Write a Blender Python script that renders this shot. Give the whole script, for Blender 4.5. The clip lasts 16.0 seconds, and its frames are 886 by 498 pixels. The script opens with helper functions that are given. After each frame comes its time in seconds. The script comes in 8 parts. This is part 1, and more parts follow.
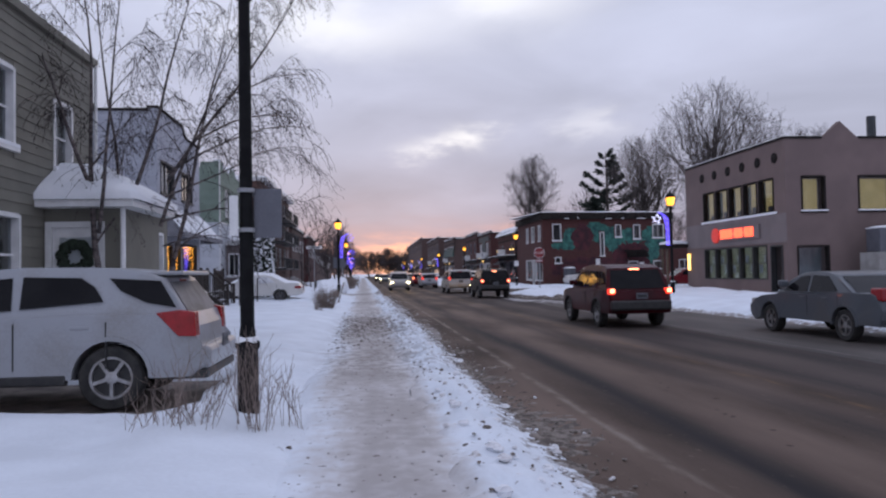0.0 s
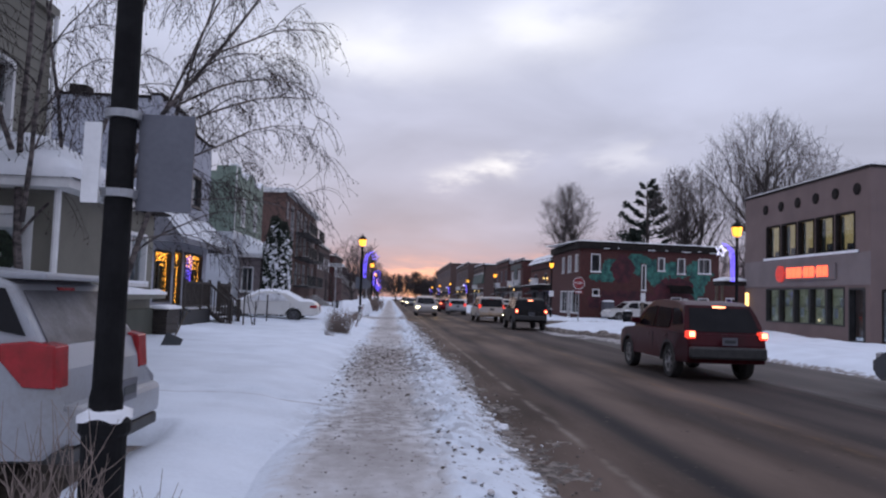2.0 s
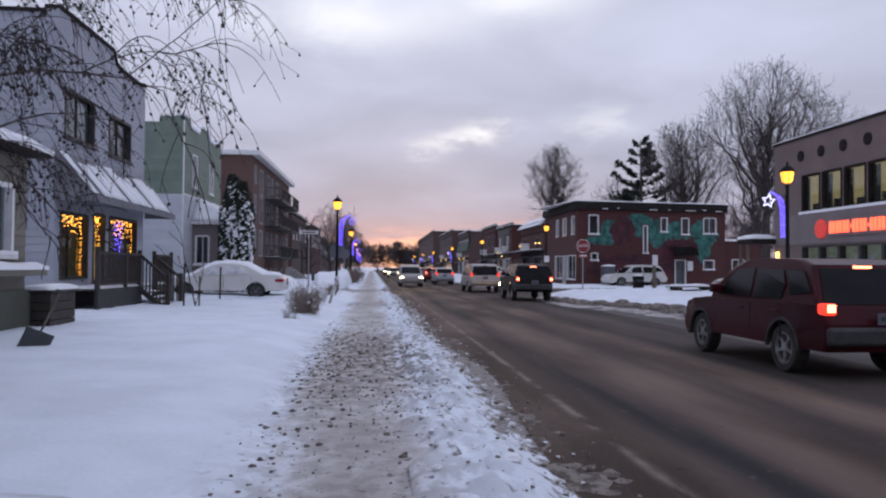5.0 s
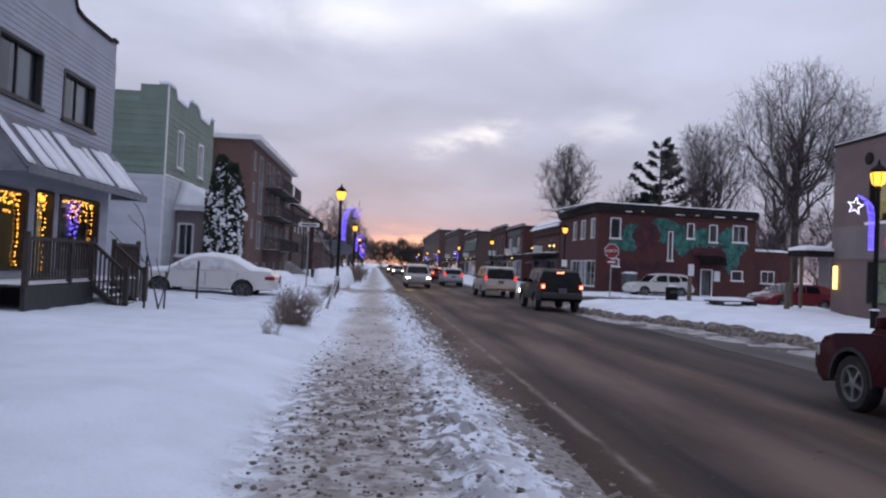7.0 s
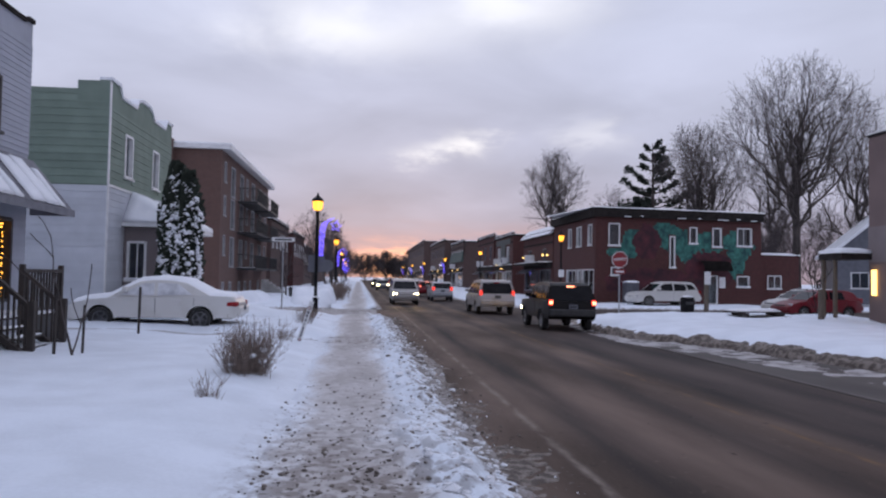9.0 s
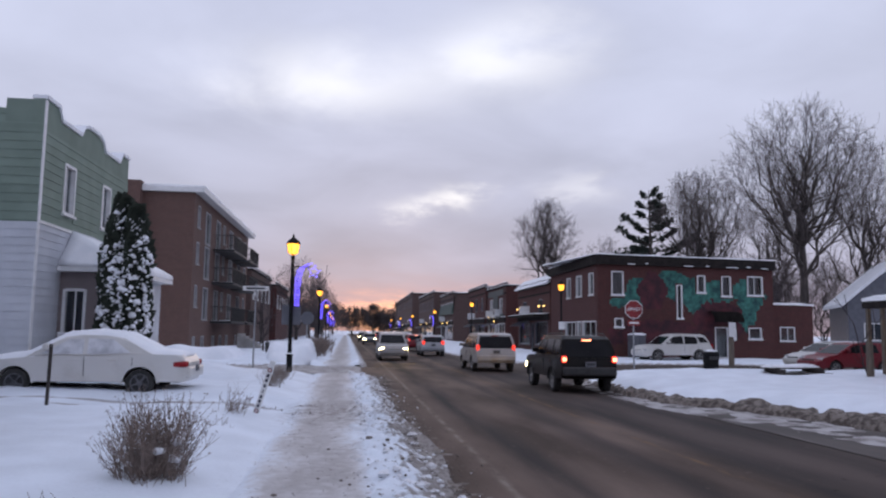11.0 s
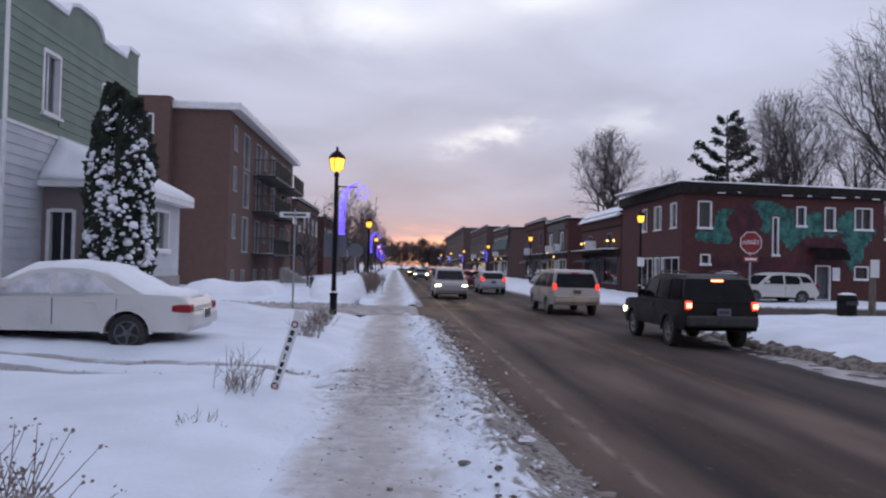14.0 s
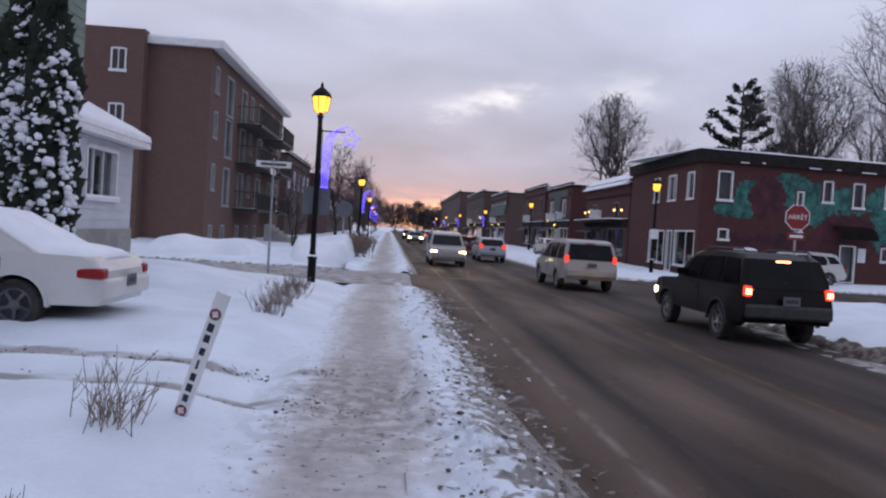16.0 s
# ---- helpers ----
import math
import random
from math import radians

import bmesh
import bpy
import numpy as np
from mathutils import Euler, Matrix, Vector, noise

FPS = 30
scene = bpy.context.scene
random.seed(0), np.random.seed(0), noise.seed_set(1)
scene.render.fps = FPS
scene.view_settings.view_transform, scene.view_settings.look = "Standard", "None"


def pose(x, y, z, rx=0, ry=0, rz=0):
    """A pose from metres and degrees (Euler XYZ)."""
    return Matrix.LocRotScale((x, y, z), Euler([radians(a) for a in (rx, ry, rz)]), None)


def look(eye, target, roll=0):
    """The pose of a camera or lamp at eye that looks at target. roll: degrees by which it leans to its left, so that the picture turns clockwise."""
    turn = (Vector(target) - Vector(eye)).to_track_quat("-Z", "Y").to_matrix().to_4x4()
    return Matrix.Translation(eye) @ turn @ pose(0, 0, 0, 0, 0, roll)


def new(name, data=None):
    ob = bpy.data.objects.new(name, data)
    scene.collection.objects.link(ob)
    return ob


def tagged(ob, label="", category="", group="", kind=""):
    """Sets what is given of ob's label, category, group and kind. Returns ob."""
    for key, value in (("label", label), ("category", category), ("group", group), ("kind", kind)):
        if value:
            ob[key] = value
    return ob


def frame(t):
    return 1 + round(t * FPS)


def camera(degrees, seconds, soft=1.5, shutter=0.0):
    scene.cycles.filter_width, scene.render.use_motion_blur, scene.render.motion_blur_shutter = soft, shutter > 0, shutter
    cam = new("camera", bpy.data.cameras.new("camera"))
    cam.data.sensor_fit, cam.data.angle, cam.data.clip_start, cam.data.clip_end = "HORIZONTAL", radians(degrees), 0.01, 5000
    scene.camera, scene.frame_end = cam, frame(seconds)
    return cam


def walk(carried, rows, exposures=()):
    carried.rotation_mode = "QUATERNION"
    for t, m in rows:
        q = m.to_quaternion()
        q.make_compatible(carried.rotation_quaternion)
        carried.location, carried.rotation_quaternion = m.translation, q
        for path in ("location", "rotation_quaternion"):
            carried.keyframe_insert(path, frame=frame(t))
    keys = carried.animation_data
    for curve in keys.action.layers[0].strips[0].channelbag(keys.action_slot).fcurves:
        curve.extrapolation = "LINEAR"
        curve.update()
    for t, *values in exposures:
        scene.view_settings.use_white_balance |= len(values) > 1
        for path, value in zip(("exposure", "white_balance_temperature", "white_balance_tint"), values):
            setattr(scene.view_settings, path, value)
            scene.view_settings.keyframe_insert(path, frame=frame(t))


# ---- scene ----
cam = camera(61.0, 16.0, soft=2.2)
PATH = [
    (0, (-0.957, 1.265, 1.456), (-0.765, 3.255, 1.518), -1.1),
    (0.5, (-0.881, 2.236, 1.441), (-0.571, 4.211, 1.49), 1.8),
    (1, (-0.791, 3.244, 1.498), (-0.603, 5.23, 1.637), 1.0),
    (1.5, (-0.773, 4.16, 1.437), (-0.541, 6.145, 1.498), 1.1),
    (2, (-0.777, 5.145, 1.45), (-0.663, 7.137, 1.58), 1.9),
    (2.5, (-0.776, 6.074, 1.43), (-0.54, 8.058, 1.515), 2.1),
    (3, (-0.762, 7.032, 1.459), (-0.592, 9.021, 1.575), 1.1),
    (3.5, (-0.749, 8.006, 1.428), (-0.452, 9.982, 1.512), 0.9),
    (4, (-0.773, 9.006, 1.391), (-0.579, 10.994, 1.495), 2.4),
    (4.5, (-0.752, 9.842, 1.38), (-0.585, 11.834, 1.435), 0.2),
    (7, (-0.93, 14.974, 1.513), (-0.773, 16.968, 1.559), 2.6),
    (7.5, (-0.931, 15.9, 1.51), (-0.733, 17.887, 1.623), -0.2),
    (8, (-0.895, 16.858, 1.551), (-0.727, 18.847, 1.677), 1.5),
    (8.5, (-0.932, 17.805, 1.611), (-0.698, 19.791, 1.627), -0.8),
    (9, (-0.919, 18.85, 1.691), (-0.72, 20.838, 1.768), 1.0),
    (11.5, (-0.703, 23.532, 1.679), (-0.466, 25.505, 1.899), 0.8),
    (12, (-0.708, 24.387, 1.687), (-0.45, 26.369, 1.771), 0.9),
    (12.5, (-0.737, 25.208, 1.649), (-0.502, 27.19, 1.764), -1.6),
    (13, (-0.819, 26.131, 1.605), (-0.578, 28.113, 1.724), 0.2),
    (13.5, (-0.857, 27.03, 1.559), (-0.606, 29.011, 1.671), -1.7),
    (14, (-0.982, 27.946, 1.665), (-0.878, 29.943, 1.71), 1.3),
    (14.5, (-0.946, 28.78, 1.653), (-0.798, 30.774, 1.72), -0.7),
    (15, (-0.986, 29.687, 1.666), (-0.89, 31.683, 1.735), 1.3),
    (15.5, (-0.934, 30.582, 1.623), (-0.752, 32.573, 1.658), -0.5),
    (16, (-0.944, 31.379, 1.661), (-0.82, 33.375, 1.611), 3.6),
]
walk(cam, [(t, look(eye, target, roll)) for t, eye, target, roll in PATH])
scene.view_settings.exposure = 0.04

# ---- world and light ----
SUN_AZ, SUN_EL = radians(2.0), radians(3.0)
world = bpy.data.worlds.new("dusk_sky")
scene.world = world
world.use_nodes = True
wn, wl = world.node_tree.nodes, world.node_tree.links
wn.clear()


def wmath(op, a, b=None, clamp=False):
    n = wn.new("ShaderNodeMath")
    n.operation, n.use_clamp = op, clamp
    for i, v in enumerate((a, b)):
        if v is None:
            continue
        if isinstance(v, (int, float)):
            n.inputs[i].default_value = v
        else:
            wl.new(v, n.inputs[i])
    return n.outputs[0]


def wadd(base, colour, amount):
    n = wn.new("ShaderNodeMix")
    n.data_type, n.blend_type = "RGBA", "ADD"
    wl.new(amount, n.inputs["Factor"])
    wl.new(base, n.inputs["A"])
    n.inputs["B"].default_value = (*colour, 1)
    return n.outputs["Result"]


tc = wn.new("ShaderNodeTexCoord")
sep = wn.new("ShaderNodeSeparateXYZ")
wl.new(tc.outputs["Generated"], sep.inputs[0])
dx, dy, dz = sep.outputs
ramp = wn.new("ShaderNodeValToRGB")
stops = [(0.0, (0.36, 0.29, 0.35)), (0.035, (0.36, 0.31, 0.40)), (0.08, (0.415, 0.405, 0.525)), (0.16, (0.465, 0.48, 0.62)),
         (0.32, (0.55, 0.58, 0.745)), (0.6, (0.58, 0.62, 0.81)), (1.0, (0.66, 0.71, 0.94))]
ramp.color_ramp.elements[0].position, ramp.color_ramp.elements[1].position = 0.0, 1.0
for p, c in stops[1:-1]:
    ramp.color_ramp.elements.new(p)
for e, (p, c) in zip(ramp.color_ramp.elements, stops):
    e.position, e.color = p, (*c, 1)
wl.new(wmath("MAXIMUM", dz, 0.0), ramp.inputs[0])
# cloud deck seen in perspective: the direction laid out on a flat sheet
den = wmath("ADD", wmath("MAXIMUM", dz, 0.0), 0.20)
comb = wn.new("ShaderNodeCombineXYZ")
wl.new(wmath("DIVIDE", dx, den), comb.inputs[0])
wl.new(wmath("DIVIDE", dy, den), comb.inputs[1])
cloud = wn.new("ShaderNodeTexNoise")
cloud.inputs["Scale"].default_value, cloud.inputs["Detail"].default_value = 1.7, 7.0
cloud.inputs["Roughness"].default_value = 0.48
cloud.inputs["Distortion"].default_value = 0.5
wl.new(comb.outputs[0], cloud.inputs["Vector"])
fac = wn.new("ShaderNodeMapRange")
fac.inputs["From Min"].default_value, fac.inputs["From Max"].default_value = 0.3, 0.72
fac.inputs["To Min"].default_value, fac.inputs["To Max"].default_value = 0.87, 1.20
wisp0 = wn.new("ShaderNodeTexNoise")
wisp0.inputs["Scale"].default_value, wisp0.inputs["Detail"].default_value = 2.2, 6.0
wl.new(comb.outputs[0], wisp0.inputs["Vector"])
wl.new(wmath("ADD", wmath("MULTIPLY", cloud.outputs["Fac"], 0.78), wmath("MULTIPLY", wisp0.outputs["Fac"], 0.22)), fac.inputs["Value"])
mul = wn.new("ShaderNodeMix")
mul.data_type, mul.blend_type = "RGBA", "MULTIPLY"
mul.inputs["Factor"].default_value = 1.0
wl.new(ramp.outputs[0], mul.inputs["A"])
wl.new(fac.outputs[0], mul.inputs["B"])
sky_col = mul.outputs["Result"]
azim = wmath("ARCTAN2", dx, dy)
elev = wmath("ARCSINE", dz)
wisp = wn.new("ShaderNodeTexNoise")
wisp.inputs["Scale"].default_value, wisp.inputs["Detail"].default_value, wisp.inputs["Roughness"].default_value = 2.6, 8.0, 0.55
wl.new(comb.outputs[0], wisp.inputs["Vector"])
ragged = wmath("ADD", wmath("MULTIPLY", wmath("SUBTRACT", cloud.outputs["Fac"], 0.5), 0.25), wmath("MULTIPLY", wmath("SUBTRACT", wisp.outputs["Fac"], 0.5), 0.22))


def blob(az, el, saz, sel):
    """A soft brighter gap in the clouds round a direction, with a ragged edge."""
    a = wmath("DIVIDE", wmath("SUBTRACT", wmath("ADD", azim, ragged), az), saz)
    b = wmath("DIVIDE", wmath("SUBTRACT", wmath("ADD", elev, wmath("MULTIPLY", ragged, 0.35)), el), sel)
    r = wmath("ADD", wmath("MULTIPLY", a, a), wmath("MULTIPLY", b, b))
    return wmath("POWER", 2.718, wmath("MULTIPLY", r, -1.0))


sky_col = wadd(sky_col, (1.0, 0.40, 0.05), blob(SUN_AZ, radians(1.1), 0.085, 0.018))
sky_col = wadd(sky_col, (0.20, 0.05, 0.0), blob(SUN_AZ, radians(1.3), 0.17, 0.034))
sky_col = wadd(sky_col, (0.46, 0.43, 0.34), blob(radians(6.2), radians(9.7), 0.036, 0.012))
sky_col = wadd(sky_col, (0.20, 0.19, 0.16), blob(radians(17.0), radians(10.8), 0.055, 0.014))
sky_col = wadd(sky_col, (0.36, 0.34, 0.27), blob(radians(-2.0), radians(18.5), 0.13, 0.040))
sky_col = wadd(sky_col, (0.36, 0.34, 0.27), blob(radians(11.0), radians(20.5), 0.09, 0.045))
nish = wn.new("ShaderNodeTexSky")
nish.sky_type, nish.sun_disc = "NISHITA", False
nish.sun_elevation, nish.sun_rotation = SUN_EL, SUN_AZ
ns = wn.new("ShaderNodeMix")
ns.data_type, ns.blend_type = "RGBA", "ADD"
ns.inputs["Factor"].default_value = 0.004
wl.new(sky_col, ns.inputs["A"])
wl.new(nish.outputs[0], ns.inputs["B"])
bg = wn.new("ShaderNodeBackground")
bg.inputs["Strength"].default_value = 1.0
wl.new(ns.outputs["Result"], bg.inputs[0])
wo = wn.new("ShaderNodeOutputWorld")
wl.new(bg.outputs[0], wo.inputs[0])

sun = bpy.data.lights.new("sun", "SUN")
sun.energy, sun.angle, sun.color = 0.12, radians(25), (1.0, 0.72, 0.5)
new("sun", sun).matrix_world = look((30 * math.sin(SUN_AZ), 30 * math.cos(SUN_AZ), 30 * math.tan(radians(8))), (0, 0, 0))


# ---- materials ----
def material(name, c1, c2=None, rough=0.7, metal=0.0, scale=3.0, fine=40.0, bump=0.15, depth=0.01, emit=None, power=0.0, stretch=(1, 1, 1), coat=0.0,
             spread=(0.35, 0.65), spec=0.5):
    """Two colours mixed by coarse and fine noise in world metres, with a little relief."""
    m = bpy.data.materials.new(name)
    m.use_nodes = True
    n, l = m.node_tree.nodes, m.node_tree.links
    b = n["Principled BSDF"]
    b.inputs["Roughness"].default_value, b.inputs["Metallic"].default_value = rough, metal
    b.inputs["Coat Weight"].default_value = coat
    b.inputs["Specular IOR Level"].default_value = spec
    if emit:
        b.inputs["Emission Color"].default_value, b.inputs["Emission Strength"].default_value = (*emit, 1), power
    c2 = c2 or tuple(v * 0.75 for v in c1)
    geo, mp = n.new("ShaderNodeNewGeometry"), n.new("ShaderNodeMapping")
    mp.inputs["Scale"].default_value = stretch
    l.new(geo.outputs["Position"], mp.inputs["Vector"])
    n1, n2 = n.new("ShaderNodeTexNoise"), n.new("ShaderNodeTexNoise")
    n1.inputs["Scale"].default_value, n1.inputs["Detail"].default_value = scale, 5
    n2.inputs["Scale"].default_value, n2.inputs["Detail"].default_value = fine, 3
    for t in (n1, n2):
        l.new(mp.outputs[0], t.inputs["Vector"])
    add = n.new("ShaderNodeMath")
    add.operation = "MULTIPLY_ADD"
    add.inputs[1].default_value = 0.35
    l.new(n2.outputs["Fac"], add.inputs[0])
    l.new(n1.outputs["Fac"], add.inputs[2])
    mr = n.new("ShaderNodeMapRange")
    mr.inputs["From Min"].default_value, mr.inputs["From Max"].default_value = spread[0] + 0.17, spread[1] + 0.17
    l.new(add.outputs[0], mr.inputs["Value"])
    mix = n.new("ShaderNodeMix")
    mix.data_type = "RGBA"
    mix.inputs["A"].default_value, mix.inputs["B"].default_value = (*c1, 1), (*c2, 1)
    l.new(mr.outputs[0], mix.inputs["Factor"])
    l.new(mix.outputs["Result"], b.inputs["Base Color"])
    if bump:
        bp = n.new("ShaderNodeBump")
        bp.inputs["Strength"].default_value, bp.inputs["Distance"].default_value = bump, depth
        l.new(add.outputs[0], bp.inputs["Height"])
        l.new(bp.outputs[0], b.inputs["Normal"])
    return m


def brick_material(name, c1, c2, mortar, vertical_axis_swap=False):
    """Brickwork 0.21 x 0.075 m, laid by height and by the sum of both plan axes, so that it suits walls along x and along y."""
    m = material(name, c1, c2, rough=0.9)
    n, l = m.node_tree.nodes, m.node_tree.links
    geo, sp, cb = n.new("ShaderNodeNewGeometry"), n.new("ShaderNodeSeparateXYZ"), n.new("ShaderNodeCombineXYZ")
    l.new(geo.outputs["Position"], sp.inputs[0])
    add = n.new("ShaderNodeMath")
    l.new(sp.outputs[0], add.inputs[0])
    l.new(sp.outputs[1], add.inputs[1])
    l.new(add.outputs[0], cb.inputs[0])
    l.new(sp.outputs[2], cb.inputs[1])
    br = n.new("ShaderNodeTexBrick")
    br.inputs["Scale"].default_value = 1.0
    br.inputs["Brick Width"].default_value, br.inputs["Row Height"].default_value = 0.21, 0.075
    br.inputs["Mortar Size"].default_value = 0.008
    br.inputs["Color1"].default_value, br.inputs["Color2"].default_value = (*c1, 1), (*c2, 1)
    br.inputs["Mortar"].default_value = (*mortar, 1)
    l.new(cb.outputs[0], br.inputs["Vector"])
    b = n["Principled BSDF"]
    old = b.inputs["Base Color"].links[0].from_socket
    mix = n.new("ShaderNodeMix")
    mix.data_type, mix.blend_type = "RGBA", "MIX"
    mix.inputs["Factor"].default_value = 0.6
    l.new(old, mix.inputs["A"])
    l.new(br.outputs["Color"], mix.inputs["B"])
    l.new(mix.outputs["Result"], b.inputs["Base Color"])
    bp = n.new("ShaderNodeBump")
    bp.inputs["Strength"].default_value, bp.inputs["Distance"].default_value = 0.4, 0.006
    bp.invert = True
    l.new(br.outputs["Fac"], bp.inputs["Height"])
    l.new(bp.outputs[0], b.inputs["Normal"])
    return m


def vary(m, amount=0.18):
    """Each piece a little lighter or darker than the next."""
    n, l = m.node_tree.nodes, m.node_tree.links
    b = n["Principled BSDF"]
    old = b.inputs["Base Color"].links[0].from_socket
    info, mr, mix = n.new("ShaderNodeObjectInfo"), n.new("ShaderNodeMapRange"), n.new("ShaderNodeMix")
    mr.inputs["To Min"].default_value, mr.inputs["To Max"].default_value = 1 - amount, 1 + amount * 0.4
    l.new(info.outputs["Random"], mr.inputs["Value"])
    mix.data_type, mix.blend_type = "RGBA", "MULTIPLY"
    mix.inputs["Factor"].default_value = 1.0
    l.new(old, mix.inputs["A"])
    l.new(mr.outputs[0], mix.inputs["B"])
    l.new(mix.outputs["Result"], b.inputs["Base Color"])
    return m


SNOW = material("snow", (0.81, 0.83, 0.88), (0.70, 0.73, 0.79), rough=0.75, scale=0.9, fine=22, bump=0.5, depth=0.03)
SNOW_ROOF = material("roof_snow", (0.86, 0.87, 0.90), (0.78, 0.80, 0.84), rough=0.75, scale=2, fine=18, bump=0.3, depth=0.02)
SNOW_LUMP = material("snow_lump", (0.76, 0.77, 0.80), (0.42, 0.38, 0.36), rough=0.9, scale=3, fine=30, bump=0.4, spread=(0.5, 0.75))
TREAD_CRUMB = material("trodden_crumb", (0.60, 0.60, 0.63), (0.22, 0.19, 0.175), rough=0.9, scale=4, fine=30, bump=0.4, spread=(0.38, 0.55))
SLUSH = material("brown_slush", (0.085, 0.068, 0.058), (0.215, 0.183, 0.160), rough=0.8, scale=3.4, fine=30, bump=0.5, depth=0.02)
GUTTER = material("gritty_slush", (0.070, 0.054, 0.045), (0.21, 0.178, 0.155), rough=0.85, scale=7.0, fine=34, bump=0.9, depth=0.03, spread=(0.42, 0.60))
TREAD = material("trodden_snow", (0.17, 0.15, 0.142), (0.42, 0.40, 0.395), rough=0.8, scale=2.3, fine=28, bump=0.6, depth=0.02, spread=(0.36, 0.62))
def band_material(name, snow_c, street=True, rise=None):
    """Snow; street: packed to a pale grey walk with grit and footmarks along the pavement, browned and broken towards the kerb, rutted on the drives;
    rise: splashed dirt (height, reach, colour) at the foot."""
    m = material(name, snow_c, tuple(v * 0.88 for v in snow_c), rough=0.78, scale=1.1, fine=24, bump=0.55, depth=0.025)
    n, l = m.node_tree.nodes, m.node_tree.links
    b = n["Principled BSDF"]

    def mth(op, a, c=0.0, e=0.0):
        k = n.new("ShaderNodeMath")
        k.operation = op
        for i, v in enumerate((a, c, e)):
            if isinstance(v, (int, float)):
                k.inputs[i].default_value = v
            else:
                l.new(v, k.inputs[i])
        return k.outputs[0]

    geo, sp = n.new("ShaderNodeNewGeometry"), n.new("ShaderNodeSeparateXYZ")
    l.new(geo.outputs["Position"], sp.inputs[0])
    px, py, pz = sp.outputs

    def cloud(scale, stretch=(1, 1, 1), detail=5, shift=0.0):
        mp, t = n.new("ShaderNodeMapping"), n.new("ShaderNodeTexNoise")
        mp.inputs["Scale"].default_value, mp.inputs["Location"].default_value = stretch, (shift, shift * 0.7, 0)
        l.new(geo.outputs["Position"], mp.inputs["Vector"])
        t.inputs["Scale"].default_value, t.inputs["Detail"].default_value = scale, detail
        l.new(mp.outputs[0], t.inputs["Vector"])
        return t.outputs["Fac"]

    def ramp(v, lo, hi, most=1.0):
        mr = n.new("ShaderNodeMapRange")
        mr.interpolation_type = "SMOOTHSTEP"
        mr.inputs["From Min"].default_value, mr.inputs["From Max"].default_value, mr.inputs["To Max"].default_value = lo, hi, most
        l.new(v, mr.inputs["Value"])
        return mr.outputs[0]

    def over(colour, fac):
        mix = n.new("ShaderNodeMix")
        mix.data_type = "RGBA"
        l.new(fac, mix.inputs["Factor"])
        l.new(b.inputs["Base Color"].links[0].from_socket, mix.inputs["A"])
        mix.inputs["B"].default_value = (*colour, 1)
        l.new(mix.outputs["Result"], b.inputs["Base Color"])

    fine = cloud(7.0, (1, 0.8, 1), 8)
    if rise:
        centre, half, colour = rise
        d = mth("DIVIDE", mth("SUBTRACT", pz, centre), half)
        over(colour, ramp(mth("SUBTRACT", mth("MULTIPLY", fine, 2.4), mth("MULTIPLY", d, d)), 0.55, 1.25, 0.9))
    if street:
        across = mth("MULTIPLY_ADD", mth("SUBTRACT", py, 10.0), 0.011, px)
        wander = mth("MULTIPLY_ADD", cloud(0.35, detail=3), 0.9, -0.45)
        long_ = cloud(1.6, (1, 0.16, 1), 5, 4.0)
        d = mth("DIVIDE", mth("ADD", mth("ADD", across, 0.93), mth("MULTIPLY", wander, 0.55)), 0.66)
        core = mth("SUBTRACT", mth("ADD", mth("MULTIPLY", long_, 1.5), mth("MULTIPLY", fine, 0.9)), mth("MULTIPLY", mth("MULTIPLY", d, d), 0.75))
        over((0.50, 0.470, 0.458), ramp(core, 0.22, 0.98, 0.84))
        over((0.275, 0.243, 0.228), ramp(mth("SUBTRACT", core, mth("MULTIPLY", cloud(0.8, detail=4, shift=7.0), 0.9)), 0.30, 0.90, 0.6))
        # grit trodden in, thick in some stretches
        muddy = 0.0
        for y0, half, much in ((22.6, 4.8, 1.0), (38.3, 2.0, 0.55), (14.0, 2.0, 0.5)):
            e = mth("DIVIDE", mth("SUBTRACT", py, y0), half)
            muddy = mth("MULTIPLY_ADD", mth("EXPONENT", mth("MULTIPLY", mth("MULTIPLY", e, e), -1.0)), much, muddy)
        specks = cloud(15.0, (1, 0.8, 1), 4, 2.0)
        reach = ramp(mth("ABSOLUTE", mth("ADD", across, 0.75)), 1.35, 0.55)
        over((0.115, 0.095, 0.085), mth("MULTIPLY", reach, ramp(mth("MULTIPLY_ADD", muddy, 0.09, specks), 0.645, 0.71, 0.85)))
        over((0.140, 0.113, 0.098), mth("MULTIPLY", mth("MULTIPLY", reach, muddy), ramp(cloud(5.5, (1, 0.8, 1), 8, 5.0), 0.43, 0.56, 0.85)))
        # browned, broken edge towards the kerb
        kerb = mth("ADD", mth("ADD", mth("ADD", across, ramp(py, 24.5, 29.0, 0.24)), mth("MULTIPLY", wander, 0.75)), mth("MULTIPLY_ADD", fine, 1.5, -0.75))
        over((0.195, 0.168, 0.150), ramp(kerb, 0.33, 0.60, 0.92))
        over((0.085, 0.066, 0.055), mth("MULTIPLY", ramp(kerb, 0.50, 0.85), ramp(cloud(11.0, detail=6, shift=1.0), 0.48, 0.62, 0.8)))
        # wheel ruts across the drives
        side = ramp(mth("ADD", across, mth("MULTIPLY", wander, 0.6)), -1.2, -1.7)
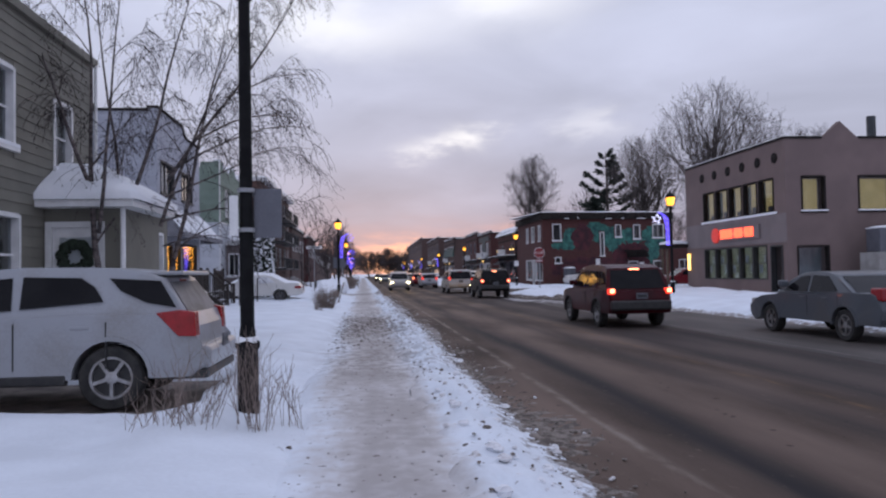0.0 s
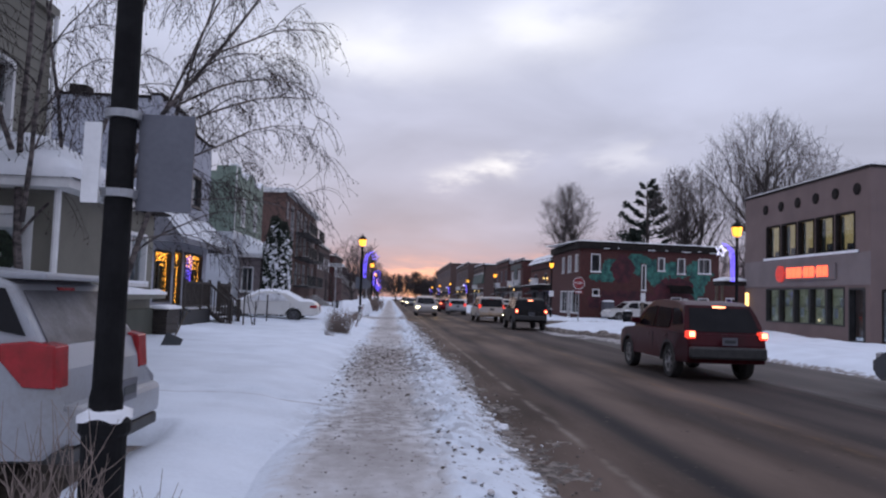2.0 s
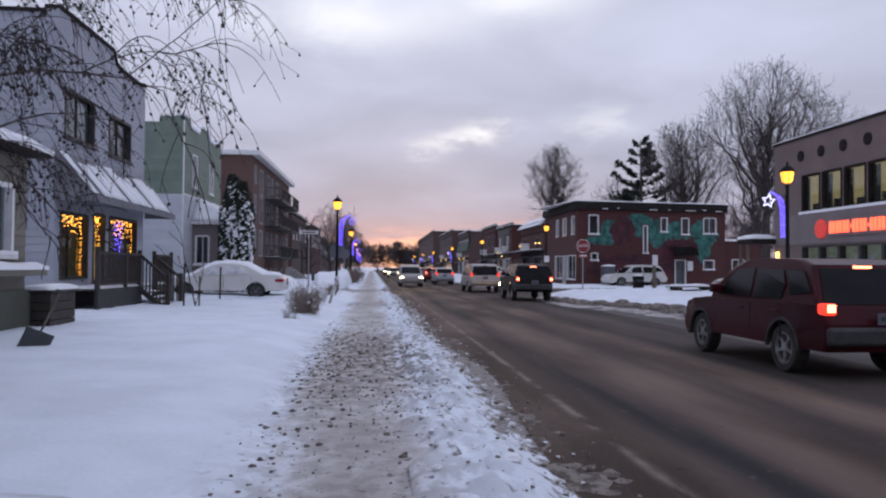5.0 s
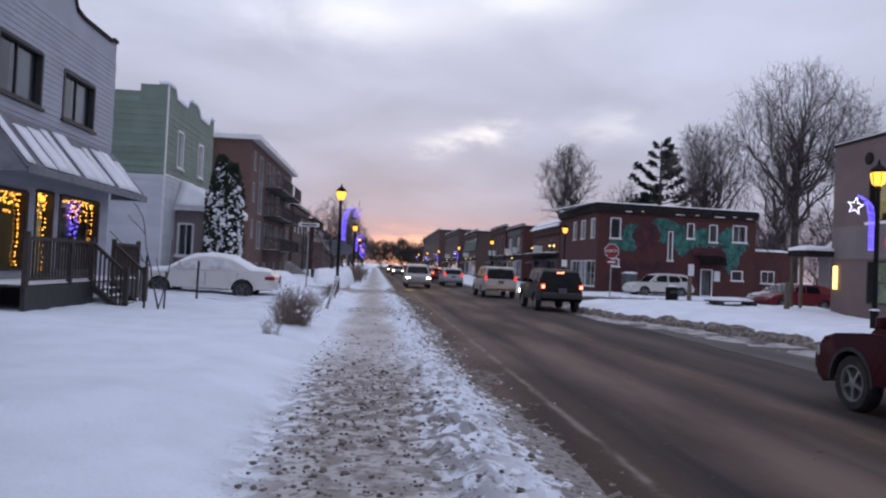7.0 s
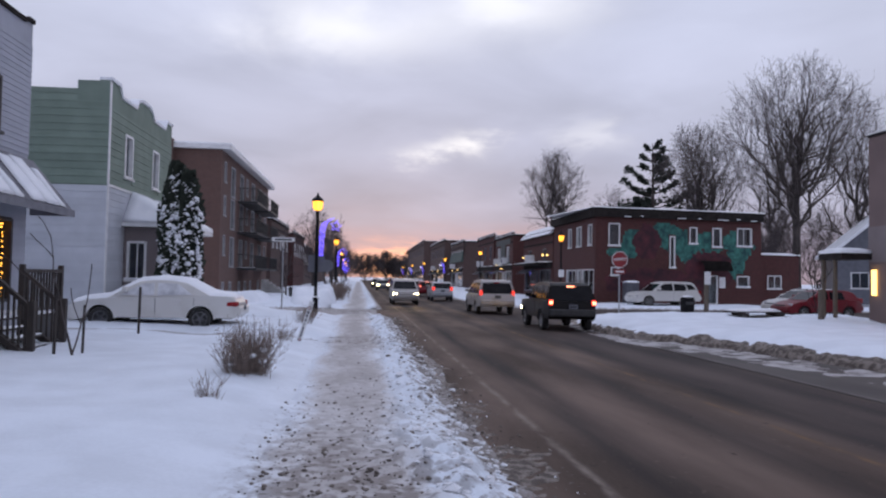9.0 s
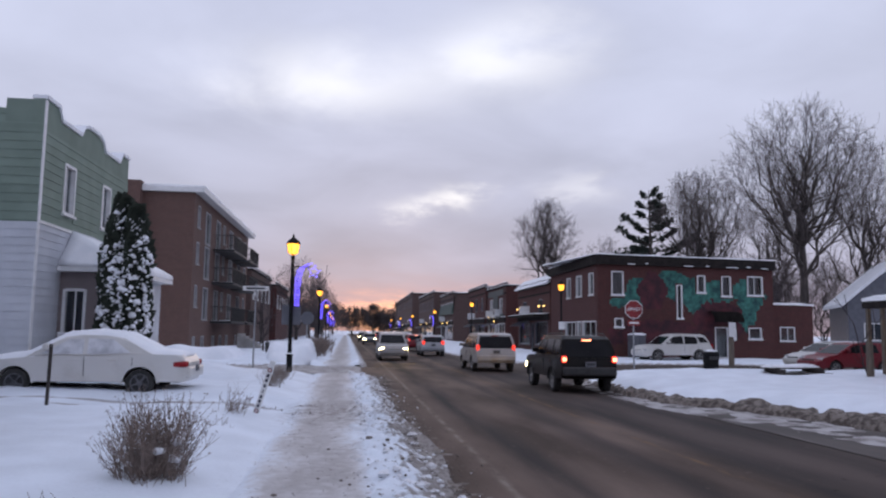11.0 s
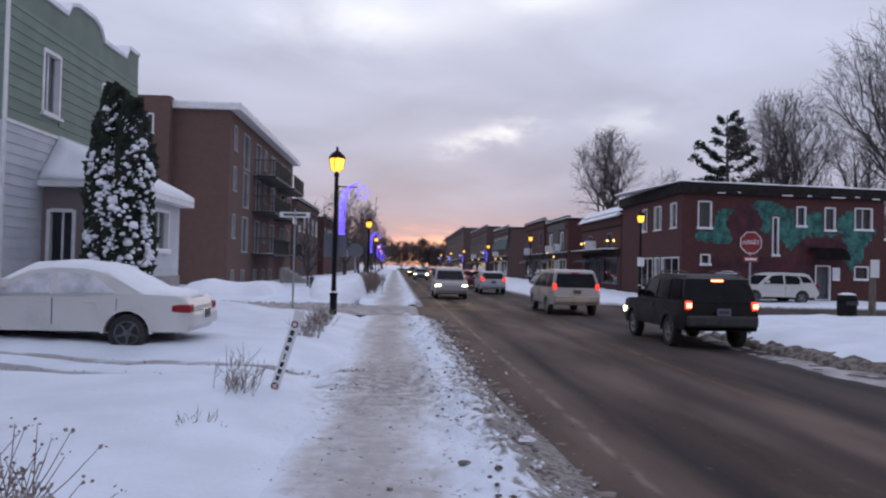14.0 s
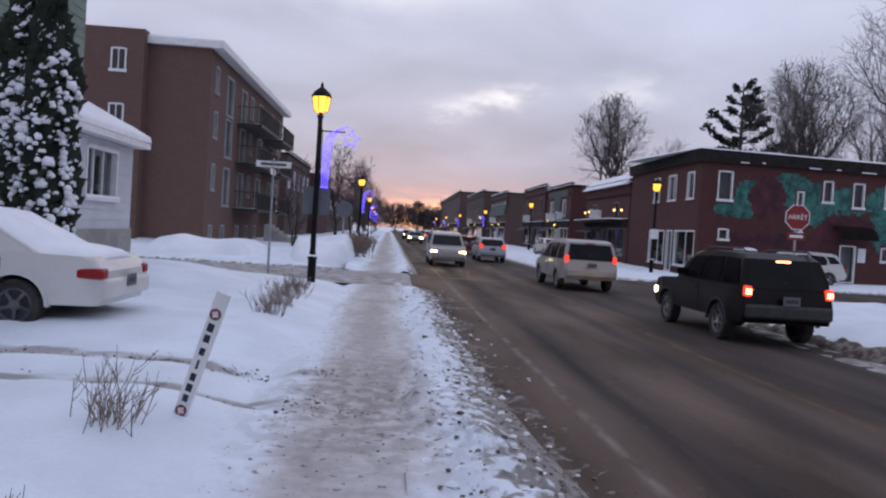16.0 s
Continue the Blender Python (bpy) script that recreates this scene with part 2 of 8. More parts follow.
        for y0, half, tilt, most in ((38.35, 0.34, -0.16, 0.85), (39.75, 0.28, -0.10, 0.8), (15.0, 0.08, 0.02, 0.55)):
            e = mth("DIVIDE", mth("ADD", mth("MULTIPLY_ADD", mth("ADD", px, 3.0), -tilt, mth("SUBTRACT", py, y0)), mth("MULTIPLY", wander, 0.25)), half)
            f = mth("SUBTRACT", mth("MULTIPLY", cloud(3.2, (0.35, 1, 1), 7, y0), 2.1), mth("MULTIPLY", mth("MULTIPLY", e, e), 0.8))
            over((0.26, 0.235, 0.22), mth("MULTIPLY", side, ramp(f, 0.55, 1.10, most)))
    return m


STREET_SNOW = band_material("street_snow", (0.755, 0.805, 0.875))
BANK_SNOW = band_material("splashed_bank_snow", (0.755, 0.80, 0.87), False, (-0.12, 0.13, (0.16, 0.125, 0.10)))


def road_material():
    """Dark asphalt under a brown slush film: worn wheel tracks along the lanes, dusty strips between, scattered grit."""
    m = material("wet_asphalt", (0.046, 0.032, 0.025), (0.074, 0.053, 0.042), rough=0.8, scale=0.9, fine=60, bump=0.35, depth=0.006, stretch=(1, 0.12, 1), spec=0.12)
    n, l = m.node_tree.nodes, m.node_tree.links
    b = n["Principled BSDF"]
    geo, sp = n.new("ShaderNodeNewGeometry"), n.new("ShaderNodeSeparateXYZ")
    l.new(geo.outputs["Position"], sp.inputs[0])

    def mth(op, a, c=0.0, e=0.0):
        k = n.new("ShaderNodeMath")
        k.operation = op
        for i, v in enumerate((a, c, e)):
            if isinstance(v, (int, float)):
                k.inputs[i].default_value = v
            else:
                l.new(v, k.inputs[i])
        return k.outputs[0]

    def cloud(scale, stretch, detail=6):
        mp, t = n.new("ShaderNodeMapping"), n.new("ShaderNodeTexNoise")
        mp.inputs["Scale"].default_value, mp.inputs["Location"].default_value = stretch, (scale * 3.1, 0, 0)
        l.new(geo.outputs["Position"], mp.inputs["Vector"])
        t.inputs["Scale"].default_value, t.inputs["Detail"].default_value = scale, detail
        l.new(mp.outputs[0], t.inputs["Vector"])
        return t.outputs["Fac"]

    def ramp(v, lo, hi, most):
        mr = n.new("ShaderNodeMapRange")
        mr.inputs["From Min"].default_value, mr.inputs["From Max"].default_value, mr.inputs["To Max"].default_value = lo, hi, most
        l.new(v, mr.inputs["Value"])
        return mr.outputs[0]

    def over(colour, fac):
        mix = n.new("ShaderNodeMix")
        mix.data_type = "RGBA"
        mix.inputs["B"].default_value = (*colour, 1)
        l.new(fac, mix.inputs["Factor"])
        l.new(b.inputs["Base Color"].links[0].from_socket, mix.inputs["A"])
        l.new(mix.outputs["Result"], b.inputs["Base Color"])

    wander = cloud(0.35, (1, 0.3, 1), 2)
    across = mth("ADD", mth("MULTIPLY_ADD", mth("SUBTRACT", sp.outputs[1], 10.0), 0.011, sp.outputs[0]), mth("MULTIPLY_ADD", wander, 0.5, -0.25))

    def along(centre, half):
        d = mth("DIVIDE", mth("SUBTRACT", across, centre), half)
        return mth("EXPONENT", mth("MULTIPLY", mth("MULTIPLY", d, d), -1.0))

    dust = cloud(0.7, (1, 0.22, 1))
    over((0.192, 0.139, 0.114), ramp(dust, 0.38, 0.68, 0.8))
    over((0.045, 0.041, 0.042), ramp(across, 4.6, 5.6, 0.55))
    for centre, half, most in ((2.05, 0.30, 0.97), (3.65, 0.34, 0.6), (5.1, 0.36, 0.7), (6.6, 0.34, 0.55)):
        worn = cloud(1.1 + centre * 0.1, (1, 0.08, 1), 4)
        over((0.020, 0.019, 0.021), mth("MULTIPLY", along(centre, half), ramp(worn, 0.26, 0.52, most)))
    chalk = cloud(5.0, (1, 0.35, 1), 8)
    straight = mth("MULTIPLY_ADD", mth("SUBTRACT", sp.outputs[1], 10.0), 0.011, sp.outputs[0])
    d = mth("DIVIDE", mth("SUBTRACT", straight, 1.36), 0.055)
    over((0.24, 0.20, 0.17), mth("MULTIPLY", mth("EXPONENT", mth("MULTIPLY", mth("MULTIPLY", d, d), -1.0)), ramp(chalk, 0.40, 0.62, 0.85)))
    d = mth("DIVIDE", mth("SUBTRACT", straight, 4.45), 0.06)
    over((0.20, 0.115, 0.055), mth("MULTIPLY", mth("EXPONENT", mth("MULTIPLY", mth("MULTIPLY", d, d), -1.0)), ramp(chalk, 0.42, 0.66, 0.6)))
    over((0.17, 0.13, 0.10), ramp(cloud(9.0, (1, 0.7, 1), 8), 0.64, 0.76, 0.5))
    over((0.012, 0.009, 0.008), ramp(cloud(6.0, (1, 0.8, 1), 3), 0.70, 0.76, 0.7))
    return m


ASPHALT = road_material()
SALT = material("salt_crust", (0.085, 0.070, 0.062), (0.045, 0.036, 0.032), rough=0.75, scale=1.2, fine=60, bump=0.2, depth=0.005, stretch=(1, 0.2, 1))
PAINT_LINE = material("worn_road_paint", (0.13, 0.115, 0.105), (0.055, 0.045, 0.04), rough=0.8, scale=1.4, fine=14, bump=0.1, spread=(0.42, 0.66), stretch=(1, 0.5, 1))
CONCRETE = material("concrete", (0.34, 0.33, 0.32), (0.24, 0.23, 0.22), rough=0.9, scale=2)
POST_BLACK = material("black_painted_steel", (0.006, 0.006, 0.007), (0.012, 0.012, 0.013), rough=0.75, scale=6, bump=0.05, spec=0.15)
GALV = material("galvanised_steel", (0.42, 0.43, 0.45), (0.3, 0.31, 0.33), rough=0.45, metal=0.7, scale=6, bump=0.05)
SIGN_BACK = material("sign_back", (0.14, 0.145, 0.17), (0.11, 0.115, 0.135), rough=0.5, metal=0.3, scale=3, bump=0.03)
WHITE_PAINT = material("white_paint", (0.78, 0.78, 0.78), (0.66, 0.66, 0.66), rough=0.5, scale=4, bump=0.05)
BLACK_TRIM = material("black_trim", (0.02, 0.02, 0.022), (0.035, 0.035, 0.035), rough=0.55, scale=8, bump=0.05)
DARK_WOOD = material("dark_stained_wood", (0.045, 0.035, 0.030), (0.025, 0.02, 0.018), rough=0.7, scale=4, fine=50, stretch=(4, 4, 1))
GREY_WOOD = material("weathered_wood", (0.16, 0.13, 0.10), (0.09, 0.075, 0.06), rough=0.9, scale=5, fine=40, stretch=(4, 4, 0.6))
BEIGE = vary(material("beige_siding", (0.190, 0.182, 0.150), (0.155, 0.148, 0.122), rough=0.7, scale=1.5, fine=30, bump=0.08), 0.10)
GREY_SIDING = vary(material("pale_grey_siding", (0.40, 0.415, 0.47), (0.35, 0.365, 0.42), rough=0.7, scale=1.5, fine=30, bump=0.08), 0.08)
GREEN_SIDING = vary(material("sage_green_siding", (0.195, 0.255, 0.208), (0.165, 0.22, 0.178), rough=0.7, scale=1.5, fine=30, bump=0.08), 0.10)
WHITE_SIDING = vary(material("white_siding", (0.55, 0.57, 0.61), (0.48, 0.50, 0.54), rough=0.7, scale=1.5, fine=30, bump=0.08), 0.08)
BASE_PANEL = material("mossy_base_panel", (0.105, 0.108, 0.085), (0.075, 0.078, 0.062), rough=0.85, scale=1.2, fine=30, bump=0.15)
TEAL_FRONT = material("dark_teal_panel", (0.045, 0.062, 0.062), (0.03, 0.042, 0.043), rough=0.6, scale=2)
STUCCO = material("mauve_stucco", (0.190, 0.138, 0.130), (0.158, 0.116, 0.110), rough=0.9, scale=0.8, fine=50, bump=0.25, depth=0.006)
STUCCO_BAND = material("grey_stucco_band", (0.22, 0.185, 0.185), (0.18, 0.15, 0.15), rough=0.9, scale=0.8, fine=50, bump=0.2)
BRICK_RED = brick_material("red_brick", (0.095, 0.029, 0.026), (0.062, 0.020, 0.018), (0.072, 0.046, 0.043))
BRICK_BROWN = brick_material("brown_brick", (0.145, 0.080, 0.065), (0.110, 0.061, 0.050), (0.135, 0.105, 0.098))
BRICK_DARK = brick_material("dark_brick", (0.115, 0.070, 0.062), (0.082, 0.050, 0.046), (0.115, 0.09, 0.082))
GREEN_PAINT = material("teal_mural_paint", (0.052, 0.205, 0.165), (0.012, 0.055, 0.055), rough=0.8, scale=2.4, fine=14, bump=0.2)
MAROON_PAINT = material("maroon_mural_paint", (0.095, 0.020, 0.028), (0.035, 0.010, 0.016), rough=0.8, scale=1.6, fine=14, bump=0.2)
SLATE_ROOF = material("dark_green_mansard", (0.06, 0.10, 0.085), (0.04, 0.06, 0.055), rough=0.7, scale=3)
SOFFIT = material("dark_cornice", (0.020, 0.017, 0.017), (0.032, 0.028, 0.026), spec=0.08, rough=0.8)
def clear_glass(name, tint):
    m = bpy.data.materials.new(name)
    m.use_nodes = True
    n, l = m.node_tree.nodes, m.node_tree.links
    n.remove(n["Principled BSDF"])
    tr, gl, lw, mx = n.new("ShaderNodeBsdfTransparent"), n.new("ShaderNodeBsdfGlossy"), n.new("ShaderNodeLayerWeight"), n.new("ShaderNodeMixShader")
    pw, fr = n.new("ShaderNodeMath"), n.new("ShaderNodeMath")
    pw.operation, fr.operation = "POWER", "MULTIPLY_ADD"
    pw.inputs[1].default_value, fr.inputs[1].default_value, fr.inputs[2].default_value = 4.0, 0.8, 0.05
    l.new(lw.outputs["Facing"], pw.inputs[0])
    l.new(pw.outputs[0], fr.inputs[0])
    tr.inputs[0].default_value = (*tint, 1)
    gl.inputs["Roughness"].default_value = 0.03
    l.new(fr.outputs[0], mx.inputs[0])
    l.new(tr.outputs[0], mx.inputs[1])
    l.new(gl.outputs[0], mx.inputs[2])
    l.new(mx.outputs[0], n["Material Output"].inputs["Surface"])
    return m


GLASS = clear_glass("window_glass", (0.72, 0.76, 0.78))
CAR_GLASS = material("car_glass", (0.006, 0.006, 0.008), (0.012, 0.012, 0.014), rough=0.08, scale=2, bump=0.0, spec=0.12)
SNOWY_GLASS = material("snow_crusted_glass", (0.66, 0.67, 0.70), (0.40, 0.41, 0.44), rough=0.7, scale=3, bump=0.3)
FROST_GLASS = material("frosted_car_glass", (0.13, 0.13, 0.145), (0.05, 0.05, 0.055), rough=0.5, scale=4, bump=0.1)
CURTAIN = material("grey_curtain", (0.42, 0.42, 0.43), (0.30, 0.30, 0.31), rough=0.9, scale=5, stretch=(1, 6, 0.4))
LIT_ROOM = material("lit_room", (0.5, 0.42, 0.25), (0.3, 0.25, 0.14), rough=0.8, scale=1.1, fine=7, emit=(1.0, 0.72, 0.28), power=0.30, bump=0)
LIT_SHOP = material("lit_shop", (0.5, 0.5, 0.42), (0.2, 0.2, 0.17), rough=0.8, scale=1.3, fine=6, emit=(0.9, 0.95, 0.62), power=0.12, bump=0)
AWNING = material("striped_awning_cloth", (0.20, 0.20, 0.22), (0.14, 0.14, 0.16), rough=0.8, scale=3)
TYRE = material("tyre_rubber", (0.018, 0.018, 0.018), (0.04, 0.038, 0.036), rough=0.85, scale=8)
RIM = material("alloy_rim", (0.45, 0.45, 0.46), (0.25, 0.24, 0.23), rough=0.4, metal=0.7, scale=6)
BARK = material("grey_bark", (0.085, 0.07, 0.065), (0.045, 0.038, 0.036), rough=0.95, scale=4, fine=30, bump=0.5, stretch=(1, 1, 0.3))
BIRCH_BARK = material("birch_bark", (0.15, 0.125, 0.12), (0.04, 0.034, 0.034), rough=0.9, scale=5, fine=22, bump=0.3, stretch=(1, 1, 2.5), spread=(0.42, 0.6))
TWIG = material("dark_twigs", (0.05, 0.038, 0.038), (0.03, 0.024, 0.024), rough=0.95, scale=5, bump=0)
HOARY_TWIG = material("pale_hoary_twigs", (0.125, 0.105, 0.104), (0.075, 0.062, 0.062), rough=0.95, scale=1.5, bump=0)
FROSTY_TWIG = material("hoary_twigs", (0.12, 0.098, 0.10), (0.075, 0.06, 0.064), rough=0.95, scale=1.5, bump=0)
SHRUB_TWIG = material("brown_shrub_twigs", (0.27, 0.21, 0.18), (0.16, 0.125, 0.108), rough=0.95, scale=8, bump=0)
NEEDLE = material("dark_needles", (0.022, 0.034, 0.024), (0.012, 0.02, 0.015), rough=0.9, scale=4, bump=0)
CEDAR_LEAF = material("cedar_foliage", (0.020, 0.028, 0.020), (0.04, 0.05, 0.035), rough=0.9, scale=6, bump=0)
STOP_RED = material("stop_sign_red", (0.22, 0.016, 0.02), (0.18, 0.013, 0.016), rough=0.45, scale=3, bump=0)
INK_DARK = material("dark_lettering", (0.018, 0.022, 0.05), (0.012, 0.015, 0.035), rough=0.5, scale=5, bump=0)
INK_RED = material("sign_red", (0.42, 0.03, 0.04), (0.36, 0.025, 0.03), rough=0.5, scale=5, bump=0)
PLASTIC_DARK = material("dark_plastic", (0.025, 0.03, 0.035), (0.04, 0.045, 0.05), rough=0.5, scale=4)
WREATH = material("wreath_boughs", (0.02, 0.035, 0.02), (0.01, 0.015, 0.01), rough=0.9, scale=20)
AMBER = material("amber_lantern", (0.9, 0.55, 0.15), (0.8, 0.45, 0.1), rough=0.4, emit=(1.0, 0.40, 0.03), power=2.6, bump=0)
BLUE_LED = material("blue_led", (0.2, 0.2, 0.9), (0.2, 0.2, 0.9), emit=(0.15, 0.09, 1.0), power=1.7, bump=0)
WHITE_LED = material("white_led", (0.8, 0.8, 1.0), (0.8, 0.8, 1.0), emit=(0.75, 0.75, 1.0), power=2.2, bump=0)
ORANGE_LED = material("orange_fairy_light", (0.9, 0.5, 0.1), (0.9, 0.5, 0.1), emit=(1.0, 0.42, 0.05), power=5.0, bump=0)
RED_NEON = material("red_led_sign", (0.9, 0.1, 0.05), (0.9, 0.1, 0.05), emit=(1.0, 0.11, 0.05), power=2.4, bump=0)
RED_NEON_DIM = material("dim_red_sign", (0.5, 0.05, 0.05), (0.35, 0.03, 0.03), emit=(1.0, 0.08, 0.06), power=0.35, bump=0)
TAIL_ON = material("tail_lamp_lit", (0.6, 0.02, 0.02), (0.5, 0.02, 0.02), emit=(1.0, 0.055, 0.03), power=1.3, bump=0)
TAIL_HOT = material("brake_lamp_core", (0.9, 0.3, 0.2), (0.9, 0.3, 0.2), emit=(1.0, 0.25, 0.12), power=6.0, bump=0)
TAIL_OFF = material("tail_lamp_unlit", (0.34, 0.012, 0.018), (0.24, 0.01, 0.012), rough=0.2, scale=8, bump=0.05)
HEAD_ON = material("head_lamp_lit", (0.9, 0.85, 0.7), (0.9, 0.85, 0.7), emit=(1.0, 0.80, 0.42), power=16.0, bump=0)
HEAD_OFF = material("head_lamp_unlit", (0.5, 0.5, 0.52), (0.4, 0.4, 0.42), rough=0.15, bump=0)
WARM_SPOT = material("warm_wall_lamp", (0.9, 0.7, 0.3), (0.9, 0.7, 0.3), emit=(1.0, 0.60, 0.16), power=3.0, bump=0)


def car_paint(name, c, dirt=(0.20, 0.19, 0.18), rough=0.28, metal=0.0, spread=(0.5, 0.85), spec=0.25, coat=0.15):
    return material(name, c, dirt, rough=rough, metal=metal, scale=1.6, fine=30, bump=0.03, coat=coat, spread=spread, spec=spec)


SILVER = car_paint("dusty_silver_paint", (0.33, 0.345, 0.375), (0.25, 0.245, 0.24))
WHITE_CAR = car_paint("white_car_paint", (0.62, 0.61, 0.59), (0.50, 0.48, 0.45), metal=0.0)
MAROON_CAR = car_paint("maroon_paint", (0.045, 0.005, 0.009), (0.015, 0.007, 0.007), spec=0.12, coat=0.04)
BLACK_CAR = car_paint("black_paint", (0.005, 0.004, 0.004), (0.013, 0.010, 0.009), spec=0.12, coat=0.04)
GOLD_CAR = car_paint("salt_stained_silver_paint", (0.32, 0.305, 0.30), (0.22, 0.175, 0.125))
GREY_CAR = car_paint("grey_paint", (0.10, 0.112, 0.128), (0.12, 0.115, 0.11))
RED_CAR = car_paint("red_paint", (0.17, 0.014, 0.022), (0.13, 0.035, 0.035))


# ---- building helpers ----
def part(name, bm, mat, parent, label="", smooth=False, kind=""):
    """Links a bmesh as one mesh object under a thing or a part; it is drawn in the frame of the topmost thing."""
    me = bpy.data.meshes.new(name)
    bm.normal_update()
    bm.to_mesh(me)
    bm.free()
    if smooth:
        me.polygons.foreach_set("use_smooth", [True] * len(me.polygons))
    for m in mat if isinstance(mat, (list, tuple)) else (mat,):
        me.materials.append(m)
    ob = new(name, me)
    if parent:
        ob.parent = parent
    return tagged(ob, label, kind=kind)


def thing(name, m, label, category, group="", kind=""):
    ob = new(name)
    ob.matrix_basis = m
    ob.empty_display_size = 0.2
    return tagged(ob, label, category, group, kind)


def box(bm, x0, x1, y0, y1, z0, z1, m=None):
    vs = [bm.verts.new((m or Matrix()) @ Vector(p)) for p in
          ((x0, y0, z0), (x1, y0, z0), (x1, y1, z0), (x0, y1, z0), (x0, y0, z1), (x1, y0, z1), (x1, y1, z1), (x0, y1, z1))]
    for f in ((3, 2, 1, 0), (4, 5, 6, 7), (0, 1, 5, 4), (1, 2, 6, 5), (2, 3, 7, 6), (3, 0, 4, 7)):
        bm.faces.new([vs[i] for i in f])
    return vs


def boxes(*rows, m=None, bevel=0.0):
    bm = bmesh.new()
    for r in rows:
        box(bm, *r, m=m)
    if bevel:
        bmesh.ops.bevel(bm, geom=bm.edges[:], offset=bevel, segments=2, affect="EDGES", profile=0.5)
    return bm


def tube(bm, pts, radii, sides=6, cap=True):
    """A tapered tube through the points."""
    rings = []
    for i, p in enumerate(pts):
        p = Vector(p)
        d = (Vector(pts[min(i + 1, len(pts) - 1)]) - Vector(pts[max(i - 1, 0)]))
        d = d.normalized() if d.length > 1e-6 else Vector((0, 0, 1))
        a = d.orthogonal().normalized()
        b = d.cross(a)
        r = radii[i] if isinstance(radii, (list, tuple)) else radii
        rings.append([bm.verts.new(p + r * (math.cos(k * math.tau / sides) * a + math.sin(k * math.tau / sides) * b)) for k in range(sides)])
    for r0, r1 in zip(rings, rings[1:]):
        for k in range(sides):
            bm.faces.new((r0[k], r0[(k + 1) % sides], r1[(k + 1) % sides], r1[k]))
    if cap:
        bm.faces.new(rings[0][::-1])
        bm.faces.new(rings[-1])


def lathe(bm, profile, sides=16, m=None, cap=True):
    """A turned solid from (radius, height) rows."""
    rings = [[bm.verts.new((m or Matrix()) @ Vector((r * math.cos(k * math.tau / sides), r * math.sin(k * math.tau / sides), z))) for k in range(sides)]
             for r, z in profile]
    for r0, r1 in zip(rings, rings[1:]):
        for k in range(sides):
            bm.faces.new((r0[k], r0[(k + 1) % sides], r1[(k + 1) % sides], r1[k]))
    if cap:
        bm.faces.new(rings[0][::-1])
        bm.faces.new(rings[-1])


def face_frame(x, y, angle):
    """Frame of a wall: its x runs along the wall, its -y is outwards, z up."""
    return pose(x, y, 0, 0, 0, angle)


def wall(parent, f, length, height, openings, mat, name="wall", thick=0.3, z0=0.0, label=""):
    """A wall with real openings (u0, z0, u1, z1)."""
    us = sorted({0.0, length, *[o[0] for o in openings], *[o[2] for o in openings]})
    zs = sorted({z0, height, *[o[1] for o in openings], *[o[3] for o in openings]})
    nu, nv = len(us) - 1, len(zs) - 1
    solid = {(i, j) for i in range(nu) for j in range(nv)
             if not any(o[0] < (us[i] + us[i + 1]) / 2 < o[2] and o[1] < (zs[j] + zs[j + 1]) / 2 < o[3] for o in openings)}
    bm, made = bmesh.new(), {}

    def vert(i, j, k):
        if (i, j, k) not in made:
            made[i, j, k] = bm.verts.new(f @ Vector((us[i], thick * k, zs[j])))
        return made[i, j, k]
    for i, j in solid:
        q = [(i, j), (i + 1, j), (i + 1, j + 1), (i, j + 1)]
        bm.faces.new([vert(a, b, 0) for a, b in q])
        bm.faces.new([vert(a, b, 1) for a, b in q[::-1]])
        for (a, b), nb in zip(zip(q, q[1:] + q[:1]), ((i, j - 1), (i + 1, j), (i, j + 1), (i - 1, j))):
            if nb not in solid:
                bm.faces.new((vert(*b, 0), vert(*a, 0), vert(*a, 1), vert(*b, 1)))
    return part(name, bm, mat, parent, label)


PLANK = bpy.data.meshes.new("plank")
PLANK.from_pydata([(0, 0, 0), (1, 0, 0), (1, -1, 0), (0, -1, 0), (0, 0, 1), (1, 0, 1), (1, -0.25, 1), (0, -0.25, 1)], [],
                  [(0, 1, 2, 3), (7, 6, 5, 4), (3, 2, 6, 7), (0, 3, 7, 4), (1, 5, 6, 2)])


def siding(parent, f, length, z0, z1, openings, mat, course=0.2, proud=0.022):
    """Lapped boards, course by course, cut at the openings."""
    key = "plank_" + mat.name
    me = bpy.data.meshes.get(key)
    if not me:
        me = PLANK.copy()
        me.name = key
        me.materials.append(mat)
    z = z0
    while z < z1 - 0.02:
        h = min(course, z1 - z)
        cuts = sorted((o[0], o[2]) for o in openings if o[1] < z + h * 0.9 and o[3] > z + h * 0.1)
        u = 0.0
        for a, b in cuts + [(length, length)]:
            if a - u > 0.03:
                ob = new("plank", me)
                ob.parent = parent
                ob.matrix_basis = f @ Matrix.Translation((u, 0, z)) @ Matrix.Diagonal((a - u, proud, h, 1))
            u = max(u, b)
        z += course


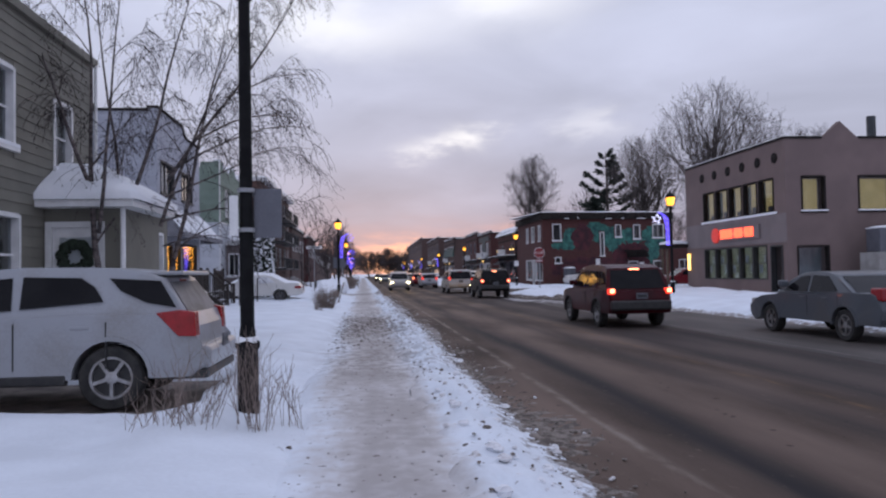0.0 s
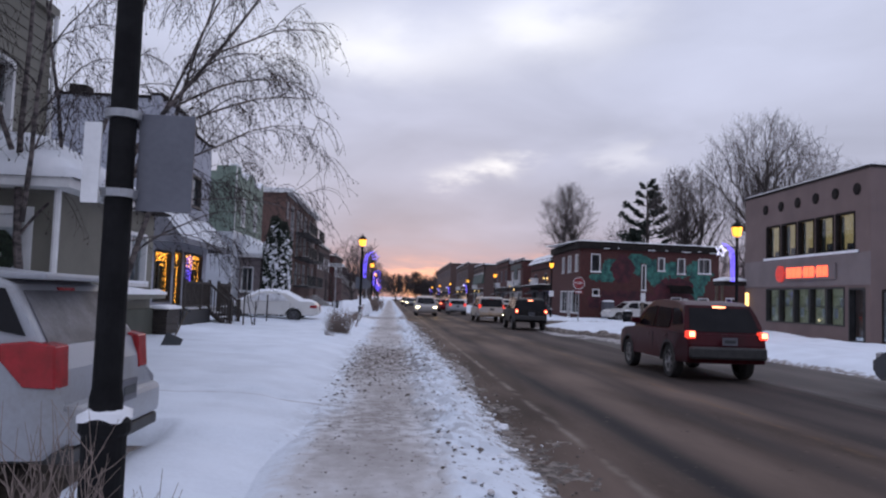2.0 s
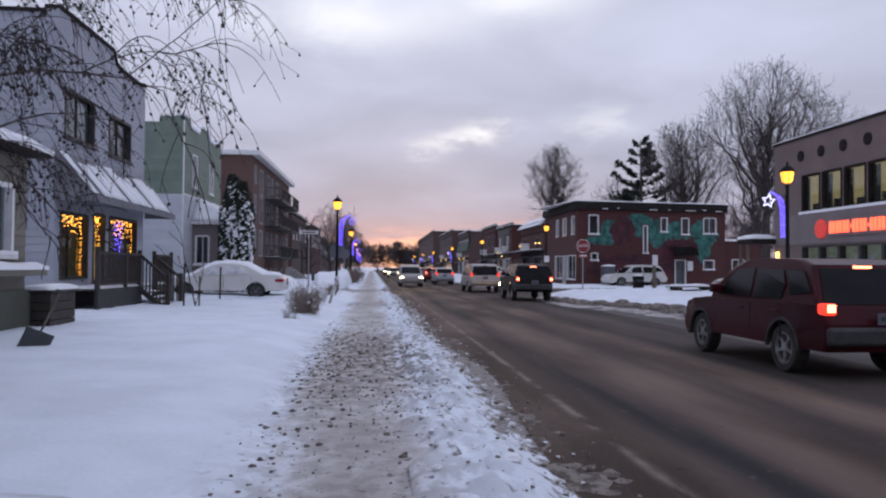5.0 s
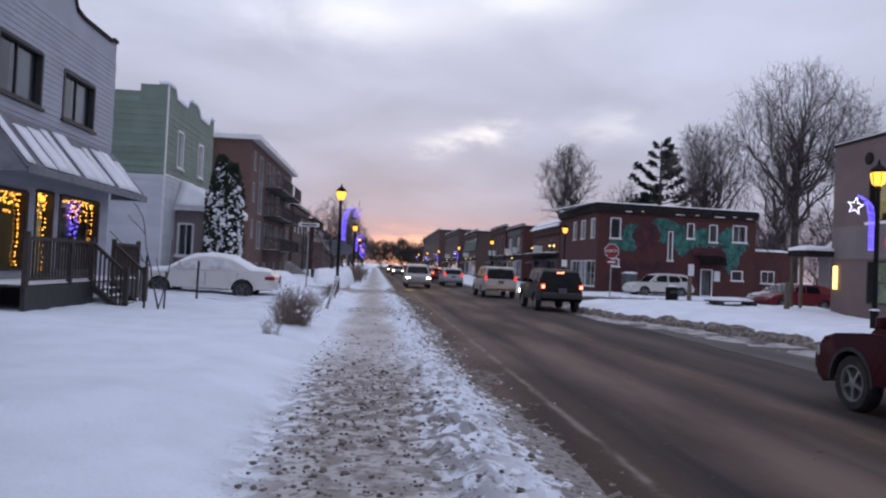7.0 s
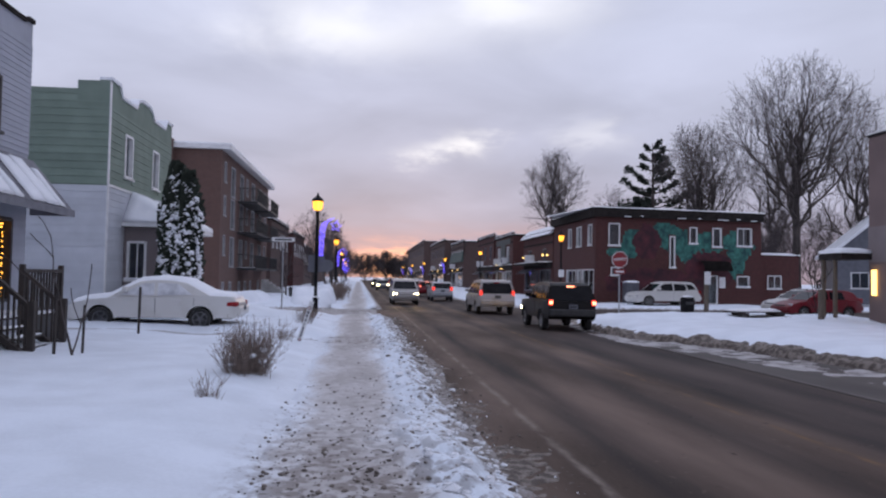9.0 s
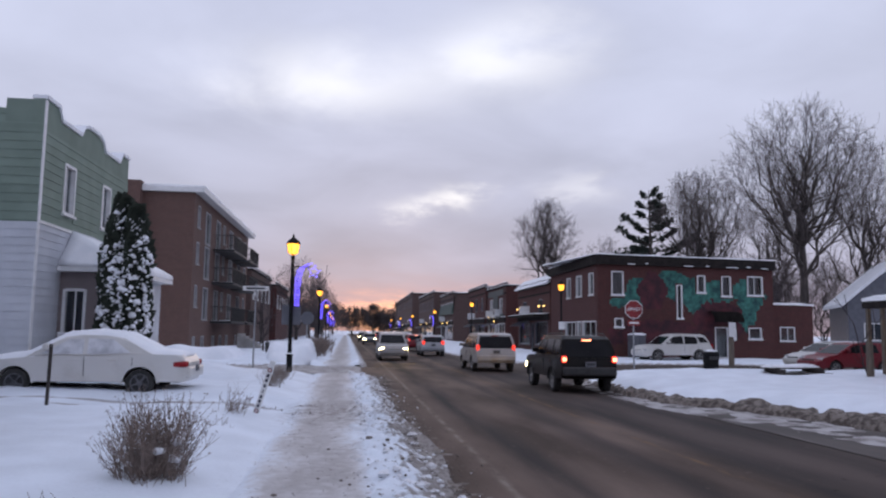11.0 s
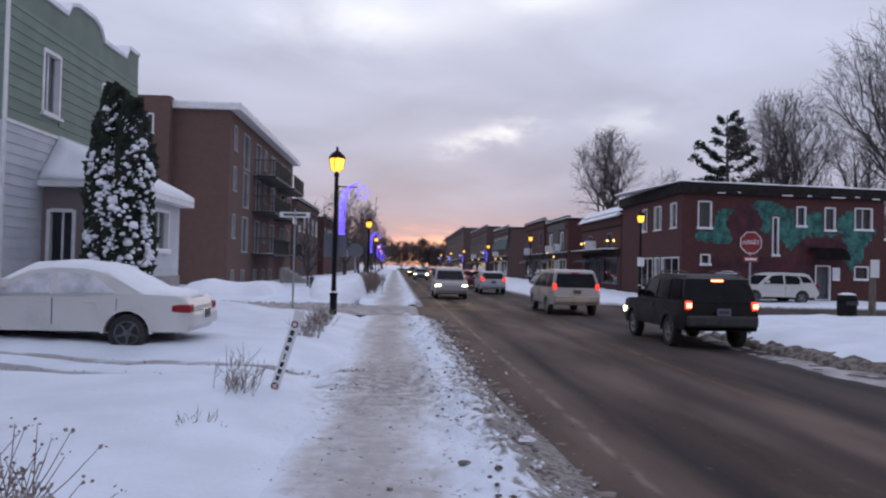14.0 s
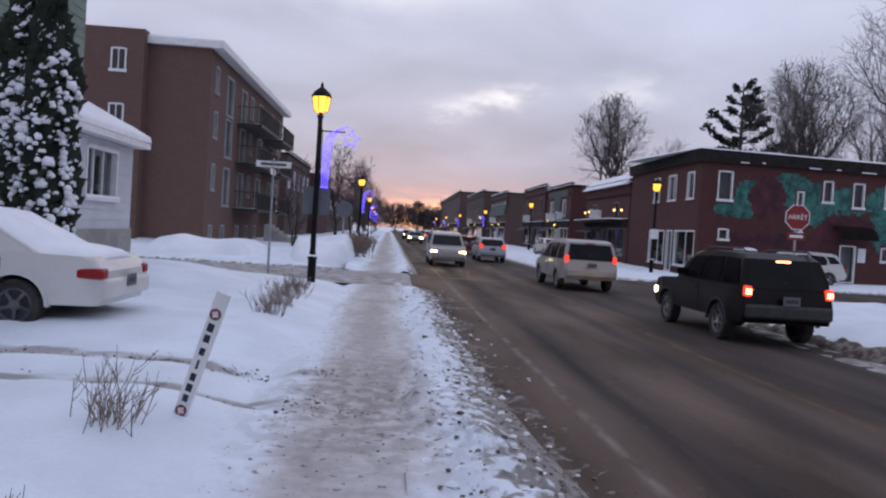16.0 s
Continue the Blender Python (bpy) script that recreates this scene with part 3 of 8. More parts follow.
def window(parent, f, u0, z0, u1, z1, frame_mat=None, pane_mat=None, behind=None, mullions=1, cross=False, sill=True, name="window", deep=0.10):
    """A window set in its opening: casing, mullions, sill, panes and what stands behind the glass."""
    fm = frame_mat or WHITE_PAINT
    w = 0.055
    rows = [(u0 - 0.025, u0 + w, -0.035, deep + 0.05, z0, z1), (u1 - w, u1 + 0.025, -0.035, deep + 0.05, z0, z1),
            (u0 + w, u1 - w, -0.035, deep + 0.05, z1 - w, z1 + 0.025), (u0 + w, u1 - w, -0.035, deep + 0.05, z0, z0 + w)]
    fr = part(name, boxes(*rows, m=f), fm, parent)
    n = mullions + 1
    step = (u1 - u0 - 2 * w) / n
    for k in range(n):
        a = u0 + w + k * step
        part("pane", boxes((a + (0.02 if k else 0), a + step - (0.02 if k < n - 1 else 0), deep, deep + 0.012, z0 + w, z1 - w), m=f), pane_mat or GLASS, fr)
        if k:
            part("mullion", boxes((a - 0.022, a + 0.022, deep - 0.03, deep + 0.03, z0 + w, z1 - w), m=f), fm, fr)
    if cross:
        zc = (z0 + z1) / 2
        part("glazing_bar", boxes((u0 + w, u1 - w, deep - 0.032, deep - 0.004, zc - 0.02, zc + 0.02), m=f), fm, fr)
    if sill:
        part("sill", boxes((u0 - 0.08, u1 + 0.08, -0.09, 0.06, z0 - 0.07, z0 - 0.004), m=f), fm, fr)
    if sill == "snow":
        part("snow_cap", boxes((u0 - 0.08, u1 + 0.08, -0.09, -0.036, z0 + 0.0, z0 + 0.07), m=f), SNOW_ROOF, fr)
    return fr


def slab(parent, name, x0, x1, y0, y1, z0, z1, mat, label="", bevel=0.0):
    return part(name, boxes((x0, x1, y0, y1, z0, z1), bevel=bevel), mat, parent, label)


def lumpy_slab(x0, x1, y0, y1, z, thick, step=0.35, amp=0.04, seed=0, m=None):
    """A layer of settled snow: a rounded, uneven sheet with a thickness."""
    nx, ny = max(3, int((x1 - x0) / step) + 1), max(3, int((y1 - y0) / step) + 1)
    bm = bmesh.new()
    top = []
    for i in range(nx):
        row = []
        for j in range(ny):
            x, y = x0 + (x1 - x0) * i / (nx - 1), y0 + (y1 - y0) * j / (ny - 1)
            edge = min(i, nx - 1 - i, j, ny - 1 - j)
            h = thick * (0.45 if edge == 0 else 0.9 if edge == 1 else 1.0) + amp * noise.noise(Vector((x * 0.9 + seed, y * 0.9, seed)))
            row.append(bm.verts.new((m or Matrix()) @ Vector((x, y, z + h))))
        top.append(row)
    for i in range(nx - 1):
        for j in range(ny - 1):
            bm.faces.new((top[i][j], top[i + 1][j], top[i + 1][j + 1], top[i][j + 1]))
    rim = [top[i][0] for i in range(nx)] + [top[nx - 1][j] for j in range(1, ny)] + [top[i][ny - 1] for i in range(nx - 2, -1, -1)] + [top[0][j] for j in range(ny - 2, 0, -1)]
    inv = (m or Matrix()).inverted()
    low = []
    for v in rim:
        p = inv @ v.co
        low.append(bm.verts.new((m or Matrix()) @ Vector((p.x, p.y, z))))
    for k in range(len(rim)):
        bm.faces.new((rim[k], low[k], low[(k + 1) % len(rim)], rim[(k + 1) % len(rim)]))
    bm.faces.new(low)
    return bm


def sx(y):
    """How far the street has drifted sideways at y."""
    return -0.011 * (y - 10)


# ---- ground ----
def sheet(name, xs, ys, zfun, mat, label, category, kind="structure", skew=True, smooth=True):
    verts = [(x + (sx(y) if skew else 0), y, zfun(x, y)) for y in ys for x in xs]
    nx = len(xs)
    faces = [(j * nx + i, j * nx + i + 1, (j + 1) * nx + i + 1, (j + 1) * nx + i) for j in range(len(ys) - 1) for i in range(nx - 1)]
    me = bpy.data.meshes.new(name)
    me.from_pydata(verts, [], faces)
    me.polygons.foreach_set("use_smooth", [smooth] * len(faces))
    me.materials.append(mat)
    return tagged(new(name, me), label, category, kind=kind)


def nz(x, y, s, seed=0.0):
    return noise.noise(Vector((x * s + seed, y * s - seed, seed * 1.7)))


def steps(a, b, d):
    return [a + (b - a) * i / max(1, round((b - a) / d)) for i in range(max(1, round((b - a) / d)) + 1)]


def lerp_rows(v, rows):
    for (a, p), (b, q) in zip(rows, rows[1:]):
        if v <= b:
            return p + (q - p) * max(0.0, (v - a) / (b - a))
    return rows[-1][1]


far_x = [-3000, -1200, -500, -200, -80, -40, 40, 80, 200, 500, 1200, 3000]
far_y = [-3000, -1000, -200, -30, 0, 60, 120, 200, 320, 500, 1000, 3000]
sheet("ground", far_x, far_y, lambda x, y: -0.30, SNOW, "snow-covered ground reaching to the horizon", "ground", skew=False)
sheet("road", [0.0, 2.2, 4.5, 7.0, 11.0], steps(-30, 420, 15), lambda x, y: -0.12, ASPHALT, "wet grey asphalt street with salt stains", "road")


def strip(name, rows, z, mat, label, category):
    """A flat strip through (x0, x1, y) rows."""
    bm = bmesh.new()
    prev = None
    for x0, x1, y in rows:
        cur = (bm.verts.new((x0, y, z)), bm.verts.new((x1, y, z)))
        if prev:
            bm.faces.new((prev[0], prev[1], cur[1], cur[0]))
        prev = cur
    return tagged(part(name, bm, mat, None), label, category, kind="structure")


strip("side_road", [(-60, -0.4, 53.6), (-60, -0.4, 60.0)], -0.072, TREAD, "snow-stained side street crossing the pavement", "road")
strip("cross_road", [(7.0, 60, 55.0), (7.0, 62, 57.0), (7.0, 62, 65.0), (7.0, 62, 65.5)], -0.113, ASPHALT, "asphalt side street beside the mural building", "road")
strip("stop_line", [(0.0, 3.6, 59.2), (0.1, 3.6, 59.55)], -0.112, PAINT_LINE, "worn white line across the traffic lane", "road marking")
strip("parking_lane", [(7.0, 10.6, -20), (7.0, 10.6, 34), (7.0, 9.6, 38), (7.0, 7.4, 41)], -0.114, SALT, "salt-stained parking lane along the street", "road")

# tyre-polished and salted bands, each a thin layer of its own
for a, b, nm in ((0.2, 1.25, "gutter_slush"),):
    sheet(nm, steps(a, b, 0.07), steps(-6, 53.4, 0.09), lambda x, y: -0.106 + 0.026 * nz(x, y, 1.1, 5.0) + 0.022 * nz(x, y, 4.3, 6.0) + 0.030 * nz(x, y, 11.0, 7.0) - 0.036 * max(0.0, (x - 0.45) / 0.75),
          GUTTER, "brown frozen slush along the kerb", "slush")
for x0, w, nm in ((7.28, 0.09, "edge_line"),):
    sheet(nm, [x0, x0 + w], steps(-12, 53, 1.5) if x0 < 5 else steps(-12, 40, 1.5), lambda x, y: -0.108, PAINT_LINE, "worn white painted edge line on the road", "road marking")


def yard_height(x, y):
    """Snow left of the pavement: deeper towards the houses, with drifts, ploughed drives and the pavement's edge."""
    d = -1.55 - x
    e = min(1.0, max(0.0, d / 1.2))
    h = 0.02 + 0.16 * e * e * (3 - 2 * e) + 0.10 * min(1.0, max(0.0, (d - 1.5) / 4))
    h += 0.07 * nz(x, y, 0.45, 1.0) * min(1, max(0, d)) + 0.025 * nz(x, y, 1.9, 2.0) + 0.012 * nz(x, y, 6, 3.0)
    # first drive sunk below the brown strip, which gives the SUV's shade
    for y0, y1, deep in ((10.0, 12.4, 0.62 if x < -3.0 else 0.10), (38.3, 40.6, 0.14)):
        k = max(0.0, min(1.0, (y - y0 + 0.5) / 0.5)) * max(0.0, min(1.0, (y1 + 0.5 - y) / 0.5))
        h -= deep * k
    if x < -1.9:
        for fy, tilt in ((38.35, -0.16), (39.75, -0.10)):
            h -= 0.055 * math.exp(-((y - fy - tilt * (x + 3.0) - 0.05 * nz(x, 0, 0.7, 2.0)) / 0.17) ** 2) * (0.8 + nz(x, y, 1.5, 9.0))
        if 14.6 < y < 16.6 and x > -6.5:
            for k in range(9):
                h -= 0.07 * math.exp(-(((x + 2.2 + 0.5 * k) / 0.15) ** 2 + ((y - 15.25 - 0.09 * k - 0.13 * (k % 2)) / 0.12) ** 2))
    h += 0.018 * nz(x, y, 3.1, 21.0) * min(1, max(0, d * 0.6))
    h += 0.13 * math.exp(-((y - 8.9) / 0.7) ** 2) * math.exp(-((x + 6.0) / 2.3) ** 2)
    # near bank lowered so the shade-dark strip under the SUV shows
    if 6.0 < y < 10.2 and x < -2.6:
        h -= 0.17 * min(1.0, (y - 6.0) / 2.5) * min(1.0, (-2.6 - x) / 0.8)
    if y > 46:
        h += 0.35 * math.exp(-((y - 48.5) / 2.4) ** 2) * math.exp(-((x + 6.0) / 2.2) ** 2)
    rim = -1.80 + 0.34 * nz(0.0, y, 0.8, 12.0) + 0.16 * nz(0.0, y, 2.5, 13.0)
    if x > rim:
        h -= (x - rim) * 0.16
    if y > 51.5:
        h -= 0.35 * min(1, (y - 51.5) / 1.6)
    return h


ys = steps(-6, 52.8, 0.14)
sheet("snow_yard", steps(-30, -10, 2.5)[:-1] + steps(-10, -4, 0.3)[:-1] + steps(-4, -1.45, 0.12), ys, yard_height, STREET_SNOW, "deep undisturbed snow over the front yards", "snow")


# brown strip doubles as the SUV's shadow, put into the ground colour
strip("driveway", [(-9.0, -2.8, 9.7), (-9.0, -2.8, 12.7)], -0.075, SLUSH, "bare brown driveway strip, also standing for the shade under the SUV", "driveway")


def tread_height(x, y):
    return 0.015 - 0.3 * max(0.0, -1.62 - x) + 0.014 * nz(x, y, 1.3, 4.0) + 0.007 * nz(x, y, 5.0, 6.0)


sheet("pavement", steps(-2.0, 0.06, 0.086), steps(-6, 52.6, 0.1), tread_height, STREET_SNOW, "trodden icy pavement with grit and packed snow", "pavement")


def ridge_height(x, y):
    k = (x + 0.50) / (1.15 * (1 + 0.30 * math.exp(-((y - 21.5) / 3.2) ** 2) + 0.24 * math.exp(-((y - 34.5) / 3.0) ** 2)))
    w = 0.75 + 0.35 * nz(0, y, 0.35, 9.0)
    for y0, y1 in ((11.2, 12.6), (26.5, 29.0), (37.6, 40.6), (50.5, 54)):
        if y0 < y < y1:
            w *= 0.45
    body = max(0.0, math.sin(min(1.0, max(0.0, k / w)) * math.pi)) ** 0.7
    return -0.13 - 0.09 * max(0.0, 1 - k / 0.42) * (0.45 + 1.1 * nz(x, y, 1.3, 14.0) + 0.6 * nz(x, y, 5.0, 15.0)) + (0.135 if k < 0.5 else 0.135 * max(0, 1 - (k - 0.5) * 2)) + body * (0.07 + 0.05 * nz(x, y, 1.1, 7.0)) + body * 0.10 * nz(x, y, 4.5, 8.0) + body * 0.06 * nz(x, y, 9.0, 8.5)


sheet("snow_ridge", steps(-0.50, 0.98, 0.07), steps(-6, 53, 0.08), ridge_height, STREET_SNOW, "ploughed ridge of dirty snow along the kerb", "snow bank")


def rough_bank(name, rows, label, seed, mat=None, dens=0.3, rag=0.0):
    """A snow bank through rows of (y, x0, x1, height), rounded across."""
    mat = mat or BANK_SNOW
    y0, y1 = rows[0][0], rows[-1][0]
    bm = bmesh.new()
    nu, ny = 16, max(8, int((y1 - y0) / dens))
    grid = []
    for j in range(ny + 1):
        y = y0 + (y1 - y0) * j / ny
        a, b, h = (lerp_rows(y, [(r[0], r[i]) for r in rows]) for i in (1, 2, 3))
        line = []
        for i in range(nu + 1):
            u = i / nu
            x = a + (b - a) * u
            e = min(1.0, u / 0.14, (1 - u) / 0.14, j / 1.5, (ny - j) / 1.5)
            z = -0.16 + e ** 0.6 * (h + 0.16) * (1 + 0.3 * nz(x, y, 0.6, seed)) + e * 0.05 * nz(x, y, 2.4, seed + 3) + e * rag * nz(x, y, 3.7, seed + 5)
            line.append(bm.verts.new((x, y, z)))
        grid.append(line)
    for j in range(ny):
        for i in range(nu):
            bm.faces.new((grid[j][i], grid[j][i + 1], grid[j + 1][i + 1], grid[j + 1][i]))
    return tagged(part(name, bm, mat, None, smooth=True), label, "snow bank", kind="structure")


rough_bank("snow_bank", [(-10, 10.3, 19, 0.12), (16, 10.3, 19, 0.12), (24, 10.2, 18.6, 0.18), (34, 10.0, 18.7, 0.30), (38, 9.2, 18.7, 0.34), (42, 7.4, 18.7, 0.28), (50, 7.5, 22, 0.32), (53, 8.5, 24, 0.25), (54.8, 10.6, 26, 0.05)],
           "snow banked over the far pavement and corner", 11.0)
rough_bank("slush_ridge", [(28, 10.1, 11.0, -0.05), (34, 9.7, 10.8, 0.02), (38, 8.9, 10.1, 0.08), (40.2, 8.0, 9.2, 0.07), (42, 7.2, 8.2, 0.03), (46, 7.2, 8.0, -0.04), (53, 8.1, 9.0, -0.07)],
           "brown ploughed slush along the far snow bank", 37.0, mat=GUTTER, dens=0.16, rag=0.14)
rough_bank("packed_slush", [(27, 9.0, 10.4, -0.112), (34, 7.8, 9.9, -0.106), (38, 7.0, 9.1, -0.103), (41, 6.4, 8.3, -0.103), (44, 6.5, 7.6, -0.112), (50, 7.0, 7.7, -0.12)],
           "thin dirty snow packed on the far gutter", 41.0, mat=TREAD, dens=0.2)
rough_bank("snow_bank", [(65.2, 8.6, 44, 0.02), (67, 7.2, 44, 0.12), (70.8, 6.9, 44, 0.15)], "snow along the mural building's side", 13.0)
rough_bank("snow_bank", [(70.5, 6.8, 15.3, 0.18), (90, 6.6, 15.3, 0.25), (140, 6.0, 15, 0.3), (260, 4.5, 14, 0.3)], "snow bank before the shops", 17.0, dens=1.0)
rough_bank("snow_bank", [(60.2, -22, -2.5, 0.05), (62.5, -22, -2.45, 0.22), (70, -22, -2.5, 0.30), (90, -12, -2.75, 0.3), (140, -12, -3.3, 0.3), (260, -14, -4.6, 0.3)],
           "snow bank and trodden path beyond the side street", 19.0, dens=0.6)
rough_bank("snow_bank", [(60.9, -5.0, -3.1, 0.25), (62.4, -5.3, -2.75, 0.95), (66, -5.4, -2.7, 1.05), (71, -5.3, -2.9, 0.75), (80, -5.4, -3.2, 0.6), (96, -5.6, -3.6, 0.5)], "ploughed snow heaped beside the far pavement", 23.0, mat=SNOW)
rough_bank("snow_bank", [(61.2, -11.0, -7.2, 0.15), (62.5, -11.2, -6.6, 0.75), (65.5, -11.0, -6.4, 0.55), (68.5, -11.0, -6.8, 0.3)], "snow heaped before the apartments", 29.0, mat=SNOW)


def far_walk(x, y):
    return 0.02 + 0.02 * nz(x, y, 1.1, 31.0) + 0.16 * math.exp(-((x - 0.02 - 0.15 * nz(0, y, 0.4, 33.0)) / 0.24) ** 2) * (1 + 0.6 * nz(x, y, 0.8, 32.0)) - 0.35 * max(0.0, x - 0.18) + 0.12 * max(0.0, -1.55 - x) - 0.2 * max(0.0, 61.0 - y)


sheet("far_pavement", steps(-2.3, 0.5, 0.14), steps(60.2, 90, 0.25) + steps(91, 260, 2.0), far_walk, STREET_SNOW, "trodden snowy pavement beyond the side street", "pavement")


# ---- houses on the near side ----
def house_shell(h, f_front, L, H, ops, wall_mat, depth, side_ops=(), back_close=True):
    """Front wall and the near side wall of a box-shaped house, plus plain far sides; f_front starts at the near front corner, outwards +x."""
    w1 = wall(h, f_front, L, H, ops, wall_mat)
    f_side = f_front @ pose(-0.0, depth, 0, 0, 0, -90)
    w2 = wall(h, f_side, depth - 0.302, H, side_ops, wall_mat)
    bm = bmesh.new()
    box(bm, L - 0.3, L, 0.302, depth, 0, H, f_front)
    box(bm, 0.302, L - 0.302, depth - 0.3, depth, 0, H, f_front)
    part("back_wall", bm, wall_mat, h)
    part("dark_interior", boxes((0.5, L - 0.5, 0.75, 0.8, 0.3, H - 0.4), m=f_front), CURTAIN, h)
    return w1, w2, f_side


def roof_flat(h, f, L, depth, z, snow=0.12):
    part("roof", boxes((0.02, L - 0.02, 0.1, depth, z - 0.25, z - 0.1), m=f), SOFFIT, h)
    part("roof_snow", lumpy_slab(0.32, L - 0.32, 0.32, depth - 0.3, z - 0.098, snow, step=0.8, m=f), SNOW_ROOF, h, smooth=True)


def parapet(h, f, L, rows, mat, cap=True, thick=0.3):
    """A shaped front parapet: (u, z) rows along the top, on a base height; with a snow-dusted cap."""
    for (a, p), (b, q) in zip(rows, rows[1:]):
        if b - a < 0.01:
            continue
        bm = bmesh.new()
        box(bm, a, b, 0, thick, h["base"], max(h["base"] + 0.02, min(p, q)), f)
        for v in bm.verts:
            loc = f.inverted() @ v.co
            if loc.z > h["base"] + 0.01:
                v.co = f @ Vector((loc.x, loc.y, p if abs(loc.x - a) < 1e-4 else q))
        part("parapet", bm, mat, h)
        if cap:
            bm = bmesh.new()
            box(bm, a, b, -0.06, thick + 0.05, 0, 0.1, f)
            for v in bm.verts:
                loc = f.inverted() @ v.co
                v.co = f @ Vector((loc.x, loc.y, loc.z + (p if abs(loc.x - a) < 1e-4 else q)))
            part("parapet_cap", bm, SNOW_ROOF if cap == "snow" else SOFFIT, h)


def downpipe(h, f, u, z0, z1):
    bm = bmesh.new()
    tube(bm, [f @ Vector((u, -0.09, z0)), f @ Vector((u, -0.09, z1))], 0.04, 8)
    part("corner_trim", bm, WHITE_PAINT, h)


# beige two-storey house with a vestibule and a low wing
house = thing("house", pose(0, 0, 0), "beige lap-sided two-storey house with a snowy vestibule roof", "house")
fa = face_frame(-7.1, 9.0, 90)
ops = [(4.3, 3.75, 5.9, 5.15), (7.55, 3.6, 8.45, 5.0), (1.2, 3.75, 2.6, 5.15), (1.0, 1.2, 2.6, 2.6), (4.6, 1.2, 6.1, 2.6)]
w1, w2, fs = house_shell(house, fa, 9.65, 6.3, ops, BEIGE, 9.0)
siding(w1, fa, 9.65, 0.35, 6.2, ops, BEIGE, 0.19)
siding(w2, fs, 9.0, 0.35, 6.2, (), BEIGE, 0.19)
for o in ops:
    window(house, fa, *o, sill="snow", pane_mat=GLASS, mullions=1 if o[2] - o[0] > 1.2 else 0, cross=True)
roof_flat(house, fa, 9.65, 9.0, 6.45)
part("cornice", boxes((-0.06, 9.7, -0.10, 0.1, 6.2, 6.36), m=fa), BEIGE, house)
downpipe(house, fa, 9.6, 0.4, 6.2)
# wing
fw = face_frame(-7.1, 18.66, 90)
wops = [(2.15, 1.55, 3.75, 2.75), (4.0, 1.55, 5.6, 2.75), (0.4, 0.4, 1.3, 2.45)]
ww = wall(house, fw, 6.1, 3.3, wops, BEIGE)
siding(ww, fw, 6.1, 0.95, 3.3, wops, BEIGE, 0.19)
part("stone_base", boxes((1.4, 6.15, -0.1, -0.002, -0.05, 0.95), m=fw, bevel=0.02), BASE_PANEL, house)
part("window_shelf", boxes((1.75, 6.05, -0.42, -0.104, 1.20, 1.30), m=fw, bevel=0.01), BEIGE, house)
part("shelf_snow", lumpy_slab(1.72, 6.08, -0.44, -0.11, 1.302, 0.15, step=0.14, amp=0.05, m=fw), SNOW_ROOF, house, smooth=True)
part("wing_side_wall", boxes((5.8, 6.1, 0.302, 6.0, 0, 3.3), m=fw), BEIGE, house)
for o in wops[:2]:
    window(house, fw, *o, sill="snow", pane_mat=GLASS, mullions=1)
    part("curtain", boxes((o[0] + 0.1, o[2] - 0.1, 0.2, 0.22, o[1] + 0.1, o[3] - 0.08), m=fw), CURTAIN, house)
part("wing_roof", boxes((-0.0, 6.35, -0.35, 6.0, 3.32, 3.45), m=fw), SOFFIT, house)
bm = lumpy_slab(0.02, 6.35, -0.38, 2.6, 0, 0.22, step=0.35, m=fw @ pose(0, 0, 3.46, 14, 0, 0))
part("wing_roof_snow", bm, SNOW_ROOF, house, smooth=True)
part("wing_door", boxes((0.44, 1.26, 0.05, 0.12, 0.4, 2.42), m=fw, bevel=0.01), WHITE_PAINT, house)
# vestibule with a door towards the street's start
fv = face_frame(-7.08, 16.1, 0)
for r in ((0.0, 0.12, 0.0, 2.5, 0.0, 2.8), (1.0, 1.42, 0.0, 0.12, 0.0, 2.8), (0.122, 0.998, 0.0, 0.12, 2.45, 2.8), (1.3, 1.42, 0.122, 2.5, 0.0, 2.8)):
    part("vestibule_wall", boxes(r, m=fv), BEIGE, house)
dr = part("door", boxes((0.13, 0.99, 0.03, 0.09, 0.35, 2.44), m=fv, bevel=0.008), WHITE_PAINT, house, "white entrance door with a dark wreath")
part("door_casing", boxes((0.02, 0.14, -0.03, 0.03, 0.3, 2.55), (0.98, 1.10, -0.03, 0.03, 0.3, 2.55), (0.142, 0.978, -0.03, 0.03, 2.44, 2.55), m=fv), WHITE_PAINT, dr)
part("door_glass", boxes((0.27, 0.86, 0.018, 0.032, 0.75, 2.25), m=fv), GLASS, dr)
bm = bmesh.new()
rings = []
for k in range(28):
    a = k * math.tau / 28
    ring = []
    for q in range(10):
        b = q * math.tau / 10
        rr = 0.085 + 0.045 * noise.noise(Vector((3 * math.cos(a), 3 * math.sin(a), b * 1.7))) + 0.018 * ((k * 7 + q * 3) % 3)
        ring.append(bm.verts.new(fv @ Vector((0.565 + (0.24 + rr * math.cos(b)) * math.cos(a), -0.03 - rr * math.sin(b), 1.88 + (0.24 + rr * math.cos(b)) * math.sin(a)))))
    rings.append(ring)
for k in range(28):
    for q in range(10):
        bm.faces.new((rings[k][q], rings[k][(q + 1) % 10], rings[(k + 1) % 28][(q + 1) % 10], rings[(k + 1) % 28][q]))
part("wreath", bm, WREATH, dr)
part("porch_step", boxes((-0.1, 1.5, -0.9, -0.01, 0.0, 0.3), m=fv, bevel=0.02), CONCRETE, house)
bm = bmesh.new()
tube(bm, [(-5.60, 15.95, 0.1), (-5.60, 15.95, 2.8)], 0.05, 8)
part("porch_post", bm, WHITE_PAINT, house)
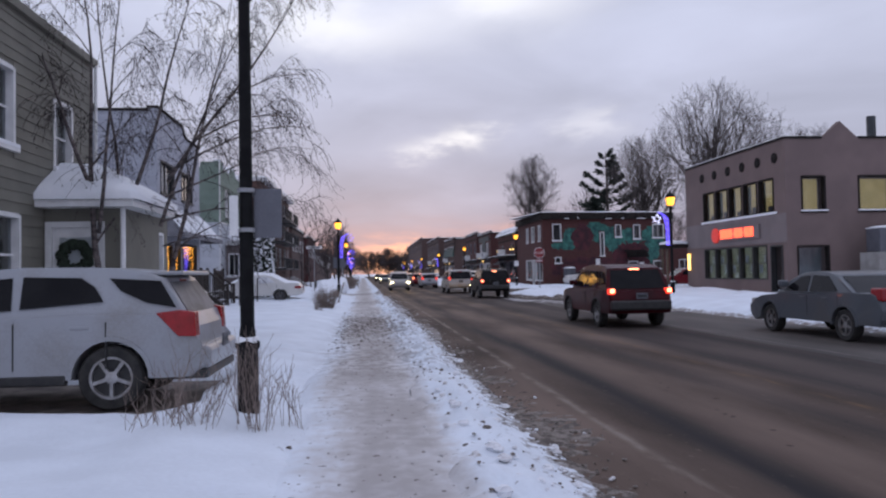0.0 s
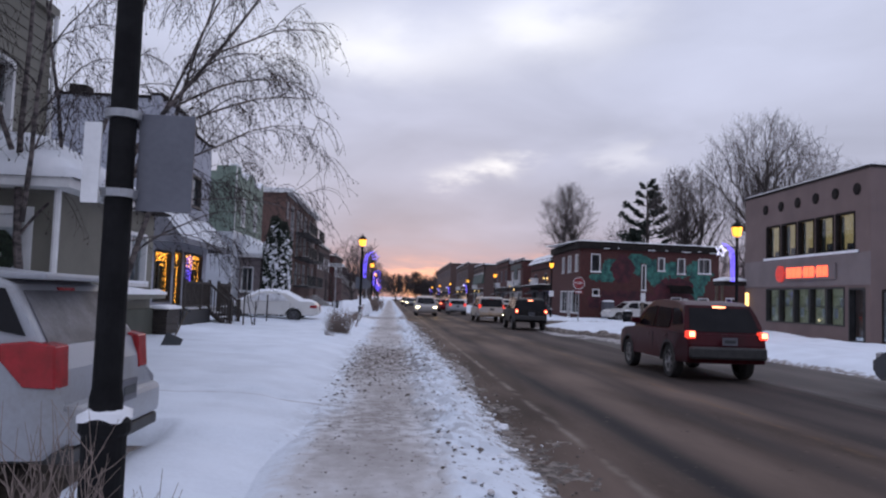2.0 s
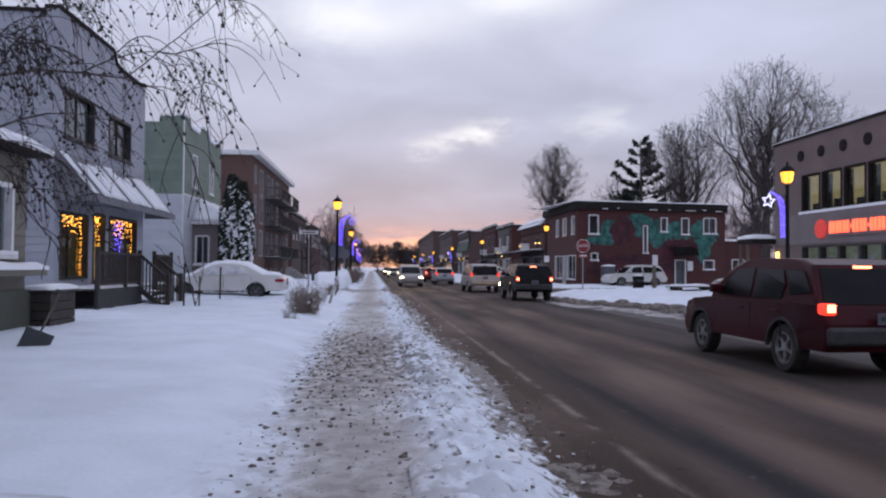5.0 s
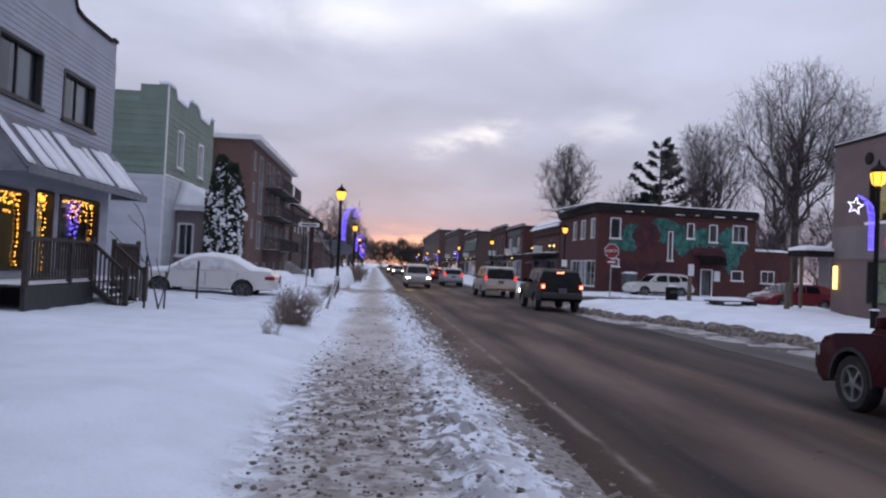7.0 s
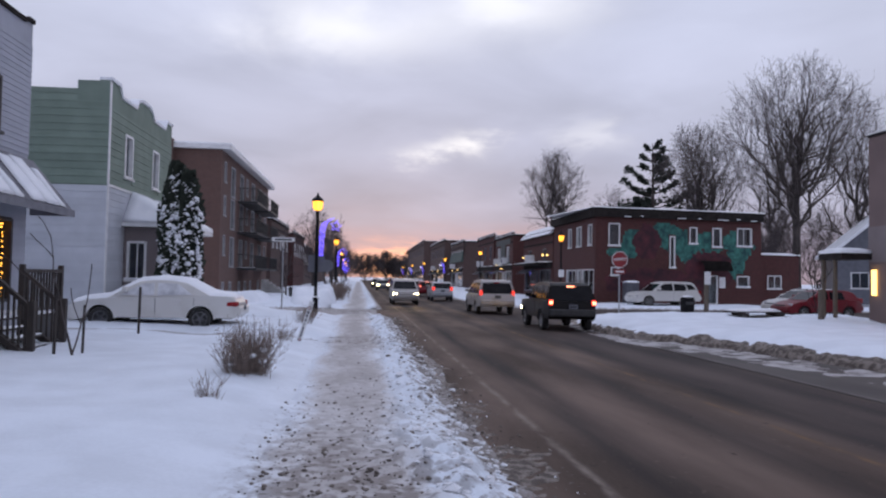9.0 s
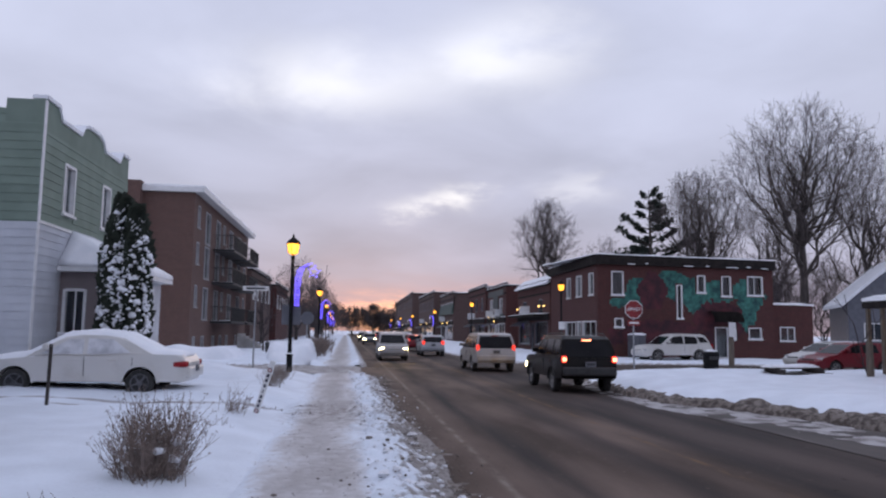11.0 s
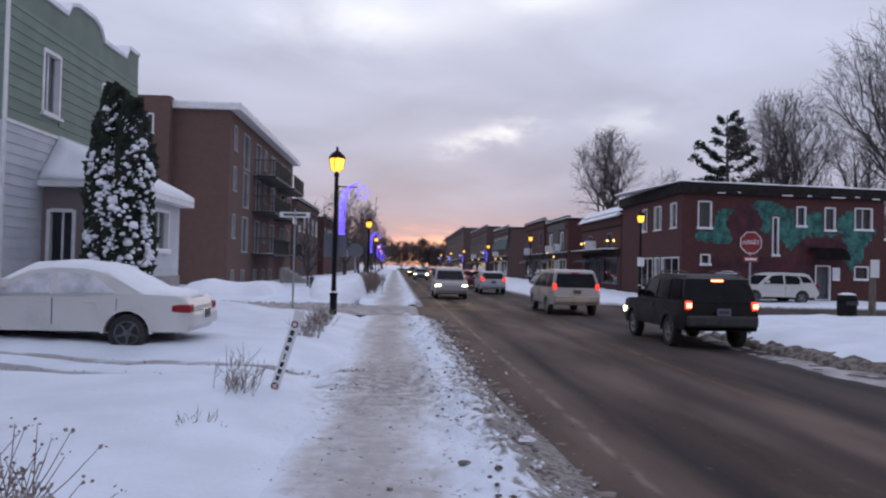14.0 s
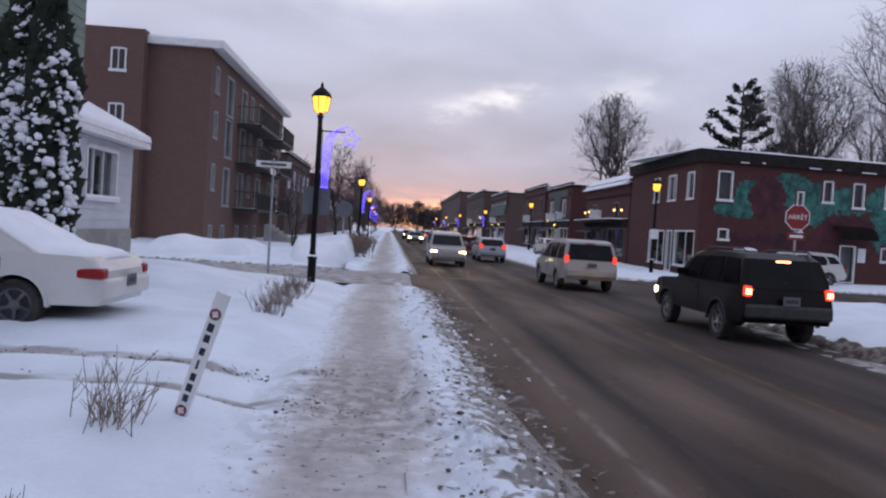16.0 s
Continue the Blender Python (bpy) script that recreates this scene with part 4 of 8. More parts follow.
part("porch_roof", boxes((0.0, 1.75, -0.42, 2.55, 2.8, 2.93), m=fv), WHITE_PAINT, house)
bm = bmesh.new()
n = 12
grid = []
for i in range(n + 1):
    row = []
    for j in range(n + 1):
        u, v = i / n, j / n
        e = min(1.0, (1 - u) / 0.62, v / 0.42, (1 - v) / 0.42)
        row.append(bm.verts.new(fv @ Vector((-0.0 + 1.82 * u, -0.46 + 3.0 * v, 2.94 + 0.12 + 0.72 * max(0, e) ** 0.85 + 0.03 * nz(u * 4, v * 4, 1.0)))))
    grid.append(row)
low = [[bm.verts.new(fv @ Vector((-0.0 + 1.82 * i / n, -0.46 + 3.0 * j / n, 2.932))) for j in (0, n)] for i in range(n + 1)]
for i in range(n):
    for j in range(n):
        bm.faces.new((grid[i][j], grid[i + 1][j], grid[i + 1][j + 1], grid[i][j + 1]))
    bm.faces.new((grid[i][0], low[i][0], low[i + 1][0], grid[i + 1][0]))
    bm.faces.new((grid[i + 1][n], low[i + 1][1], low[i][1], grid[i][n]))
bm.faces.new([low[n][0]] + [low[n][1]] + [grid[n][j] for j in range(n, -1, -1)])
part("porch_roof_snow", bm, SNOW_ROOF, house, smooth=True)

# pale grey shop-house with awning
shop = thing("house", pose(0, 0, 0), "pale grey sided shop house with snowy awning and fairy lights", "house")
fg = face_frame(-8.9, 30.3, 90)
L = 7.0
ops = [(0.45, 4.7, 2.45, 5.95), (3.6, 4.7, 5.55, 5.9), (0.3, 1.0, 2.1, 2.75), (2.5, 0.85, 3.4, 2.85), (3.75, 1.0, 6.3, 2.85)]
w1, w2, fs = house_shell(shop, fg, L, 7.0, ops, GREY_SIDING, 11.0, [(3.0, 3.9, 5.2, 4.6)])
siding(w1, fg, L, 4.4, 7.0, ops, GREY_SIDING, 0.13)
siding(w1, fg, L, 0.75, 3.4, ops, GREY_SIDING, 0.15)
siding(w2, fs, 11.0, 0.5, 7.6, (), GREY_SIDING, 0.2)
shop["base"] = 7.0
parapet(shop, fg, L, [(0.0, 7.85), (3.9, 7.85), (4.15, 7.5), (4.6, 7.42), (6.55, 7.42), (6.7, 7.5), (7.0, 7.5)], GREY_SIDING)
part("side_parapet", boxes((0.0, 10.6, 0.0, 0.25, 7.0, 7.75), m=fs), GREY_SIDING, shop)
part("side_parapet_cap", boxes((-0.05, 10.7, -0.06, 0.3, 7.75, 7.84), m=fs), SOFFIT, shop)
part("chimney", boxes((-12.2, -11.6, 31.0, 31.6, 7.0, 8.3), bevel=0.02), SOFFIT, shop)
roof_flat(shop, fg, L, 11.0, 7.1)
for o in ops[:2]:
    window(shop, fg, *o, frame_mat=BLACK_TRIM, mullions=1, sill=True)
    part("curtain", boxes((o[0] + 0.85, o[2] - 0.1, 0.16, 0.18, o[1] + 0.1, o[3] - 0.08), m=fg), CURTAIN, shop)
for o in ops[2:]:
    wdw = window(shop, fg, *o, frame_mat=BLACK_TRIM, mullions=1 if o[2] - o[0] > 1.2 else 0, pane_mat=GLASS, sill=False, name="shop_window" if o[2] - o[0] > 1.2 else "shop_door", deep=0.16)
    rnd = random.Random(int(o[0] * 100))
    bm = bmesh.new()
    pts = []
    for k in range(46):
        t = k / 45
        per = [(o[0] + 0.12, o[1] + 0.1), (o[0] + 0.12, o[3] - 0.1), (o[2] - 0.12, o[3] - 0.1), (o[2] - 0.12, o[1] + 0.1)]
        s = t * 3
        i = min(2, int(s))
        a, b = per[i], per[i + 1]
        pts.append((a[0] + (b[0] - a[0]) * (s - i) + rnd.uniform(-0.05, 0.05), a[1] + (b[1] - a[1]) * (s - i) + rnd.uniform(-0.05, 0.05)))
    for k in range(34):
        pts.append((rnd.uniform(o[0] + 0.15, o[2] - 0.15), o[3] - 0.12 - abs(rnd.gauss(0, 0.22))))
    for u, z in pts:
        if o[1] + 0.05 < z < o[3] - 0.05:
            bmesh.ops.create_icosphere(bm, subdivisions=1, radius=0.017, matrix=fg @ Matrix.Translation((u, 0.12, z)))
    part("fairy_lights", bm, ORANGE_LED, wdw, "string of small orange fairy lights", kind="stuff")
bm = bmesh.new()
for k in range(26):
    bmesh.ops.create_icosphere(bm, subdivisions=1, radius=0.03, matrix=fg @ Matrix.Translation((5.0 + 0.35 * math.sin(k * 1.9) * (1 - k / 40), 0.13, 2.75 - k * 0.045)))
part("light_string", bm, BLUE_LED, shop, "cluster of blue lights in the shop window", kind="stuff")
for o in (ops[3],):
    part("lit_interior", boxes((o[0] + 0.1, o[2] - 0.1, 0.20, 0.22, o[1] + 0.1, o[3] - 0.1), m=fg), LIT_ROOM, shop)
# awning: sloped cloth in stripes, snow lying in patches between the ribs
NST = 10
for k in range(NST):
    u0, u1 = -0.1 + k * 0.73, -0.1 + (k + 1) * 0.73
    bm = bmesh.new()
    q = [fg @ Vector(p) for p in ((u0, -0.03, 4.3), (u1, -0.03, 4.3), (u1, -1.0, 3.12), (u0, -1.0, 3.12))]
    q2 = [p + Vector((-0.03, 0, -0.03)) for p in q]
    vs = [bm.verts.new(p) for p in q + q2]
    for fc in ((0, 3, 2, 1), (4, 5, 6, 7), (0, 1, 5, 4), (2, 3, 7, 6), (1, 2, 6, 5), (3, 0, 4, 7)):
        bm.faces.new([vs[i] for i in fc])
    part("awning_panel", bm, AWNING, shop)
    f = fg @ Matrix.Translation((u0, -0.03, 4.33)) @ pose(0, 0, 0, 50.6, 0, 0)
    ln = 1.35 - 0.25 * ((k * 7) % 4) / 3
    wd = 0.60 if k % 3 else 0.30
    part("awning_snow", lumpy_slab(0.04, 0.04 + wd, -1.48, -1.48 + ln, 0.0, 0.06, step=0.14, seed=k, m=f), SNOW_ROOF, shop, smooth=True)
part("awning_valance", boxes((-0.1, 7.2, -1.03, -1.0, 2.98, 3.14), m=fg), AWNING, shop)
for u in (-0.1, 7.2):
    bm = bmesh.new()
    q = [bm.verts.new(fg @ Vector(p)) for p in ((u - 0.01, 0, 4.3), (u - 0.01, -1.0, 3.0), (u - 0.01, 0, 3.0))]
    q2 = [bm.verts.new(fg @ Vector(p)) for p in ((u + 0.01, 0, 4.3), (u + 0.01, -1.0, 3.0), (u + 0.01, 0, 3.0))]
    bm.faces.new(q)
    bm.faces.new(q2[::-1])
    for k in range(3):
        bm.faces.new((q[(k + 1) % 3], q[k], q2[k], q2[(k + 1) % 3]))
    part("awning_end", bm, AWNING, shop)

# wooden deck with stairs and railing
deck = thing("wooden_deck", pose(0, 0, 0), "dark-stained wooden shop deck with railing and snowy stairs", "deck")
for k in range(13):
    part("board", boxes((-8.88 + k * 0.1, -8.79 + k * 0.1, 29.6, 36.2, 0.76, 0.80)), DARK_WOOD, deck)
part("skirt", boxes((-7.60, -7.56, 29.6, 32.95, 0.0, 0.76), (-7.60, -7.56, 34.25, 36.2, 0.0, 0.76)), BLACK_TRIM, deck)
part("deck_snow", lumpy_slab(-8.85, -7.62, 29.7, 36.1, 0.802, 0.05, step=0.3), SNOW_ROOF, deck, smooth=True)


def rail(y0, y1, x, z):
    part("handrail", boxes((x - 0.045, x + 0.045, y0, y1, z + 0.86, z + 0.93)), DARK_WOOD, deck)
    part("bottom_rail", boxes((x - 0.025, x + 0.025, y0, y1, z + 0.08, z + 0.14)), DARK_WOOD, deck)
    n = int((y1 - y0) / 0.14)
    for k in range(1, n):
        y = y0 + (y1 - y0) * k / n
        part("baluster", boxes((x - 0.018, x + 0.018, y - 0.018, y + 0.018, z + 0.14, z + 0.86)), DARK_WOOD, deck)


rail(29.7, 32.9, -7.62, 0.8)
rail(34.3, 36.15, -7.62, 0.8)
for y in (29.7, 31.7, 32.9, 34.3, 36.15):
    part("post", boxes((-7.67, -7.57, y - 0.05, y + 0.05, 0.0, 1.82), bevel=0.008), DARK_WOOD, deck)
for k in range(4):
    x = -7.56 + k * 0.20
    z = 0.8 - (k + 1) * 0.165
    part("tread", boxes((x, x + 0.22, 33.0, 34.2, z - 0.04, z)), DARK_WOOD, deck)
    part("tread_snow", lumpy_slab(x + 0.02, x + 0.20, 33.05, 34.15, z + 0.002, 0.04, step=0.2, seed=k), SNOW_ROOF, deck, smooth=True)
for y in (32.9, 34.3):
    bm = bmesh.new()
    tube(bm, [(-7.62, y, 1.70), (-6.84, y, 1.02)], 0.05, 4)
    part("stair_handrail", bm, DARK_WOOD, deck)
    bm = bmesh.new()
    tube(bm, [(-7.62, y, 0.72), (-6.84, y, 0.1)], 0.09, 4)
    part("stringer", bm, DARK_WOOD, deck)
    part("newel", boxes((-6.89, -6.77, y - 0.06, y + 0.06, -0.1, 1.16), bevel=0.01), DARK_WOOD, deck)
    for k in range(1, 8):
        x = -7.62 + 0.78 * k / 8
        part("baluster", boxes((x - 0.018, x + 0.018, y - 0.018, y + 0.018, 0.75 - 0.62 * k / 8, 1.68 - 0.68 * k / 8)), DARK_WOOD, deck)

# sage green house over white, with a snowy one-storey front room
green = thing("house", pose(0, 0, 0), "sage green over white sided house with stepped parapet", "house")
fq = face_frame(-9.235, 43.72, 90)
L = 7.6
ops = [(1.6, 4.95, 2.45, 6.4), (4.9, 4.95, 5.75, 6.4)]
w1, w2, fs = house_shell(green, fq, L, 7.0, ops, GREEN_SIDING, 9.0)
siding(w1, fq, L, 4.5, 7.0, ops, GREEN_SIDING, 0.24)
siding(w2, fs, 9.0, 4.5, 7.55, (), GREEN_SIDING, 0.24)
siding(w1, fq, L, 0.3, 4.46, (), WHITE_SIDING, 0.22)
siding(w2, fs, 9.0, 0.3, 4.46, (), WHITE_SIDING, 0.22)
green["base"] = 7.0
parapet(green, fq, L, [(0.0, 7.85), (0.9, 7.85), (1.15, 7.5), (2.7, 7.5), (2.9, 7.78), (3.3, 7.9), (4.3, 7.9), (4.7, 7.78), (4.95, 7.5), (6.5, 7.5), (6.75, 7.85), (7.6, 7.85)], GREEN_SIDING, cap="snow")
part("side_parapet", boxes((0, 8.68, 0.0, 0.25, 7.0, 7.55), (8.0, 9.0, -0.02, 0.26, 7.0, 7.82), m=fs), GREEN_SIDING, green)
part("corner_board", boxes((-0.03, 0.09, -0.035, 0.0, 0.3, 7.8), m=fq), WHITE_PAINT, green)
part("belt_course", boxes((0, L, -0.04, 0, 4.44, 4.52), m=fq), WHITE_PAINT, green)
roof_flat(green, fq, L, 9.0, 7.1)
for o in ops:
    window(green, fq, *o, mullions=1)
    # pale grey panel imitates the sky's reflection in these upper panes
    part("curtain", boxes((o[0] + 0.06, o[2] - 0.06, 0.17, 0.19, o[1] + 0.06, o[3] - 0.06), m=fq), CURTAIN, green)
# front room
fe = face_frame(-7.8, 45.5, 90)
eops = [(2.75, 1.9, 4.55, 3.05)]
ew = wall(green, fe, 5.6, 3.25, eops, WHITE_SIDING)
siding(ew, fe, 5.6, 1.2, 3.25, eops, WHITE_SIDING, 0.22)
part("stone_base", boxes((0, 5.62, -0.06, -0.002, -0.1, 1.2), m=fe), CONCRETE, green)
window(green, fe, *eops[0], mullions=2, sill="snow")
part("curtain", boxes((2.85, 3.75, 0.2, 0.22, 2.0, 2.95), (4.0, 4.45, 0.2, 0.22, 2.0, 2.95), m=fe), CURTAIN, green)
fes = face_frame(-9.235, 45.5, 0)
sops = [(0.15, 1.45, 0.75, 2.75)]
wall(green, fes, 1.43, 3.25, sops, STUCCO_BAND, thick=0.2)
window(green, fes, *sops[0], mullions=1, sill="snow")
part("corner_board", boxes((1.33, 1.45, -0.03, -0.002, 0.3, 3.25), m=fes), WHITE_PAINT, green)
part("front_room_end", boxes((5.3, 5.6, 0.3, 1.42, 0, 3.25), m=fe), WHITE_SIDING, green)
part("eave_board", boxes((-0.3, 5.9, -0.35, 1.42, 3.26, 3.40), m=fe), WHITE_PAINT, green)
bm = bmesh.new()
rows = [(-0.32, -0.36, 3.41), (5.92, -0.36, 3.41), (5.92, 1.4, 3.41), (-0.32, 1.4, 3.41), (-0.3, -0.34, 3.56), (5.9, -0.34, 3.56), (4.9, 1.4, 4.55), (0.7, 1.4, 4.55)]
vs = [bm.verts.new(fe @ Vector(p)) for p in rows]
for fc in ((3, 2, 1, 0), (4, 5, 6, 7), (0, 1, 5, 4), (1, 2, 6, 5), (3, 0, 4, 7), (2, 3, 7, 6)):
    bm.faces.new([vs[i] for i in fc])
bmesh.ops.subdivide_edges(bm, edges=bm.edges[:], cuts=4, use_grid_fill=True)
for v in bm.verts:
    v.co += Vector((0, 0, 0.05 * nz(v.co.x, v.co.y, 1.2, 3)))
part("front_roof_snow", bm, SNOW_ROOF, green, smooth=True)


# ---- apartment block ----
apt = thing("apartment_building", pose(0, 0, 0), "three-storey brown brick apartment block with black balconies", "building")
fp = face_frame(-10.7, 69.9, 90)
aops = []
for zf in (0.2, 3.0, 5.7, 8.0):
    for u, w in ((1.0, 0.7), (3.6, 1.6), (7.4, 1.6), (10.2, 0.9), (13.0, 1.7), (17.5, 1.6), (21.0, 1.0)):
        if zf < 1:
            aops.append((u, 0.35, u + min(w, 0.9), 1.15))
        else:
            aops.append((u, zf - (0.75 if w > 1.5 else 0), u + w, zf + 1.35))
aw = wall(apt, fp, 23.3, 10.0, aops, BRICK_BROWN)
fps = face_frame(-20.0, 69.9, 0)
sops = [(4.65, 8.45, 5.35, 9.55), (4.65, 5.75, 5.35, 6.85), (4.65, 3.0, 5.35, 4.1)]
wall(apt, fps, 9.3 - 0.302, 10.0, sops, BRICK_BROWN)
part("back_wall", boxes((23.0, 23.3, 0.302, 9.3, 0, 10.0), m=fp), BRICK_BROWN, apt)
part("stair_tower", boxes((-20.0, -13.8, 69.2, 69.898, 0, 10.55)), BRICK_BROWN, apt)
for o in sops:
    window(apt, fps @ Matrix.Translation((0, -0.702, 0)), *o, mullions=1, sill="snow", deep=-0.01)
for o in aops:
    window(apt, fp, *o, frame_mat=CURTAIN, mullions=1 if o[2] - o[0] > 0.8 else 0, pane_mat=GLASS)
part("lit_room", boxes((0.5, 22.8, 0.8, 0.82, 0.5, 9.6), m=fp), CURTAIN, apt)
part("roof_fascia", boxes((-0.3, 23.6, -0.6, 3.2, 10.0, 10.32), m=fp), WHITE_PAINT, apt)
part("roof_snow", lumpy_slab(-0.3, 23.6, -0.6, 3.2, 10.322, 0.16, step=0.8, m=fp), SNOW_ROOF, apt, smooth=True)
part("roof", boxes((0.3, 23.0, 3.2, 9.3, 10.0, 10.3), m=fp), SOFFIT, apt)
for zf in (2.2, 4.9, 7.2):
    for u0, u1 in ((6.5, 13.0), (14.6, 20.0)):
        bal = part("balcony", boxes((u0, u1, -1.45, -0.002, zf - 0.16, zf), m=fp), BLACK_TRIM, apt, "black steel balcony with railing")
        part("top_rail", boxes((u0, u1, -1.45, -1.40, zf + 0.95, zf + 1.0), (u0, u0 + 0.05, -1.40, 0, zf + 0.95, zf + 1.0), (u1 - 0.05, u1, -1.40, 0, zf + 0.95, zf + 1.0), m=fp), BLACK_TRIM, bal)
        bm = bmesh.new()
        k = u0
        while k < u1:
            box(bm, k, k + 0.03, -1.44, -1.41, zf, zf + 0.95, fp)
            k += 0.16
        for q in range(1, 9):
            box(bm, u0 + 0.01, u0 + 0.04, -0.16 * q - 0.03, -0.16 * q, zf, zf + 0.95, fp)
        part("balustrade", bm, BLACK_TRIM, bal, kind="stuff")
        part("balcony_snow", lumpy_slab(u0 + 0.06, u1 - 0.06, -1.38, -0.05, zf + 0.002, 0.06, step=0.4, m=fp), SNOW_ROOF, bal, smooth=True)
for k in range(7):
    part("step", boxes((-8.9 + k * 0.28, -8.6 + k * 0.28, 77.0, 79.0, 0.0, 1.35 - k * 0.18)), CONCRETE, apt)


# ---- generic terrace shops ----
def row_building(label, f, L, H, wall_mat, bays, store=True, roof="flat", depth=10.0, win=WHITE_PAINT, lit=(), ww=1.0, store_mat=None):
    h = thing("shop_building", pose(0, 0, 0), label, "building")
    ops = []
    bw = L / bays
    for k in range(bays):
        c = (k + 0.5) * bw
        ops.append((c - ww / 2, H - 2.75, c + ww / 2, H - 1.15))
    if store:
        ops += [(0.8, 0.6, L * 0.42, 2.6), (L * 0.42 + 0.5, 0.1, L * 0.42 + 1.5, 2.5), (L * 0.42 + 2.0, 0.6, L - 0.8, 2.6)]
    wall(h, f, L, H, ops, wall_mat)
    for o in ops:
        window(h, f, *o, frame_mat=win, mullions=1 if o[2] - o[0] > 1.5 else 0, cross=o[1] > 3)
    part("body", boxes((0.002, 0.3, 0.302, depth, 0, H), (L - 0.3, L - 0.002, 0.302, depth, 0, H), (0.3, L - 0.3, depth - 0.3, depth, 0, H), m=f), wall_mat, h)
    part("interior", boxes((0.4, L - 0.4, 0.9, 0.95, 0.0, H - 0.4), m=f), CURTAIN, h)
    part("roof", boxes((-0.1, L + 0.1, -0.15, depth, H, H + 0.18), m=f), SOFFIT, h)
    part("roof_snow", lumpy_slab(-0.08, L + 0.08, -0.12, depth, H + 0.182, 0.14, step=1.0, m=f), SNOW_ROOF, h, smooth=True)
    if store:
        part("fascia", boxes((0.2, L - 0.2, -0.14, -0.002, 2.75, 3.3), m=f), SOFFIT, h)
        part("fascia_snow", lumpy_slab(0.2, L - 0.2, -0.16, -0.01, 3.302, 0.06, step=0.4, m=f), SNOW_ROOF, h, smooth=True)
    part("parapet", boxes((-0.05, L + 0.05, -0.10, 0.22, H + 0.182, H + 0.42), m=f), wall_mat, h)
    part("parapet_snow", lumpy_slab(-0.05, L + 0.05, -0.13, 0.25, H + 0.422, 0.12, step=0.3, m=f), SNOW_ROOF, h, smooth=True)
    part("string_course", boxes((0, L, -0.06, -0.002, H - 0.75, H - 0.6), m=f), SOFFIT, h)
    if store:
        bm = bmesh.new()
        vs = [bm.verts.new(f @ Vector(q)) for q in ((0.6, -0.15, 2.72), (L * 0.42 + 0.2, -0.15, 2.72), (L * 0.42 + 0.2, -1.0, 2.25), (0.6, -1.0, 2.25))]
        bm.faces.new(vs)
        bmesh.ops.solidify(bm, geom=bm.faces[:], thickness=0.04)
        part("awning", bm, AWNING, h)
        blade = part("blade_sign", boxes((L * 0.45, L * 0.45 + 0.08, -1.1, -0.16, 3.35, 4.05), m=f, bevel=0.01), WHITE_PAINT, h)
        part("sign_bar", boxes((L * 0.45 - 0.012, L * 0.45 - 0.002, -1.0, -0.26, 3.55, 3.85), m=f), INK_RED, blade)
        part("lit_shop", boxes((0.9, L * 0.42 - 0.1, 0.5, 0.52, 0.65, 2.5), m=f), store_mat or (LIT_SHOP if bays % 2 else CURTAIN), h)
    if roof == "mansard":
        bm = bmesh.new()
        for (z0, y0, z1, y1) in ((H - 3.0, -0.35, H + 0.1, 0.3),):
            vs = [bm.verts.new(f @ Vector(p)) for p in ((0, y0, z0), (L, y0, z0), (L, y1, z1), (0, y1, z1), (0, 0, z0), (L, 0, z0), (L, y1 + 0.1, z1), (0, y1 + 0.1, z1))]
            for fc in ((0, 1, 2, 3), (4, 7, 6, 5), (0, 3, 7, 4), (1, 5, 6, 2), (3, 2, 6, 7), (0, 4, 5, 1)):
                bm.faces.new([vs[i] for i in fc])
        part("mansard", bm, SLATE_ROOF, h)
    for u, z in lit:
        bm = bmesh.new()
        bmesh.ops.create_uvsphere(bm, u_segments=10, v_segments=6, radius=0.09, matrix=f @ Matrix.Translation((u, -0.3, z)))
        part("wall_lamp", bm, WARM_SPOT, h)
    return h


# ---- mural corner building ----
mural = thing("shop_building", pose(0, 0, 0), "dark red brick corner building with a teal mural", "building")
MANG = 6.9
fm = face_frame(15.35, 71.4, MANG)
ML = 13.45
mops = [(1.0, 4.25, 1.85, 5.85), (5.85, 2.75, 6.25, 5.05), (7.45, 4.55, 8.05, 5.75), (9.35, 4.35, 10.05, 5.75), (11.4, 4.45, 12.6, 5.8), (11.4, 1.4, 12.4, 2.2), (8.75, 0.1, 9.75, 2.2), (1.2, 2.1, 1.8, 2.7)]
wall(mural, fm, ML, 6.55, mops, BRICK_RED)
for o in mops:
    window(mural, fm, *o, mullions=1 if o[2] - o[0] > 1.1 else 0, sill="snow" if o[1] > 1 else False, name="window" if o[1] > 0.5 else "side_door")
ff = face_frame(15.35, 83.6, -90)
fops = [(4.8, 4.3, 5.8, 5.8), (7.3, 4.3, 8.6, 5.8), (10.3, 4.3, 11.3, 5.8), (4.4, 0.5, 7.1, 2.5), (7.5, 0.1, 8.4, 2.5), (8.8, 0.5, 11.8, 2.5)]
wall(mural, ff, 12.2 - 0.302, 6.55, fops, BRICK_RED)
for o in fops:
    window(mural, ff, *o, mullions=1 if o[2] - o[0] > 1.1 else 0)
part("interior", boxes((0.5, 12.8, 0.9, 0.95, 0, 6), m=fm), CURTAIN, mural)
part("back_wall", boxes((ML - 0.3, ML, 0.302, 10, 0, 6.55), m=fm), BRICK_RED, mural)
part("cornice", boxes((-0.25, ML + 0.1, -0.25, 0.3, 6.3, 6.95), m=fm), SOFFIT, mural)
part("cornice", boxes((0.0, 11.9, -0.25, 0.3, 6.3, 6.949), m=ff), SOFFIT, mural)
part("front_roof_snow", lumpy_slab(0.0, 4.0, -0.2, 8.0, 6.952, 0.12, step=0.5, m=ff), SNOW_ROOF, mural, smooth=True)
